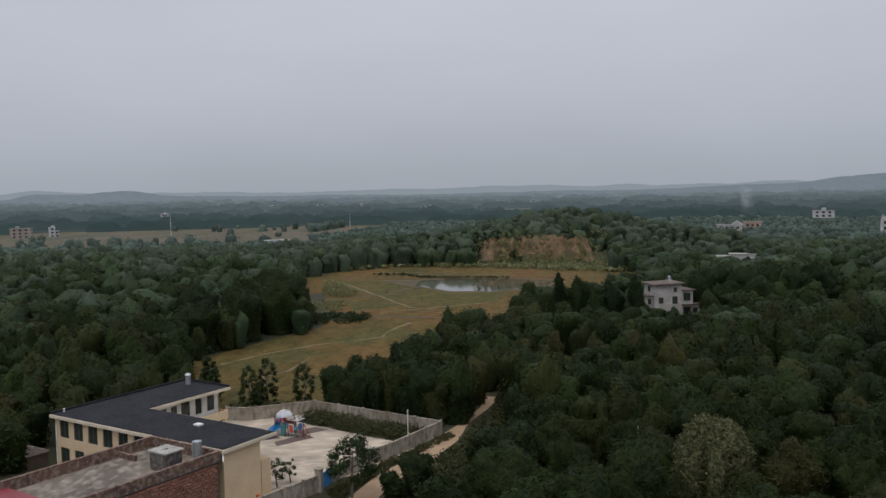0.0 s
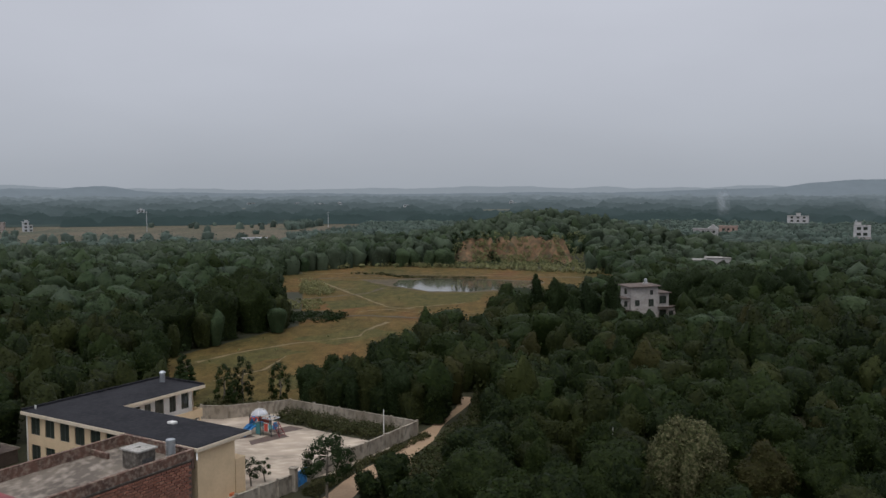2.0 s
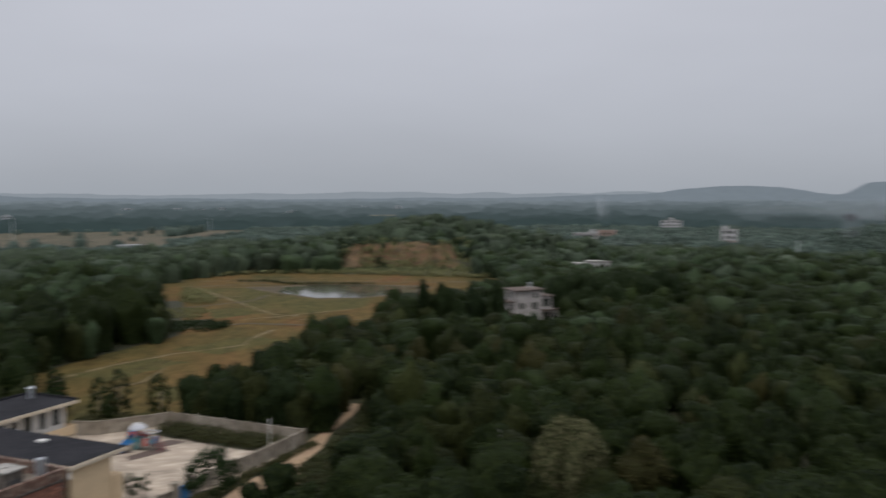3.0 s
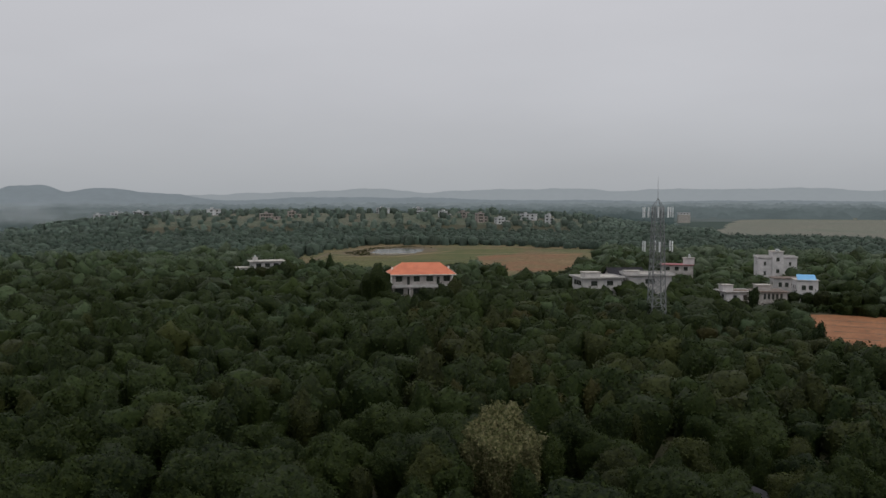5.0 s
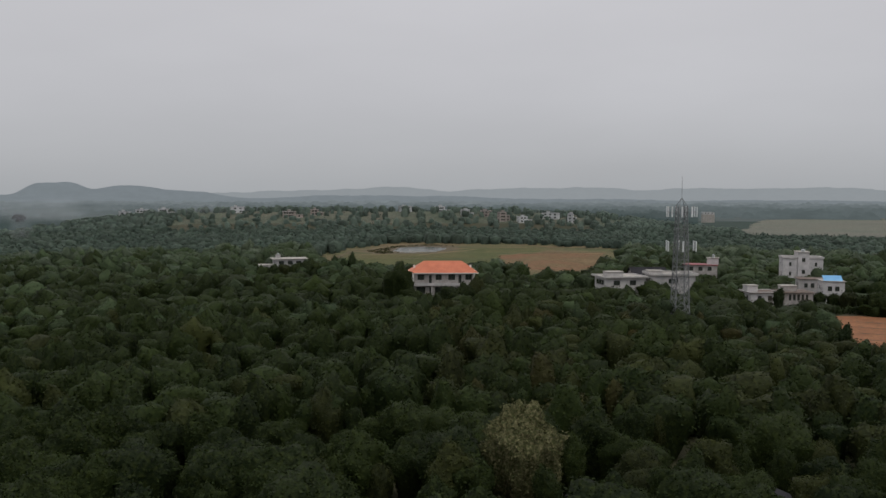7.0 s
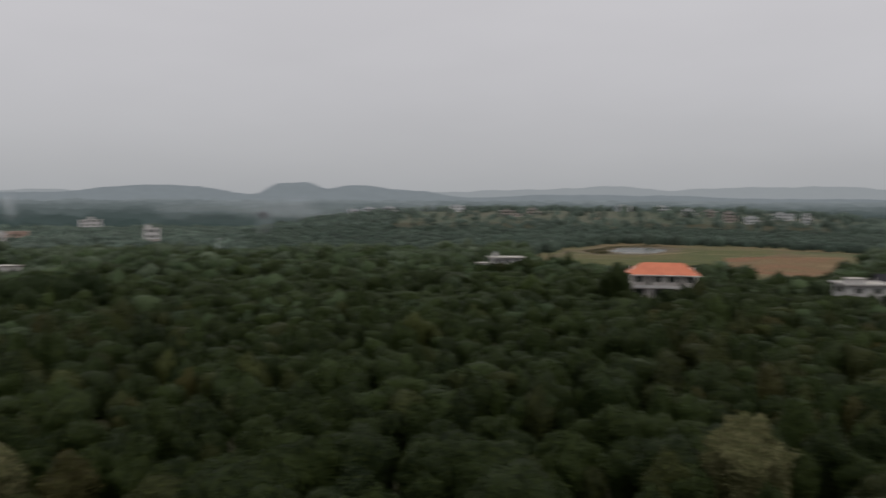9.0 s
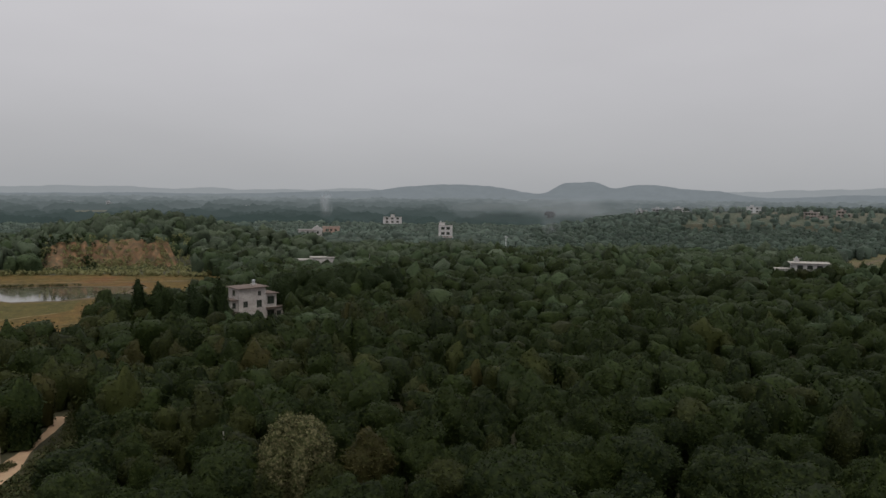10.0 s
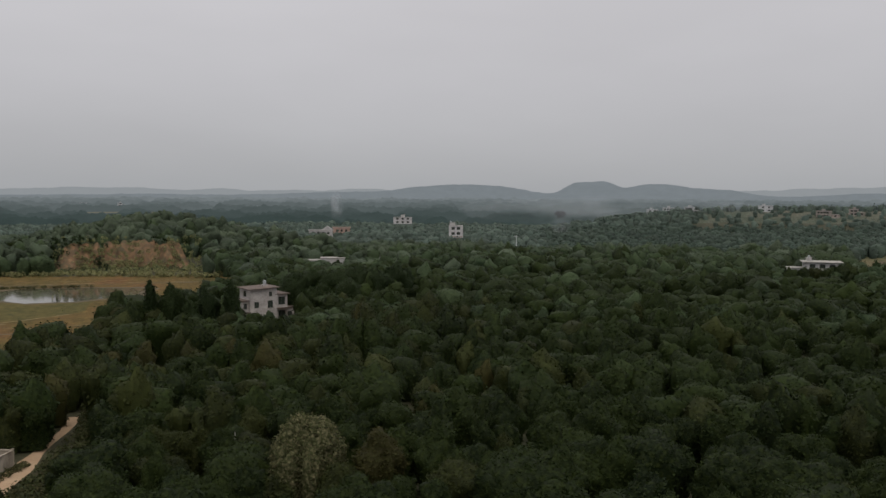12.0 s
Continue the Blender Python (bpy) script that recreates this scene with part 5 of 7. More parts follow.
# group of houses by the red earth
h6 = thing("house", spot(82.75, 286, 0, -82.8 + 25), "grey-white two-storey house with dark window openings", "house")
top = block(h6, -4.6, -4, 9.2, 8, 2, 3.35, M["house_white"], 2, 2, 1.4, 0.25, over=0.6, roof_material="roof_brown")
stair_head(h6, -4.4, -1, top, 3.4, 3.4, 1.9, M["house_white"])
h7 = thing("house", spot(84.75, 292, 0, -84.8 + 20), "low white house with a row of small windows", "house")
top = block(h7, -4.2, -4, 9.0, 9, 2, 3.3, M["house_dull"], 5, 2, 0.8, 0.0, over=0.7, roof_material="roof_brown", high=1.9)
stair_head(h7, -3.8, -1, top, 4.6, 4, 1.7, M["house_dull"])
h18 = thing("house", spot(86.0, 330, 0, -86 + 10), "long grey house with a flat dark roof", "house")
block(h18, -6, -4, 9, 8, 2, 3.9, M["house_grey"], 3, 2, 1.2, 0.0, roof_material="roof_brown")
h8 = thing("house", spot(86.9, 318, 0, -87 + 12), "white house with a bright blue sheet roof shelter", "house")
top = block(h8, -3.4, -4, 7.0, 8, 2, 4.2, M["house_white"], 2, 2, 1.4, 0.0)
part("blue_roof", boxes((-2.9, -4.2, 0, 3.2, 0.2, 0.12)), M["blue_sheet"], h8, "bright blue sheet metal roof").matrix_local = pose(0, 0, top + 1.4, 26, 0, 0)
for xk in (-2.6, 2.9):
    part("post", boxes((xk - 0.06, -3.6, top - 0.75, xk + 0.06, -3.48, top - 0.3)), M["steel"], h8)
    part("post", boxes((xk - 0.06, -0.5, top - 0.2, xk + 0.06, -0.38, top + 1.2)), M["steel"], h8)
h9 = thing("house", spot(85.1, 380, 0, -84.9 + 10), "tall white house with a stepped middle tower and roof parapets", "house")
top = block(h9, -7.4, -5, 5.6, 10, 3, 4.0, M["house_white"], 1, 2, 0.9, 0.6, over=0.3)
block(h9, 2.6, -5, 5.4, 10, 3, 4.0, M["house_white"], 1, 2, 0.9, 0.6, over=0.3)
top = block(h9, -1.75, -5.6, 4.3, 9, 3, 4.9, M["house_white"], 1, 1, 1.3, 0.0, over=0.35)
tank(h9, 0.6, -3, top, 0.8, 0.7)

# flat-roofed house at the edge of the wood
h10 = thing("flat_roofed_house", spot(51.2, 375, 0, -51.2 + 6), "pale flat-roofed house with a wide roof slab", "house")
top = block(h10, -4.5, -5, 13.5, 9, 3, 3.3, M["house_white"], 3, 2, 2.2, 0.0, over=1.0)
stair_head(h10, -3.5, -1.5, top, 2.0, 2.0, 1.3, M["house_white"])
block(h10, -10.5, -3, 6, 7, 2, 3.6, M["house_white"], 1, 1, 1.5)
tank(h10, -2.5, -0.5, top + 1.45, 0.5, 0.7)

# houses to the north-east
h11 = thing("tower_house", spot(28.07, 610, 0, -28), "narrow white house with dark windows over a brick base", "house")
block(h11, -5, -4, 10, 8, 2, 3.4, M["house_pink"], 1, 2, 2)
part("balcony", boxes((-5.0, -5.4, 6.0, 5.5, -4.3, 6.4)), M["house_white"], h11)
top = block(h11, -5, -4, 10, 8, 2, 3.7, M["house_white"], 2, 2, 2.5, z0=7.1, over=0.3, high=1.9)
stair_head(h11, -4.6, -3, top, 4, 4, 1.9, M["house_white"])
tank(h11, -3.6, -1, top + 2.05, 0.5, 1.0)
h12 = thing("house", spot(18.9, 590, 4.8, -19), "pale grey house with an uneven gabled roof line", "house")
top = block(h12, -8, -4, 16, 8, 2, 3.4, M["house_grey"], 4, 2, 1.6, 0.3)
bm = bmesh.new()
vs = [bm.verts.new((gx, gy, top + gz)) for gy in (-4.2, 3.0) for gx, gz in ((1.5, 0.0), (7.9, 0.0), (7.9, 0.8), (4.7, 3.0), (1.5, 0.8))]
bm.faces.new(vs[:5])
bm.faces.new(vs[9:4:-1])
for j in range(5):
    bm.faces.new((vs[j], vs[j + 5], vs[(j + 1) % 5 + 5], vs[(j + 1) % 5]))
part("gable", bm, M["house_grey"], h12, "pale gabled roof room")
h13 = thing("house", spot(20.2, 610, 5.5, -20), "pinkish brick house with flat roof", "house")
block(h13, -5, -4, 12, 8, 2, 3.6, M["house_pink"], 3, 2, 1.5, 0.3)
h14 = thing("house", spot(24.4, 780, 10, -24), "small white house with a roof turret", "house")
top = block(h14, -8, -4, 17, 8, 2, 3.0, M["house_white"], 3, 2, 2.2, 0.0)
stair_head(h14, -1, -2, top, 3.5, 3, 2.2, M["house_white"])
h15 = thing("shed", spot(18.4, 425, 0, -18 + 10), "long low shed with a pale concrete roof", "shed")
block(h15, -6, -4, 10, 8, 1, 3.6, M["house_grey"], 2, 1, 1.4, roof_material="concrete")
h16 = thing("shed", spot(19.7, 432, 0, -19), "low shed with a pale concrete roof", "shed")
block(h16, -6, -4, 12, 8, 1, 4.2, M["house_grey"], 2, 1, 1.4, roof_material="concrete")
h17 = thing("shed", spot(22.6, 445, 0, -22), "low shed with a pale concrete roof", "shed")
block(h17, -4, -4, 8, 8, 1, 5.0, M["house_grey"], 2, 1, 1.4, roof_material="concrete")

# far-off houses, a few pale walls with haze painted into their colour
FAR_HOUSES = [
    (-26.7, 890, 18, 3, "far_brick", 0), (-24.9, 893, 8, 3, "far_wall", 0), (-18.2, 1150, 14, 2, "far_wall", 13), (-11.2, 640, 17, 1, "far_wall", 0),
    (-26.0, 1500, 12, 1, "far_wall", 12), (-11.4, 1750, 14, 1, "far_wall", 18), (-8.2, 1750, 16, 1, "far_wall", 18), (-6.9, 1700, 16, 1, "far_wall", 17),
    (-5.5, 1700, 9, 2, "far_wall", 15), (-1.0, 1650, 10, 1, "far_wall", 14), (0.3, 1600, 12, 1, "far_wall", 12), (1.1, 1500, 9, 1, "far_brick", 10),
    (4.0, 1900, 12, 1, "far_wall", 19), (6.2, 1800, 12, 2, "far_wall", 17), (14.6, 1700, 24, 1, "far_wall", 15),
    (41.2, 965, 12, 2, "far_wall", 0), (42.4, 960, 18, 2, "far_wall", 0), (43.7, 950, 15, 2, "far_wall", 0), (48.2, 950, 14, 2, "far_wall", 0),
    (51.8, 920, 20, 2, "far_brick", 0), (53.4, 930, 13, 2, "far_brick", 0), (59.4, 960, 13, 2, "far_wall", 0),
    (61.9, 955, 15, 2, "far_wall", 0), (63.6, 930, 12, 2, "far_wall", 0), (64.9, 925, 10, 2, "far_brick", 0), (66.1, 905, 11, 3, "far_brick", 0),
    (67.5, 900, 14, 2, "far_wall", 0), (69.3, 920, 18, 2, "far_wall", 0), (70.7, 905, 8, 3, "far_wall", 0), (70.0, 1500, 12, 1, "far_wall", 18),
    (79.5, 1400, 18, 1, "far_wall", 18),
]
for k, (az, d, wide, floors, paint, ground) in enumerate(FAR_HOUSES):
    ground = max(0, ground - 4)
    land = float(height(np.array([polar(az, d)[0]]), np.array([polar(az, d)[1]]))[0])
    t = thing("far_house", spot(az, d, land - 0.4, -az + (az * 37 % 50) - 25), {"far_wall": "far-off white house above the trees", "far_brick": "far-off brick house above the trees, dulled by painted haze"}[paint],
              "house", "far houses on the plain")
    top = block(t, -wide / 2, -4, wide * (0.66 if k % 3 else 1), 8, floors, 3.2, M[paint], max(1, int(wide / 5)), 1, 2.2, 0.3, roof_material="far_wall", z0=ground)
    if k % 3:
        block(t, wide * 0.21, -2.5, wide * 0.36, 6, max(1, floors - 1), 3.0 + 0.2 * (k % 3),  M[paint], 1, 1, 2.0, 0.0, roof_material="concrete", z0=ground)
    if floors > 1:
        stair_head(t, -wide / 4, -2, top, 3, 3, 1.8, M[paint])
    part("plinth", boxes((-wide / 2 - 0.3, -4.3, -1.0, wide / 2 + 0.3, 4.3, max(ground, 0.1) - 0.003)), M["concrete"], t)

# ---- lattice mobile mast ----
mast = thing("lattice_mast", spot(77.85, 225, 0, -77.85 + 20), "grey steel lattice communication mast with pale antennas", "mast")
HEADS = (0.0, 34.5)


def leg_at(k, z):
    half = 2.05 - 0.95 * min(1, z / 30)
    return Vector(((-1, 1, 1, -1)[k] * half, (-1, -1, 1, 1)[k] * half, z))


for k in range(4):
    part("leg", rod(bmesh.new(), leg_at(k, 0), leg_at(k, 34.5), 0.19, 0.14, 6), M["tower_steel"], mast)
levels = [34.5 * (j / 17) ** 0.96 for j in range(18)]
for a, b in zip(levels, levels[1:]):
    for k in range(4):
        n = (k + 1) % 4
        bm = rod(bmesh.new(), leg_at(k, a), leg_at(n, b), 0.062, None, 5)
        rod(bm, leg_at(n, a), leg_at(k, b), 0.062, None, 5)
        rod(bm, leg_at(k, b), leg_at(n, b), 0.062, None, 5)
        part("brace", bm, M["tower_steel"], mast)
bm = bmesh.new()
for k in range(4):
    rod(bm, leg_at(k, 34.5), (0, 0, 36.6), 0.09, 0.06, 6)
rod(bm, (0, 0, 36.4), (0, 0, 42.2), 0.07, 0.03, 6)
part("lightning_rod", bm, M["tower_steel"], mast)
for z, reach, count in ((33.0, 3.8, 9), (24.2, 4.0, 6)):
    bm = bmesh.new()
    for j in range(24):
        a, b = 2 * math.pi * j / 24, 2 * math.pi * (j + 1) / 24
        for dz in (-0.9, 0.9):
            rod(bm, (reach * 0.55 * math.cos(a), reach * 0.55 * math.sin(a), z + dz), (reach * 0.55 * math.cos(b), reach * 0.55 * math.sin(b), z + dz), 0.06, None, 5)
    for j in range(count):
        a = 2 * math.pi * (j + 0.3) / count
        rod(bm, (0.8 * math.cos(a), 0.8 * math.sin(a), z), (reach * math.cos(a), reach * math.sin(a), z), 0.05, None, 5)
    part("platform", bm, M["tower_steel"], mast)
    for j in range(count):
        a = 2 * math.pi * (j + 0.3) / count
        an = part("antenna", boxes((-0.2, -0.12, -1.35, 0.2, 0.12, 1.35), bevel=0.05), M["antenna"], mast, "pale panel antenna")
        an.matrix_local = pose(reach * math.cos(a), reach * math.sin(a), z, 0, 0, math.degrees(a) + 90)

# ---- the school: an L of two storeys with a dark roof ----
SCHOOL = Matrix.Translation((-52.1, 109.0, 0)) @ pose(0, 0, 0, 0, 0, math.degrees(math.atan2(-16.6, 26.6)))
school = thing("school_building", SCHOOL, "cream two-storey L-shaped school with a dark flat roof", "building")
SH = 7.35
front = []
for k in range(10):
    for z in (1.15, 4.8):
        front.append((0.8 + 2.98 * k, z, 0.8 + 2.98 * k + 1.9, z + 2.35))
add_wall(school, pose(0.4, 0.4, 0), 31.2, SH, 0.25, front, M["cream"], sill=False)
add_wall(school, pose(31.6, 0.65, 0, 0, 0, 90), 5.5, SH, 0.25, [], M["cream"])
add_wall(school, pose(0.4, 22.15, 0, 0, 0, -90), 21.5, SH, 0.25, [], M["cream"])
add_wall(school, pose(31.35, 6.4, 0, 0, 0, 180), 23.7, SH, 0.25, [(2.0 + 3 * k, 4.5, 3.6 + 3 * k, 6.5) for k in range(6)], M["cream"], sill=False)
inner = [(1.2, 3.7, 2.2, 6.6), (2.9, 4.6, 4.3, 6.6), (5.0, 3.7, 6.1, 6.6), (6.8, 3.7, 7.9, 6.6), (8.6, 4.5, 10.2, 6.9), (11.2, 4.5, 12.4, 6.9), (13.4, 4.5, 14.8, 6.9)]
add_wall(school, pose(7.65, 6.4, 0, 0, 0, 90), 15.7, SH, 0.25, inner, M["white"], sill=False)
add_wall(school, pose(7.65, 22.1, 0, 0, 0, 180), 7.25, SH, 0.25, [], M["cream"])
part("floor_slab", boxes((0.6, 0.7, 3.5, 31.3, 6.1, 3.7), (0.6, 6.41, 3.5, 7.35, 21.8, 3.7)), M["concrete"], school)
part("veranda_floor", boxes((7.66, 8.0, 3.2, 9.2, 22.1, 3.38)), M["cream"], school)
part("veranda_parapet", boxes((9.2, 8.0, 3.2, 9.4, 22.2, 4.4), (7.66, 22.105, 3.2, 9.197, 22.25, 4.4)), M["cream"], school, "cream parapet of the veranda")
part("veranda_block", boxes((20.0, 6.405, 0.0, 31.45, 8.0, 4.7)), M["cream"], school, "lower cream block behind the end wall")
part("ground_wall", boxes((7.66, 8.0, 0.0, 7.8, 22.1, 3.2)), M["cream"], school)
for yk in (10.5, 14.0, 17.5, 21.6):
    part("veranda_post", boxes((9.2, yk, 0.0, 9.4, yk + 0.25, 3.197)), M["cream"], school)


def ell(x0, y0, x1, y1, xi, yi, z0, z1):
    """An L-shaped slab."""
    bm = bmesh.new()
    pts = [(x0, y0), (x1, y0), (x1, yi), (xi, yi), (xi, y1), (x0, y1)]
    f = bm.faces.new([bm.verts.new((*p, z0)) for p in pts])
    r = bmesh.ops.extrude_face_region(bm, geom=[f])
    bmesh.ops.translate(bm, verts=[e for e in r["geom"] if isinstance(e, bmesh.types.BMVert)], vec=(0, 0, z1 - z0))
    bmesh.ops.recalc_face_normals(bm, faces=bm.faces[:])
    return bm


part("fascia", ell(-0.15, -0.15, 32.2, 22.8, 9.45, 8.4, SH + 0.003, SH + 0.42), M["fascia"], school, "pale cream roof edge band")
part("dark_roof", ell(0.0, 0.0, 32.05, 22.65, 9.3, 8.25, SH + 0.425, SH + 0.47), M["roof_dark"], school, "dark bitumen roof sheet")
part("roof_kerb", boxes((-0.12, 0.0, SH + 0.425, 0.1, 22.7, SH + 0.75), (0.1, 22.5, SH + 0.425, 9.4, 22.7, SH + 0.75)), M["roof_dark"], school)
bm = rod(bmesh.new(), (2.6, 20.8, SH + 0.4), (2.6, 20.8, SH + 1.9), 0.38, 0.38, 16)
rod(bm, (2.6, 20.8, SH + 1.9), (2.6, 20.8, SH + 2.15), 0.5, 0.25, 16)
part("roof_vent", bm, M["steel"], school, "short steel roof vent with cap")
part("roof_hatch", boxes((21.3, 5.2, SH + 0.47, 22.3, 6.0, SH + 0.72), bevel=0.05), M["white"], school, "small white roof hatch")
part("roof_pipe", rod(bmesh.new(), (0.5, 1.6, SH + 0.4), (0.5, 1.6, SH + 0.9), 0.12), M["white"], school)
part("gutter", rod(bmesh.new(), (31.6, 0.3, SH + 0.2), (32.5, -0.5, SH - 0.7), 0.09), M["white"], school)
part("downpipe", rod(bmesh.new(), (0.55, 0.3, 0.0), (0.55, 0.3, SH), 0.08), M["white"], school)

# ---- the old brick building before it ----
BRICK = SCHOOL @ pose(31.9, -0.35, 0, 0, 0, -1.2) @ pose(-11.6, 0, 0)
old = thing("brick_building", BRICK, "old red-brick building with a stained flat roof and parapets", "building")
BL, BW, BH = 26.0, 11.6, 7.75
part("roof_slab", boxes((0.3, -BL, 6.3, BW - 0.3, -0.3, 6.55)), M["slab"], old, "stained concrete roof slab")
part("parapet", boxes((0.0, -0.32, 5.6, BW, 0.0, BH)), M["brick_mossy"], old, "dark mossy brick parapet")
part("parapet", boxes((0.0, -BL, 5.6, 0.3, -0.325, BH)), M["brick_mossy"], old, "dark mossy brick parapet")
part("coping", boxes((-0.06, -BL, BH, 0.36, 0.05, BH + 0.07), bevel=0.015), M["brick_mossy"], old)
part("coping", boxes((0.365, -0.38, BH, BW - 0.375, 0.05, BH + 0.07), bevel=0.015), M["brick_mossy"], old)
part("coping", boxes((BW - 0.37, -BL, BH, BW + 0.06, 0.05, BH + 0.07), bevel=0.015), M["brick_mossy"], old)
part("side_wall", boxes((0.0, -BL, 0.0, 0.3, -0.3, 5.597)), M["brick_mossy"], old)
part("wall_core", boxes((BW - 0.3, -BL, 0.0, BW - 0.08, -0.33, BH - 0.003)), M["mortar"], old, "mortar bed of the brick wall")
part("plaster_band", boxes((BW - 0.055, -BL, 6.62, BW + 0.07, -0.33, BH - 0.01)), M["brick_mossy"], old, "dark stained plaster band under the coping")
part("ledge", boxes((0.3, -4.9, 6.55, 3.2, -4.6, 7.2)), M["brick_mossy"], old)
chim = part("vent_box", boxes((7.0, -5.8, 6.55, 9.6, -3.6, 8.55)), M["dark_concrete"], old, "square concrete vent box with a slab top")
part("vent_slot", boxes((9.58, -5.3, 6.75, 9.63, -4.0, 7.7)), M["frame"], chim, "dark opening in the vent box")
part("vent_cap", boxes((6.8, -6.0, 8.55, 8.0, -3.4, 8.72), (8.5, -6.0, 8.55, 9.8, -3.4, 8.72), (8.0, -6.0, 8.55, 8.5, -5.0, 8.72), (8.0, -4.4, 8.55, 8.5, -3.4, 8.72)), M["concrete"], chim)
bm = rod(bmesh.new(), (9.7, -1.6, 6.5), (9.7, -1.6, 9.0), 0.5, 0.5, 18)
for k in range(5):
    rod(bm, (9.7, -1.6, 7.0 + 0.45 * k), (9.7, -1.6, 7.06 + 0.45 * k), 0.54, 0.54, 18)
part("string_course", boxes((BW + 0.071, -BL, 6.66, BW + 0.12, -0.33, 6.78)), M["dark_concrete"], old, "thin stained string course")
part("steel_flue", bm, M["steel"], old, "ribbed steel flue with a white cap")
part("maroon_roof", boxes((-3.0, -27.0, 6.95, 7.6, -17.9, 7.1)), M["roof_maroon"], old, "maroon sheet roof")

shed = thing("low_shed", pose(-57.2, 112.0, 0, 0, 0, -30) @ Matrix.Diagonal((0.56, 0.5, 0.62, 1)), "low dark grey concrete shed beside the school", "shed")
part("wall", boxes((-4.5, -3, 0, 4.5, 3, 2.9)), M["mortar"], shed)
part("roof", boxes((-4.9, -3.4, 2.9, 4.9, 3.4, 3.1)), M["mortar"], shed)
part("parapet", boxes((-4.9, -3.4, 3.1, 4.9, -3.15, 3.35)), M["wall_concrete"], shed)
part("parapet", boxes((-4.9, 3.15, 3.1, 4.9, 3.4, 3.35)), M["wall_concrete"], shed)
part("parapet", boxes((-4.9, -3.147, 3.1, -4.65, 3.147, 3.35)), M["wall_concrete"], shed)

def hut(x, y, rz, label):
    t = thing("hut", pose(x, y, 0, 0, 0, rz), label, "hut")
    for a, b, c, d in ((-2.6, -2, 2.6, -1.8), (-2.6, 1.8, 2.6, 2.0), (-2.6, -1.8, -2.4, 1.8), (2.4, -1.8, 2.6, 1.8)):
        part("wall", boxes((a, b, 0, c, d, 2.4)), M["house_grey"], t)
    for side in (1, -1):
        part("roof_slope", boxes((-3.0, -0.1, -0.06, 3.0, 2.7, 0.06)), M["roof_dark"], t).matrix_local = pose(0, 0, 3.3, 0, 0, 0 if side > 0 else 180) @ pose(0, 0, 0, -22)
    return t


hut(98.5, 10.5, 20, "small hut with a dark gabled roof among trees")
hut(88.5, 28.0, 35, "small hut with a dark gabled roof among trees")

# ---- yard wall ----
PIERS = [(-22.6, 90.6), (-20.9, 92.9), (-18.9, 95.5), (-17.1, 97.8), (-15.5, 100.0), None, (-14.2, 103.6), (-12.3, 106.4), (-10.4, 109.2), (-7.7, 112.3), (-5.2, 116.2), (-2.9, 119.7), (-0.7, 123.1), (-4.7, 125.7), (-8.9, 128.4),
         (-13.1, 131.2), (-17.4, 134.0), (-21.7, 136.8), (-26.6, 134.9), (-31.7, 132.9), (-35.4, 133.5)]
yard_wall = thing("yard_wall", pose(-0.7, 123.1, 0), "weathered grey concrete wall round the yard", "wall")
inv = Vector((0.7, -123.1, 0))
for a, b in zip(PIERS, PIERS[1:]):
    if not a or not b:
        continue
    a3, b3 = Vector((*a, 0)) + inv, Vector((*b, 0)) + inv
    d = b3 - a3
    ang = math.degrees(math.atan2(d.y, d.x))
    p = part("panel", boxes((0.18, -0.09, 0.0, d.length - 0.18, 0.09, 2.05)), M["wall_concrete"], yard_wall)
    p.matrix_local = pose(a3.x, a3.y, 0, 0, 0, ang)
    c = part("coping", boxes((0.0, -0.15, 2.05, d.length, 0.15, 2.15)), M["wall_concrete"], yard_wall)
    c.matrix_local = pose(a3.x, a3.y, 0, 0, 0, ang)
for a in PIERS:
    if a:
        p = part("pier", boxes((-0.18, -0.18, 0.0, 0.18, 0.18, 2.3), bevel=0.02), M["wall_concrete"], yard_wall)
        p.matrix_local = pose(a[0] + 0.7, a[1] - 123.1, 0)
gate = thing("metal_gate", pose(-15.5, 100.0, 0.05, 0, 0, math.degrees(math.atan2(3.6, 1.3))), "blue sheet-metal gate in the yard wall", "gate")
for xk in (0.35, 1.95):
    part("gate_leaf", boxes((xk, -0.03, 0.15, xk + 1.5, 0.03, 1.9), bevel=0.01), M["blue"], gate)
    part("gate_frame", boxes((xk, -0.05, 1.9, xk + 1.5, 0.05, 1.98), (xk, -0.05, 0.06, xk + 1.5, 0.05, 0.15)), M["blue"], gate)
    part("handle", rod(bmesh.new(), (xk + 0.75, -0.1, 0.9), (xk + 0.75, -0.1, 1.2), 0.03), M["steel"], gate)
for xk in (-0.1, 3.6):
    part("gate_pier", boxes((xk - 0.35, -0.4, -0.05, xk + 0.35, 0.4, 2.75), bevel=0.03), M["wall_concrete"], gate, "stout concrete gate pier")
    part("pier_cap", boxes((xk - 0.45, -0.5, 2.75, xk + 0.45, 0.5, 2.88), bevel=0.02), M["wall_concrete"], gate)
pole = thing("pole", pose(-5.6, 121.4, 0), "slim pale concrete pole beside the wall", "pole")
part("shaft", rod(bmesh.new(), (0, 0, 0), (0, 0, 4.4), 0.08, 0.06, 8), M["white"], pole)

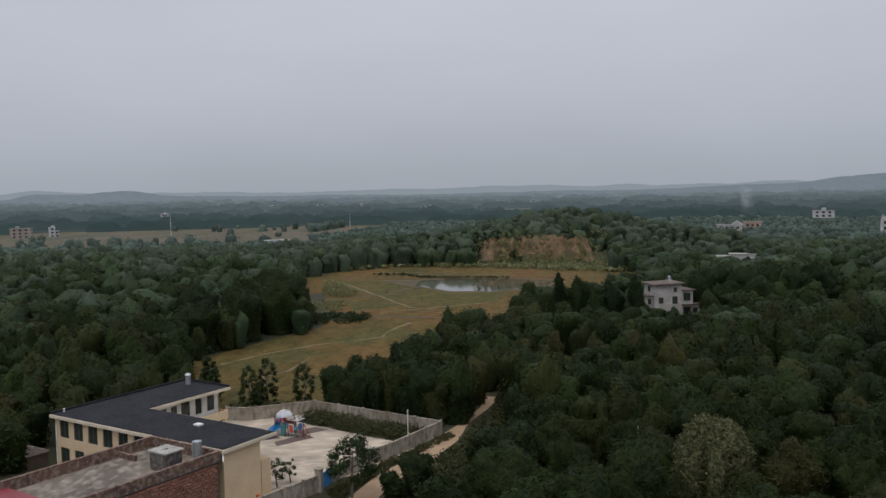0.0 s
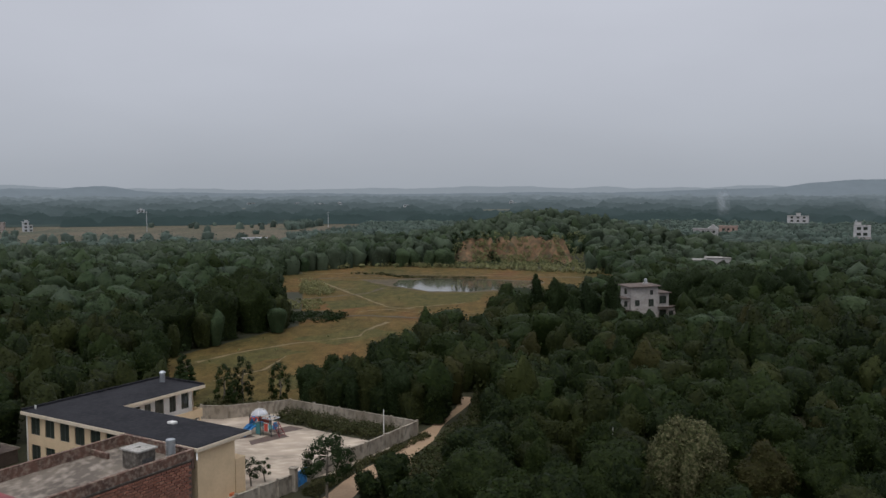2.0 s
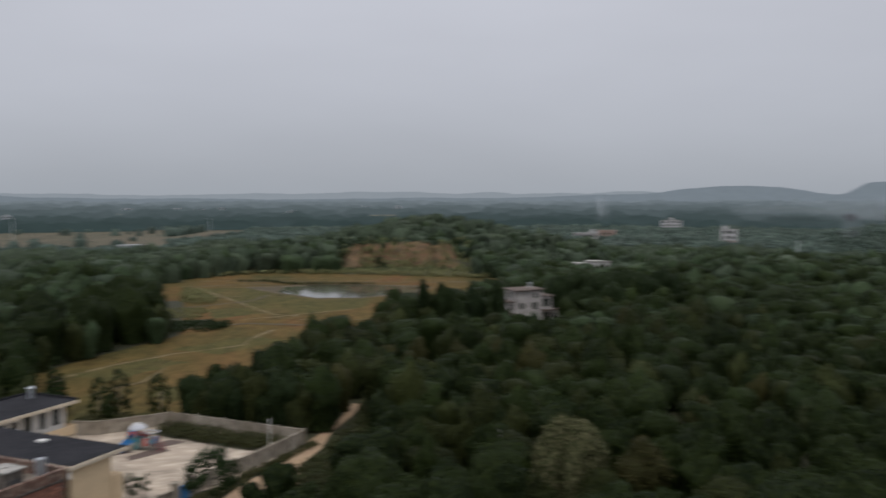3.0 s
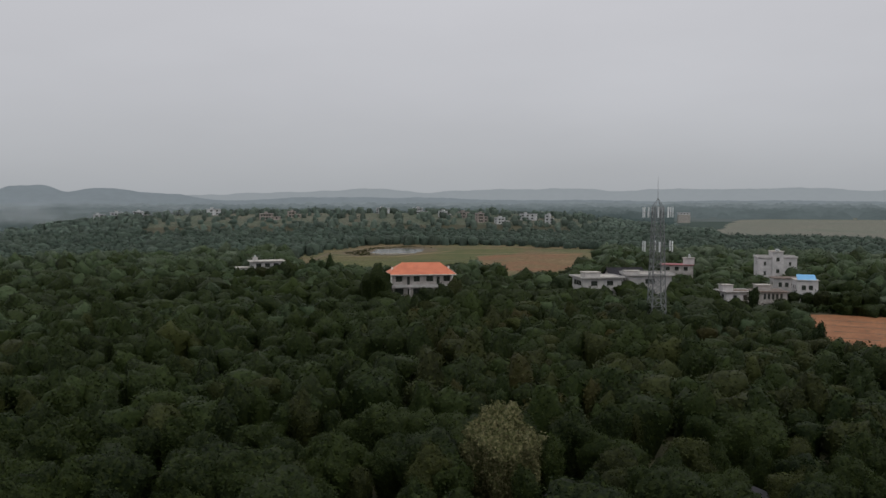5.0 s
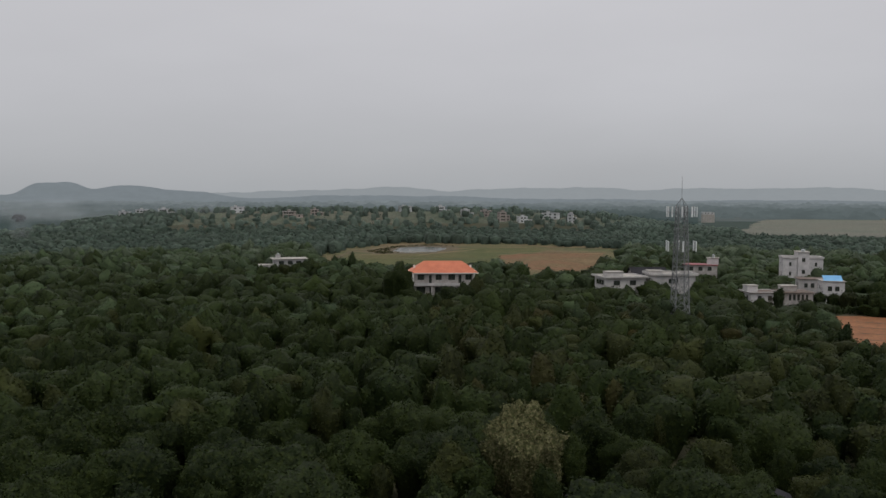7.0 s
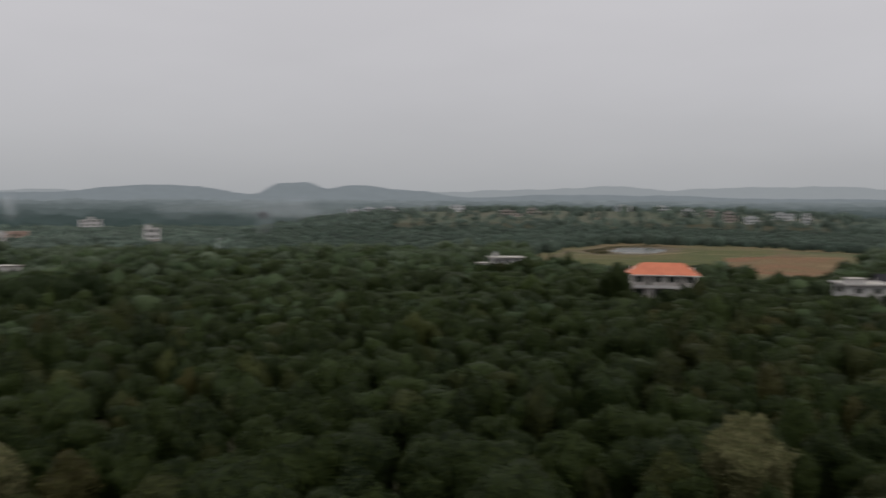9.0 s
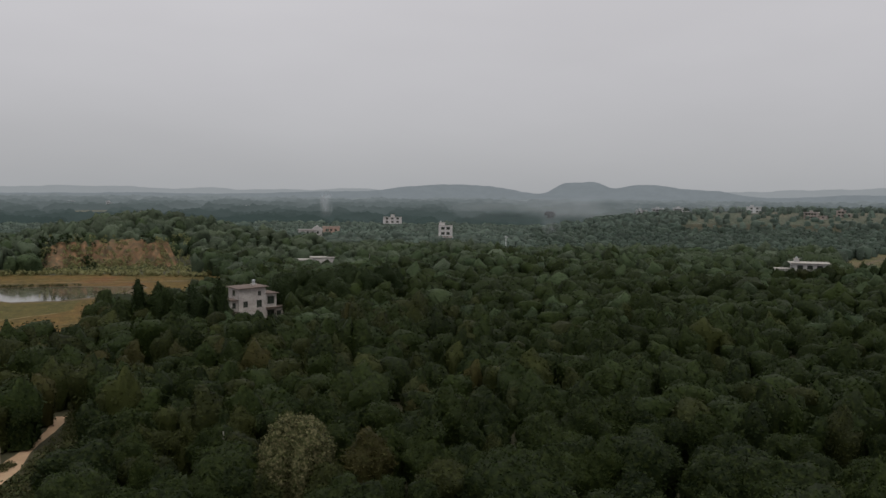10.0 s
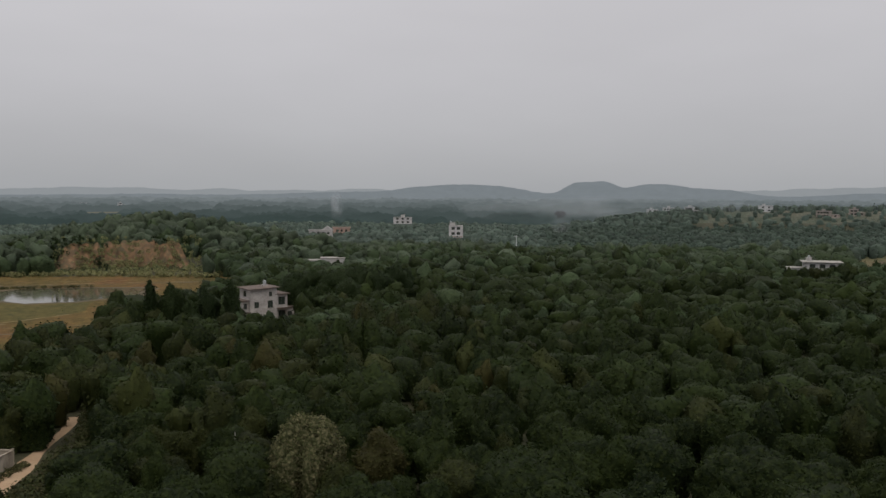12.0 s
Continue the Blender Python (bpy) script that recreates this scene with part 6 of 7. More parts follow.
# ---- play frame ----
play = thing("play_frame", pose(-24.4, 124.8, 0.06, 0, 0, -30) @ Matrix.Scale(0.92, 4), "blue and red playground frame with slides and a grey dome roof", "play frame")
for px, py in ((-1.1, -1.1), (1.1, -1.1), (1.1, 1.1), (-1.1, 1.1)):
    part("post", rod(bmesh.new(), (px, py, 0), (px, py, 3.2), 0.08), M["frame"], play)
for px, py in ((1.5, -0.9), (1.5, 0.9), (3.2, -0.9), (3.2, 0.9)):
    part("post", rod(bmesh.new(), (px, py, 0), (px, py, 2.75), 0.07), M["frame"], play)
bm = bmesh.new()
bmesh.ops.create_uvsphere(bm, u_segments=20, v_segments=10, radius=1.36)
bmesh.ops.delete(bm, geom=[q for q in bm.verts if q.co.z < -0.05], context="VERTS")
bmesh.ops.scale(bm, vec=(0.98, 0.98, 0.55), verts=bm.verts[:])
bmesh.ops.translate(bm, vec=(0, 0, 3.1), verts=bm.verts[:])
part("dome_roof", bm, M["dome"], play, "pale grey dome roof")
bm = bmesh.new()
for j in range(6):
    a = math.pi * j / 3
    rod(bm, (1.40 * math.cos(a), 1.40 * math.sin(a), 3.13), (0.8 * math.cos(a), 0.8 * math.sin(a), 3.85), 0.045, None, 6)
    rod(bm, (0.8 * math.cos(a), 0.8 * math.sin(a), 3.85), (0, 0, 4.05), 0.045, None, 6)
part("dome_rib", bm, M["white"], play, "raised ribs of the dome")
part("guard_rail", rod(rod(bmesh.new(), (-1.1, 1.1, 2.3), (-1.1, -1.1, 2.3), 0.05), (1.1, -1.1, 2.3), (1.6, -0.9, 2.2), 0.05), M["blue"], play)
part("platform", boxes((-1.1, -1.1, 1.35, 1.1, 1.1, 1.47)), M["teal"], play)
part("platform", boxes((1.1, -0.9, 1.15, 3.2, 0.9, 1.25)), M["teal"], play)
part("panel", boxes((-1.0, 1.09, 1.5, 1.0, 1.15, 2.3), bevel=0.02), M["red"], play)
part("panel", boxes((0.15, -1.18, 0.15, 1.05, -1.12, 1.9), bevel=0.03), M["teal"], play, "teal climbing panel")
for k, (xk, zk) in enumerate(((-0.55, 2.2), (0.35, 2.35))):
    bm = bmesh.new()
    for j in range(10):
        a, b = math.pi * j / 10, math.pi * (j + 1) / 10
        rod(bm, (xk + 0.42 * math.cos(a), -1.14, zk + 0.55 * math.sin(a)), (xk + 0.42 * math.cos(b), -1.14, zk + 0.55 * math.sin(b)), 0.1, None, 6)
    part("arch", bm, M["red"], play, "red plastic arch")
part("panel", boxes((1.75, -0.97, 0.75, 2.55, -0.9, 2.0), bevel=0.04), M["red"], play, "red play panel with a white border")
part("panel_border", boxes((1.68, -0.955, 0.68, 1.745, -0.905, 2.07), (2.555, -0.955, 0.68, 2.62, -0.905, 2.07), (1.745, -0.955, 2.005, 2.555, -0.905, 2.07), (1.745, -0.955, 0.68, 2.555, -0.905, 0.745)), M["white"], play)
bm = bmesh.new()
bmesh.ops.create_cone(bm, cap_ends=True, segments=18, radius1=0.62, radius2=0.62, depth=0.08, matrix=pose(3.26, 0.0, 1.6, 0, 90, 0))
part("panel", bm, M["blue"], play, "round blue panel")
part("panel", boxes((-1.16, -1.0, 1.5, -1.1, 0.1, 2.1), bevel=0.02), M["blue"], play)
part("beam", boxes((1.3, -0.95, 2.75, 3.5, -0.85, 2.85), (1.3, 0.85, 2.75, 3.5, 0.95, 2.85), (1.3, -0.85, 2.76, 1.4, 0.85, 2.84), (3.4, -0.85, 2.76, 3.5, 0.85, 2.84), (2.35, -0.85, 2.76, 2.45, 0.85, 2.84)), M["dome"], play, "pale open roof frame")


def slide(x, y, rz, length, tall, material):
    """One moulded trough with raised edges, bent from the platform to the ground."""
    rim = [(-0.44, 0.0), (-0.44, 0.3), (-0.36, 0.3), (-0.34, 0.08), (0.34, 0.08), (0.36, 0.3), (0.44, 0.3), (0.44, 0.0)]
    bm, rows = bmesh.new(), []
    for k in range(11):
        f = k / 10
        h = tall * (0.5 + 0.5 * math.cos(math.pi * f)) + 0.12
        rows.append([bm.verts.new((f * length, a, h + b)) for a, b in rim])
    for p, q in zip(rows, rows[1:]):
        for j in range(8):
            bm.faces.new((p[j], q[j], q[(j + 1) % 8], p[(j + 1) % 8]))
    bm.faces.new(rows[0])
    bm.faces.new(rows[-1][::-1])
    part("slide", bm, material, play, "moulded plastic slide").matrix_local = pose(x, y, 0, 0, 0, rz)


slide(-1.1, 0.4, 175, 1.7, 1.3, M["dome"])
slide(-0.7, -1.1, -118, 2.5, 1.35, M["blue"])
slide(-0.15, -1.1, -105, 2.2, 1.2, M["blue"])
bm = rod(bmesh.new(), (3.3, 0.6, 2.2), (4.8, 0.7, 0.0), 0.06)
rod(bm, (3.3, -0.6, 2.2), (4.8, -0.7, 0.0), 0.06)
for k in range(5):
    rod(bm, (3.5 + 0.28 * k, 0.62, 1.9 - 0.4 * k), (3.5 + 0.28 * k, -0.62, 1.9 - 0.4 * k), 0.04)
part("ladder", bm, M["roof_maroon"], play)
bm = bmesh.new()
bmesh.ops.create_uvsphere(bm, u_segments=12, v_segments=8, radius=0.55)
bmesh.ops.translate(bm, vec=(-1.9, 0.8, 1.9), verts=bm.verts[:])
part("tube_end", bm, M["blue"], play)
for k, outline in enumerate([[(-28.2, 121.0), (-24.6, 122.6), (-26.2, 124.4), (-29.5, 123.0)], [(-24.4, 118.6), (-19.6, 122.6), (-21.4, 124.6), (-25.2, 120.6)], [(-21.4, 124.0), (-18.0, 126.8), (-20.4, 128.4), (-23.4, 126.0)]]):
    tagged(sheet("rubber_mat", outline, 0.075, M["mat"]), "brown rubber safety mat on the yard", "mat", "mats round the play frame")
box = thing("bin", pose(-22.5, 97.0, 0.06), "small orange plastic bin in the yard", "bin")
part("body", boxes((-0.35, -0.35, 0, 0.35, 0.35, 0.8), bevel=0.05), M["orange"], box)
part("lid", boxes((-0.38, -0.38, 0.8, 0.38, 0.38, 0.88), bevel=0.03), M["orange"], box)

# ---- single trees ----
tree("seeding_tree", crown(201, 9.1, 11.3, 0.4, 3, 9500, 0.25, 1.65, 44, rag=0.09, skirt=-0.08), M["leaf_seed"], 12.0, 9.0, spot(17.85, 97), "tall pale tree full of brownish seed heads", seed=1)
tree("seeding_tree", crown(202, 9.8, 11.3, 0.6, 3, 9000, 0.24, 1.0, 44, rag=0.09, skirt=0.12), M["leaf_seed"], 11.5, 9.4, spot(67.5, 98), "broad pale tree full of brownish seed heads", seed=2)
for k, (az, d, w, h) in enumerate(((20.1, 91.5, 6.4, 6.6), (15.4, 91.5, 5.4, 5.4), (10.45, 110.5, 4.6, 6.4))):
    tree("olive_tree", crown(231 + k, w, h, 0.1, 2, 2600, 0.22, 1.2, 34, rag=0.09, skirt=0.05), M["leaf_olive"], h, w, spot(az, d), "low olive green tree in a gap of the wood", seed=31 + k)
wood_pole = thing("pole", spot(13.11, 104), "slim pale concrete pole standing among the trees", "pole")
part("shaft", rod(bmesh.new(), (0, 0, -0.1), (0, 0, 7.1), 0.1, 0.07, 8), M["concrete"], wood_pole)
tree("yard_tree", loose_crown(203, 2.4, 3.7, 1.0, 12, 60, 0.16, 0.6, small=1.3), M["leaf_dark"], 3.6, 2.6, pose(-21.0, 101.6, 0.06), "small dark tree growing in the yard", seed=3)
tree("yard_tree", loose_crown(204, 1.8, 3.0, 0.8, 9, 46, 0.16, 0.6), M["leaf_dark"], 3.0, 2.0, pose(-19.6, 103.2, 0.06), "small dark tree growing in the yard", seed=4)
tree("track_tree", loose_crown(205, 6.4, 7.8, 2.2, 34, 90, 0.22, 0.5, small=0.9), M["leaf_dark"], 7.4, 6.2, pose(-11.3, 97.5, 0), "thin-crowned roadside tree with dark leaves", seed=5)
for k, (az, d, w, h) in enumerate(((83.96, 276, 4.2, 9.6), (87.8, 206, 4.4, 8.6))):
    tree("conifer_tree", crown(216 + k, w, h, 0.2, 2, 1500, 0.3, 1.5, 30, 4, rag=0.12), M["leaf_dark"], h, w, spot(az, d), "dark narrow tree beside the houses and red earth", seed=16 + k)
tree("conifer_tree", conifer(206, 5.0, 9.5, 14, 60, 0.26), M["leaf_dark"], 9.5, 5.0, pose(-41.5, 146, 0), "dark pointed conifer behind the school", seed=6)
for k, (az, d, w, h) in enumerate(((7.95, 222, 5.0, 16.4), (9.15, 222, 8.0, 16.0), (11.35, 222, 7.5, 14.6), (13.0, 222, 7.4, 15.6), (10.3, 218, 7.0, 10.6))):
    tree("conifer_tree", crown(210 + k, w * 0.78, h - 1.2, 0.3, 2, 1800, 0.34, 1.5, 30, 5, rag=0.14), M["leaf_dark"], h, w, spot(az, d), "dark upright conifer near the white house", group="conifers by the white house", seed=10 + k)
for k, (px, py, w, h) in enumerate(((-33.5, 140.5, 3.0, 7.5), (-30.6, 142.5, 3.2, 8.4), (-24.2, 141.5, 3.6, 7.4), (-31.5, 139.5, 2.6, 4.8))):
    tree("slim_tree", loose_crown(220 + k, w * 1.1, h, 0.5, 34, 70, 0.2, 0.62, 1.0), M["leaf"], h, w, pose(px, py, 0), "slim green tree behind the yard wall", group="slim trees behind the wall", seed=20 + k)

for az, d, h in ((-17.97, 760, 21), (-6.3, 900, 16), (32.2, 520, 12)):
    pole_2 = thing("utility_pole", spot(az, d), "thin far-off grey utility pole", "pole", "utility poles")
    part("shaft", rod(bmesh.new(), (0, 0, 0), (0, 0, h), 0.28, 0.18, 6), M["far_wall"], pole_2)
    part("crossarm", boxes((-1.4, -0.1, h - 1.0, 1.4, 0.1, h - 0.8)), M["far_wall"], pole_2)

for k in range(17):
    f = k / 16
    w, h = 4.6 + (k * 7 % 5) * 0.35, 6.2 + (k * 5 % 7) * 0.38
    tree("wall_tree", crown(240 + k, w * 1.1, h, 0.3, 2, 2600, 0.22, 0.75 + 0.15 * (k % 4), 40, rag=0.11, skirt=0.15), M[("leaf", "leaf_dark", "leaf_olive")[k % 3]], h, w,
         pose(2.0 - 20.5 * f + (k % 2) * 1.6, 129.5 + 10.8 * f + (k % 2) * 4.2, 0, 0, 0, 50 * k), "dense dark green tree behind the yard wall", group="trees behind the wall", seed=40 + k)

for k, (az, d, w, h) in enumerate(((17.1, 252, 8.5, 13.5), (18.4, 262, 10.0, 14.2), (19.9, 256, 9.5, 13.6), (21.3, 266, 10.5, 14.6), (22.8, 262, 9.0, 13.4), (24.3, 274, 10.0, 13.8), (20.6, 246, 8.0, 11.5), (18.9, 244, 7.5, 10.8),
                                   *EDGE)):
    tree("broadleaf_tree", crown(760 + k, w * 1.08, h, 0.3, 2, 2600, 0.32, 0.85, 40, rag=0.11, skirt=0.2), M["leaf_dark" if k < 8 else "leaf"], h, w, spot(az, d), "large dark round-crowned tree standing above the wood", seed=760 + k)

# ---- trees before the houses ----
SCREEN = [(86.3, 300, 6.0), (87.1, 303, 5.6), (87.9, 300, 6.6), (85.6, 282, 5.2), (88.8, 296, 7.0), (89.6, 293, 8.0), (83.2, 274, 5.0), (90.4, 296, 8.5), (58.9, 268, 16.0), (60.3, 262, 7.6), (61.0, 262, 6.8), (61.8, 264, 7.0), (62.6, 263, 9.0), (63.4, 265, 10.8), (64.2, 270, 11.6), (59.6, 266, 9.0),
          (50.0, 352, 7.0), (50.6, 350, 9.4), (51.2, 352, 9.4), (51.9, 352, 10.4), (52.6, 353, 10.6), (53.2, 356, 11.2)]
for k, (az, d, h) in enumerate(SCREEN):
    w = h * (0.62 if h > 9 else 0.8)
    tree("broadleaf_tree", crown(700 + k, w * 1.15, h, 0.4, 2, 900, 0.32, 0.9 + 0.15 * (k % 3), 26, rag=0.12, skirt=0.25), M["leaf_olive" if k % 4 == 2 else "leaf"], h, w, spot(az, d),
         "green broadleaf tree before a house wall", seed=700 + k)

# ---- weeds, scrub and cliff ----
def tufts(name, poly, count, tall, size, material, label, z=0.05, seed=0):
    g = np.random.default_rng(seed)
    p = np.array(poly)
    xs, ys = [], []
    while len(xs) < count:
        a, b = g.uniform(*((p[:, 0].min(), p[:, 0].max()))), g.uniform(*((p[:, 1].min(), p[:, 1].max())))
        if inside(poly, np.array([a]), np.array([b]))[0]:
            xs.append(a)
            ys.append(b)
    c = np.column_stack([xs, ys, np.full(count, z + tall * 0.4)])
    v, q = leaf_quads(g, c, g.uniform(0.5, 1.1, count) * tall, 26, size, lift=0.5)
    v[:, 2] = np.maximum(v[:, 2], z - 0.03)
    return tagged(new(name, quads_mesh(name, v, q, material)), label, "plants", kind="stuff")


tufts("weeds", [(-7.6, 120.4), (-9.0, 121.4), (-23.4, 131.6), (-22.0, 136.0), (-2.0, 123.0)], 330, 1.0, 0.24, M["weeds"], "tangle of dark weeds along the wall", seed=1)
tufts("track_weeds", [(-14.5, 99), (-13.6, 102.5), (-9.6, 108.3), (0.2, 122.9), (1.6, 122.4), (-6.6, 109.4), (-10.5, 102), (-12.5, 97)], 260, 0.4, 0.2, M["weeds"], "low weeds at the foot of the wall", seed=2)
tufts("verge_weeds", [(-6.5, 98), (-1, 110), (3.4, 122), (8.2, 137), (10, 150), (15, 150), (13, 132), (10, 116), (3, 96), (-4, 88)], 900, 0.8, 0.3, M["weeds"], "rank weeds along the dirt track", seed=12)
tufts("wall_thicket", [(2.0, 128.5), (-17.5, 141.5), (-15.5, 145), (4, 133)], 170, 2.0, 0.35, M["leaf_dark"], "dark thicket behind the yard wall", seed=13)
tufts("scrub", [(-49, 338), (-44, 347), (-31, 300), (-33, 290), (-44, 300)], 110, 1.3, 0.5, M["reed"], "pale scrub on a field island", seed=3)
tufts("hedge", [(-44, 248), (-31, 250), (-22, 246), (-23, 233), (-32, 231), (-42, 230)], 150, 1.1, 0.45, M["leaf_dark"], "dark hedge across the field", seed=4)
tufts("bank_weeds", [(-32, 376), (-18, 374), (-8, 360), (12, 355), (28, 352), (28, 349), (12, 350.5), (-8, 355), (-18, 368), (-30, 371)], 120, 0.7, 0.35, M["weeds"], "dark weeds on the pond bank", seed=31)
tufts("island_grass", [(-48, 282), (-34, 282), (-30, 268), (-34, 256), (-44, 262)], 160, 0.5, 0.35, M["reed"], "dry pale grass on the field edge", seed=32)
tufts("bank_scrub", [(-50, 402), (-24, 420), (18, 408), (86, 376), (80, 366), (18, 398), (-24, 408), (-46, 392)], 170, 1.6, 0.8, M["reed"], "pale scrub at the far edge of the field", seed=5)


def cliff_face():
    """A bare earth slope with gullies under the wooded rise."""
    az = np.linspace(2.2, 10.4, 90)
    rows = []
    for k in range(12):
        f = k / 11
        for a in az:
            n = noise.fractal(Vector((a * 1.4, f * 1.5, 3.1)), 1.0, 2.0, 4)
            d = 423 + 15 * f + 3.5 * n - 2.0 * abs(a - 6.5)
            edge = min(1, (a - 2.1) * 1.3, (10.5 - a) * 1.3, 0.62 + abs(a - 5.0) * 2.4) * (0.94 + 0.12 * noise.noise(Vector((a * 2.3, 0.0, 7.7))))
            rows.append((d * math.sin(radians(a)), d * math.cos(radians(a)), (13.6 + 2.2 * n) * f * max(0.05, edge)))
    n = len(az)
    q = [(k * n + j, k * n + j + 1, (k + 1) * n + j + 1, (k + 1) * n + j) for k in range(11) for j in range(n - 1)]
    tagged(new("cliff", quads_mesh("cliff", rows, q, M["cliff"], True)), "bare orange earth cliff below a wooded rise", "cliff", kind="structure")
    g = np.random.default_rng(5)
    a, f = g.uniform(2.2, 11, 420), g.uniform(0, 1, 420) ** 2.6
    d = 419 + 15 * f
    c = np.column_stack([d * np.sin(np.radians(a)), d * np.cos(np.radians(a)), 15.0 * f + 0.6])
    v, t = leaf_quads(g, c, g.uniform(0.4, 1.3, 420), 30, 0.5)
    tagged(new("cliff_scrub", quads_mesh("cliff_scrub", v, t, M["reed"])), "pale scrub growing on the bare cliff", "plants", kind="stuff")

    a = np.concatenate([g.normal(5.0, 0.2, 6), g.normal(2.6, 0.4, 8), g.uniform(2.2, 11, 16)])
    f = np.concatenate([g.uniform(0, 1, 14), g.uniform(0.85, 1.1, 16)])
    d = 418 + 15 * f
    c = np.column_stack([d * np.sin(np.radians(a)), d * np.cos(np.radians(a)), 14.0 * f + 0.8])
    v, t = leaf_quads(g, c, g.uniform(0.7, 2.0, 30), 40, 0.8)
    tagged(new("cliff_bushes", quads_mesh("cliff_bushes", v, t, M["leaf_dark"])), "dark bushes hanging on the bare cliff", "plants", kind="stuff")


cliff_face()
tufts("cliff_foot_scrub", [(*polar(1.6, 405),), (*polar(11.4, 402),), (*polar(11.4, 420),), (*polar(1.6, 422),)], 320, 1.5, 0.5, M["reed"], "dull green scrub at the foot of the cliff", seed=41)
tufts("cliff_foot_bushes", [(*polar(1.6, 408),), (*polar(11.4, 404),), (*polar(11.4, 418),), (*polar(1.6, 420),)], 90, 1.9, 0.5, M["leaf_mid"], "green bushes at the foot of the cliff", seed=42)


for k, line in enumerate([[(-50, 352), (-22, 360), (-8, 350)], [(-30, 372), (30, 358), (70, 352)], [(-40, 285), (-20, 300), (-14, 318)], [(-36, 238), (-18, 246), (0, 240)]]):
    tagged(ribbon("field_ditch", line, 1.8, 0.095 + 0.006 * k, M["mud"], 60 + k, 0.7), "dark muddy ditch line in the field", "ditch", kind="structure")
for k, line in enumerate([[(-40, 320), (-30, 312), (-22, 316)], [(-52, 366), (-30, 384), (10, 378), (60, 366)], [(-40, 160), (-32, 170), (-30, 184)],
                          [(-12, 258), (6, 246), (22, 250)], [(-40, 352), (-30, 347), (-10, 346), (0, 348)]]):
    tagged(ribbon("field_bund", line, 0.7, 0.135 + 0.006 * k, M["bund"], 80 + k, 0.25), "thin dry bund between stubble plots", "bund", kind="structure")
for k, outline in enumerate([[(-50, 180), (-34, 196), (-26, 190), (-38, 172)], [(-32, 206), (-14, 224), (-6, 216), (-20, 198)], [(-28, 258), (-12, 268), (-14, 284), (-32, 280)], [(-30, 160), (-20, 172), (-14, 166), (-24, 152)]]):
    tagged(sheet("stubble_patch", outline, 0.038, M["field_green"], 3, 1.0, 70 + k), "duller greenish stubble patch", "field", kind="structure")
tufts("field_scrub", FIELD_GROUND, 60, 0.25, 0.22, M["reed"], "scattered dry scrub on the stubble field", seed=8)
tufts("wall_bushes", [(-36, 134.5), (-40, 138), (-30, 141), (-21, 139.5), (-22, 138), (-30, 134.5)], 130, 1.2, 0.32, M["weeds"], "rank bushes behind the yard wall", seed=9)
tufts("house_bushes", [(292, 22), (300, 26), (306, 0), (303, -40), (291, -40)], 150, 1.6, 0.7, M["leaf_dark"], "dark bushes between houses and red earth", seed=10)
for k in range(7):
    xk = 206 + 11.5 * k
    tagged(ribbon("earth_furrow", [(xk + 4, -56), (xk, -24), (xk + 1, 2 + k)], 1.0, 0.05 + 0.004 * k, M["mud"], 90 + k, 0.35), "dark shallow furrow in the red earth", "furrow", kind="structure")
for k, line in enumerate([[(470, 190), (446, 240), (424, 300)], [(545, 170), (522, 240), (478, 326)], [(600, 190), (580, 250), (548, 340)], [(405, 140), (392, 190), (372, 240)], [(424, 300), (478, 326), (548, 340)], [(541, 281), (571, 258), (603, 234), (603, 190), (595, 162)],
                          [(450, 335), (456, 303), (470, 268), (512, 265), (544, 263)], [(496, 224), (538, 209), (560, 184)], [(483, 340), (512, 330), (559, 339), (589, 337), (596, 309)]]):
    tagged(ribbon("field_bund", line, 3.0, 0.12 + 0.006 * k, M["bund" if k % 2 or k > 4 else "mud"], 120 + k, 1.0), "earth bund across the field beyond the woods", "bund", kind="structure")
tagged(sheet("stubble_patch", [(400, 140), (447, 138), (555, 170), (522, 205), (496, 224), (430, 190), (398, 166)], 0.07, M["field_red"], 8, 2.5, 131), "reddish brown stubble plot in the field beyond", "field", kind="structure")
tufts("pond_weeds", [(466, 294), (486, 318), (540, 332), (580, 318), (566, 292), (570, 312), (540, 326), (494, 308), (480, 288)], 200, 0.7, 0.4, M["weeds"], "dark weeds on the far pond bank", seed=51)
for k, (az, d, w, h) in enumerate(((54.6, 376, 4.6, 12.6), (55.15, 372, 4.0, 10.6), (55.75, 378, 5.0, 12.9))):
    tree("conifer_tree", crown(780 + k, w, h, 0.3, 1, 500, 0.34, 1.6, 26, 5, rag=0.12), M["leaf_dark"], h, w, spot(az, d), "dark pointed conifer at the edge of the far field", group="conifers by the far field", seed=780 + k)
tufts("undergrowth", [(*polar(63, 84),), (*polar(72, 84),), (*polar(72, 92),), (*polar(63, 92),)], 160, 1.6, 0.34, M["weeds"], "dark undergrowth below the pale tree", seed=16)
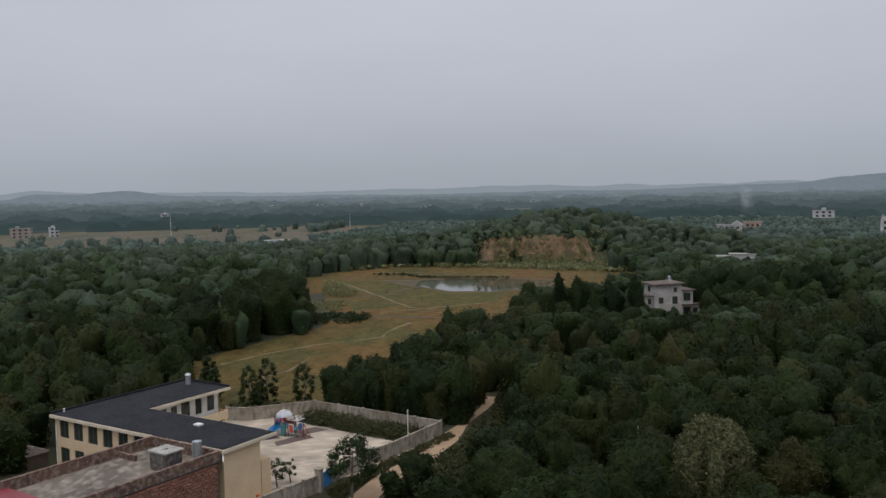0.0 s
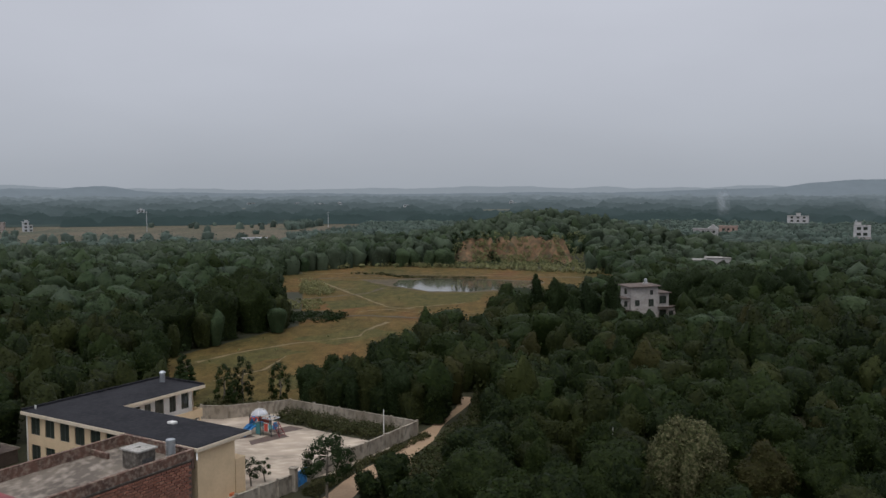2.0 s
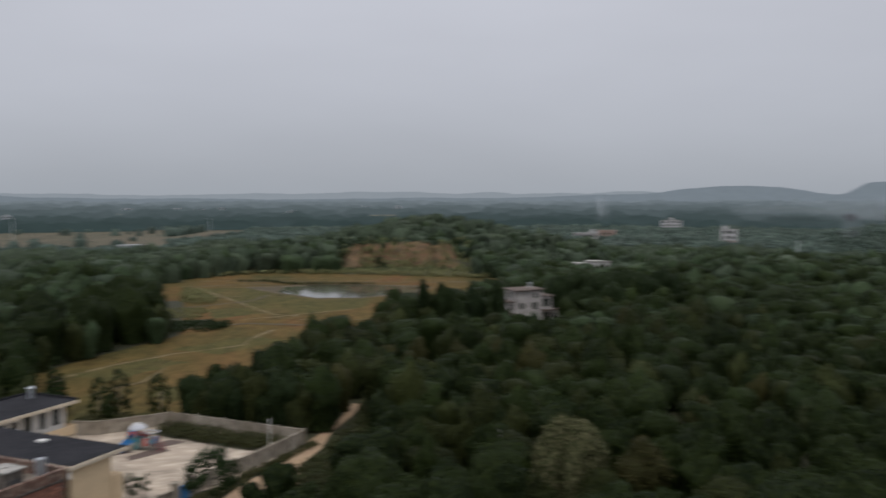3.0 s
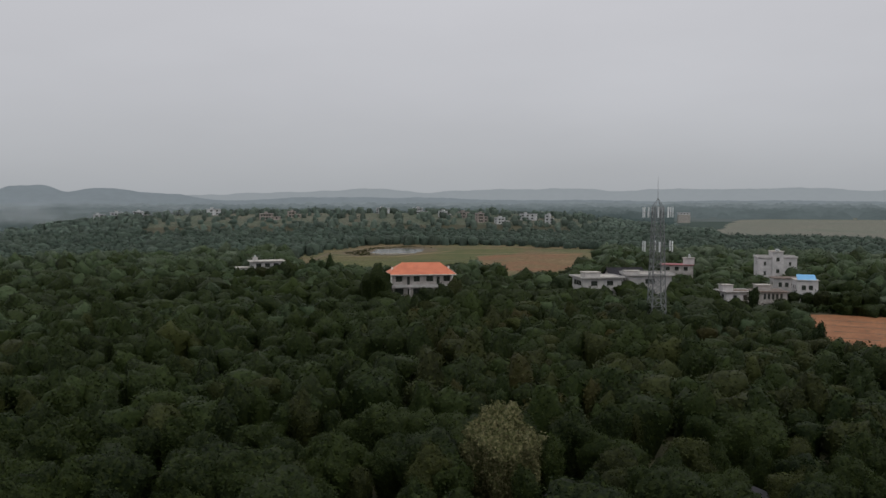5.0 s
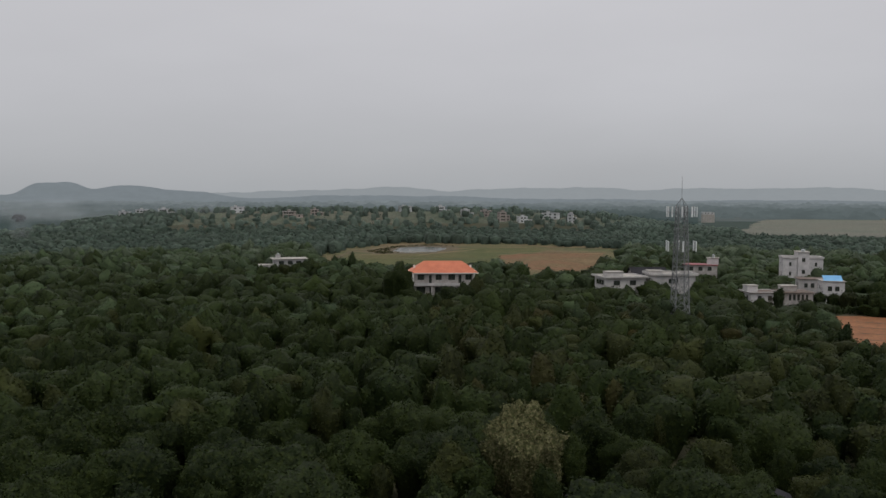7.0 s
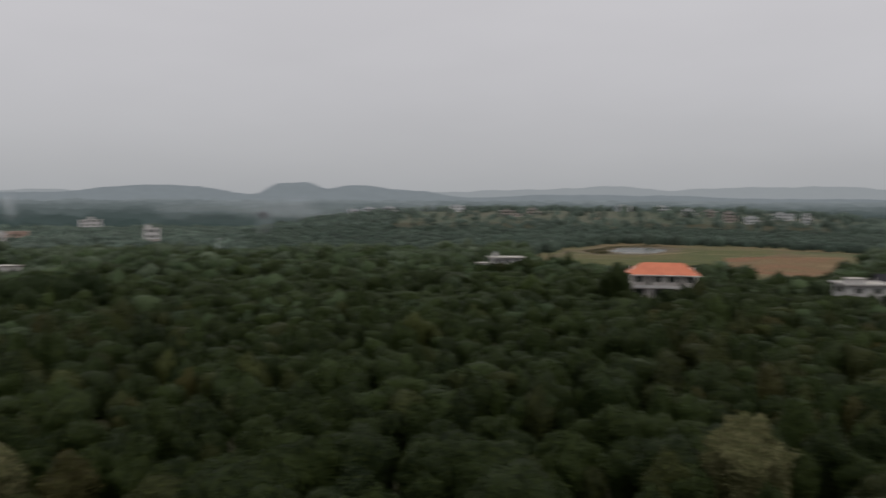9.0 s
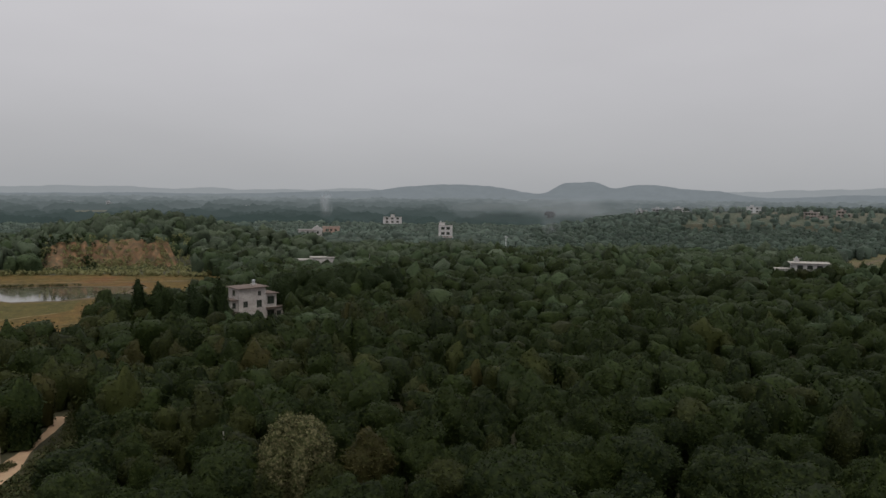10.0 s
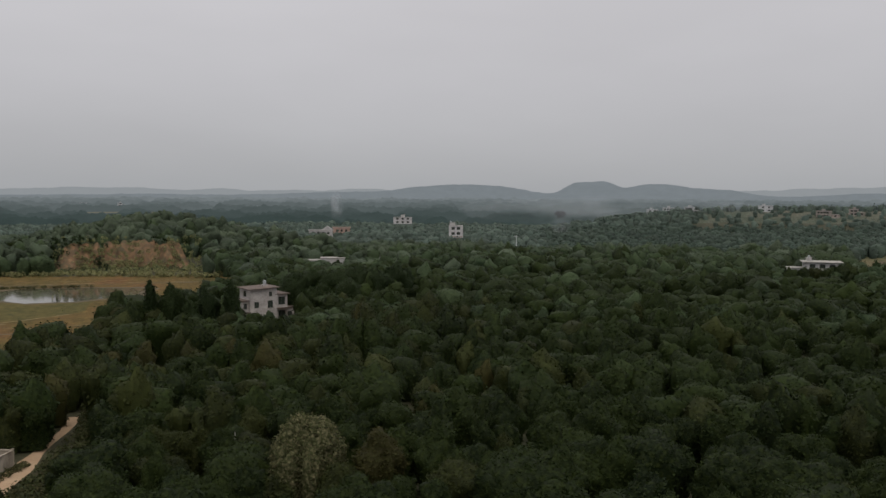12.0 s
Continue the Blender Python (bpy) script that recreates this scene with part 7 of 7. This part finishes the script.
tufts("undergrowth", [(*polar(14.5, 84),), (*polar(21, 84),), (*polar(21, 92),), (*polar(14.5, 92),)], 160, 1.6, 0.34, M["weeds"], "dark undergrowth below the pale tree", seed=17)
for k, (px, py, w, h) in enumerate(((-3.4, 97, 5.2, 6.2), (4.2, 108, 3.0, 3.2), (-6.4, 94.5, 3.4, 4.2))):
    tree("track_bush", crown(230 + k, w, h, 0.3, 2, 1300, 0.2, 0.9, 20), M["leaf_dark" if k % 2 else "leaf"], h, w, pose(px, py, 0), "bushy green tree beside the dirt track", group="bushes by the track", seed=30 + k)


# ---- rough block courses of the old brick wall ----
def course_blocks():
    g = random.Random(3)
    shapes = []
    for k in range(6):
        bm = boxes((0, -0.31, -0.11, 0.11 + 0.025 * (k % 3), 0.29, 0.11 - 0.012 * (k % 2)))
        for vert in bm.verts:
            vert.co += Vector((g.uniform(-0.012, 0.012), g.uniform(-0.012, 0.012), g.uniform(-0.012, 0.012)))
        me = bpy.data.meshes.new("brick")
        bm.to_mesh(me)
        bm.free()
        me.materials.append(M["brick"])
        shapes.append(me)
    spots = []
    for row in range(17):
        z = 1.1 + 0.325 * row
        for k in range(37):
            yk = -0.8 - 0.68 * k - 0.33 * (row % 2)
            spots.append((yk, z))
    spots.sort(key=lambda s: -s[0] * 0.5 + (7 - s[1]) * 0.6)
    verts, faces = [], []
    for k, (yk, z) in enumerate(spots):
        x = BW - 0.09 + g.uniform(-0.02, 0.03)
        if k < 290:
            b = new("brick", shapes[g.randrange(6)])
            b.parent = old
            b.matrix_local = pose(x, yk, z, g.uniform(-1.5, 1.5), 0, 0)
        else:
            n = len(verts)
            verts += [(x + a * 0.12, yk + b * 0.3 - 0.01, z + c * 0.11) for a in (0, 1) for b in (-1, 1) for c in (-1, 1)]
            faces += [tuple(n + j for j in f) for f in ((4, 6, 7, 5), (0, 4, 5, 1), (2, 3, 7, 6), (1, 5, 7, 3), (0, 2, 6, 4))]
    rest = new("brickwork", mesh_of("brickwork", verts, faces, M["brick"]))
    rest.parent = old
    rest["kind"] = "stuff"


course_blocks()
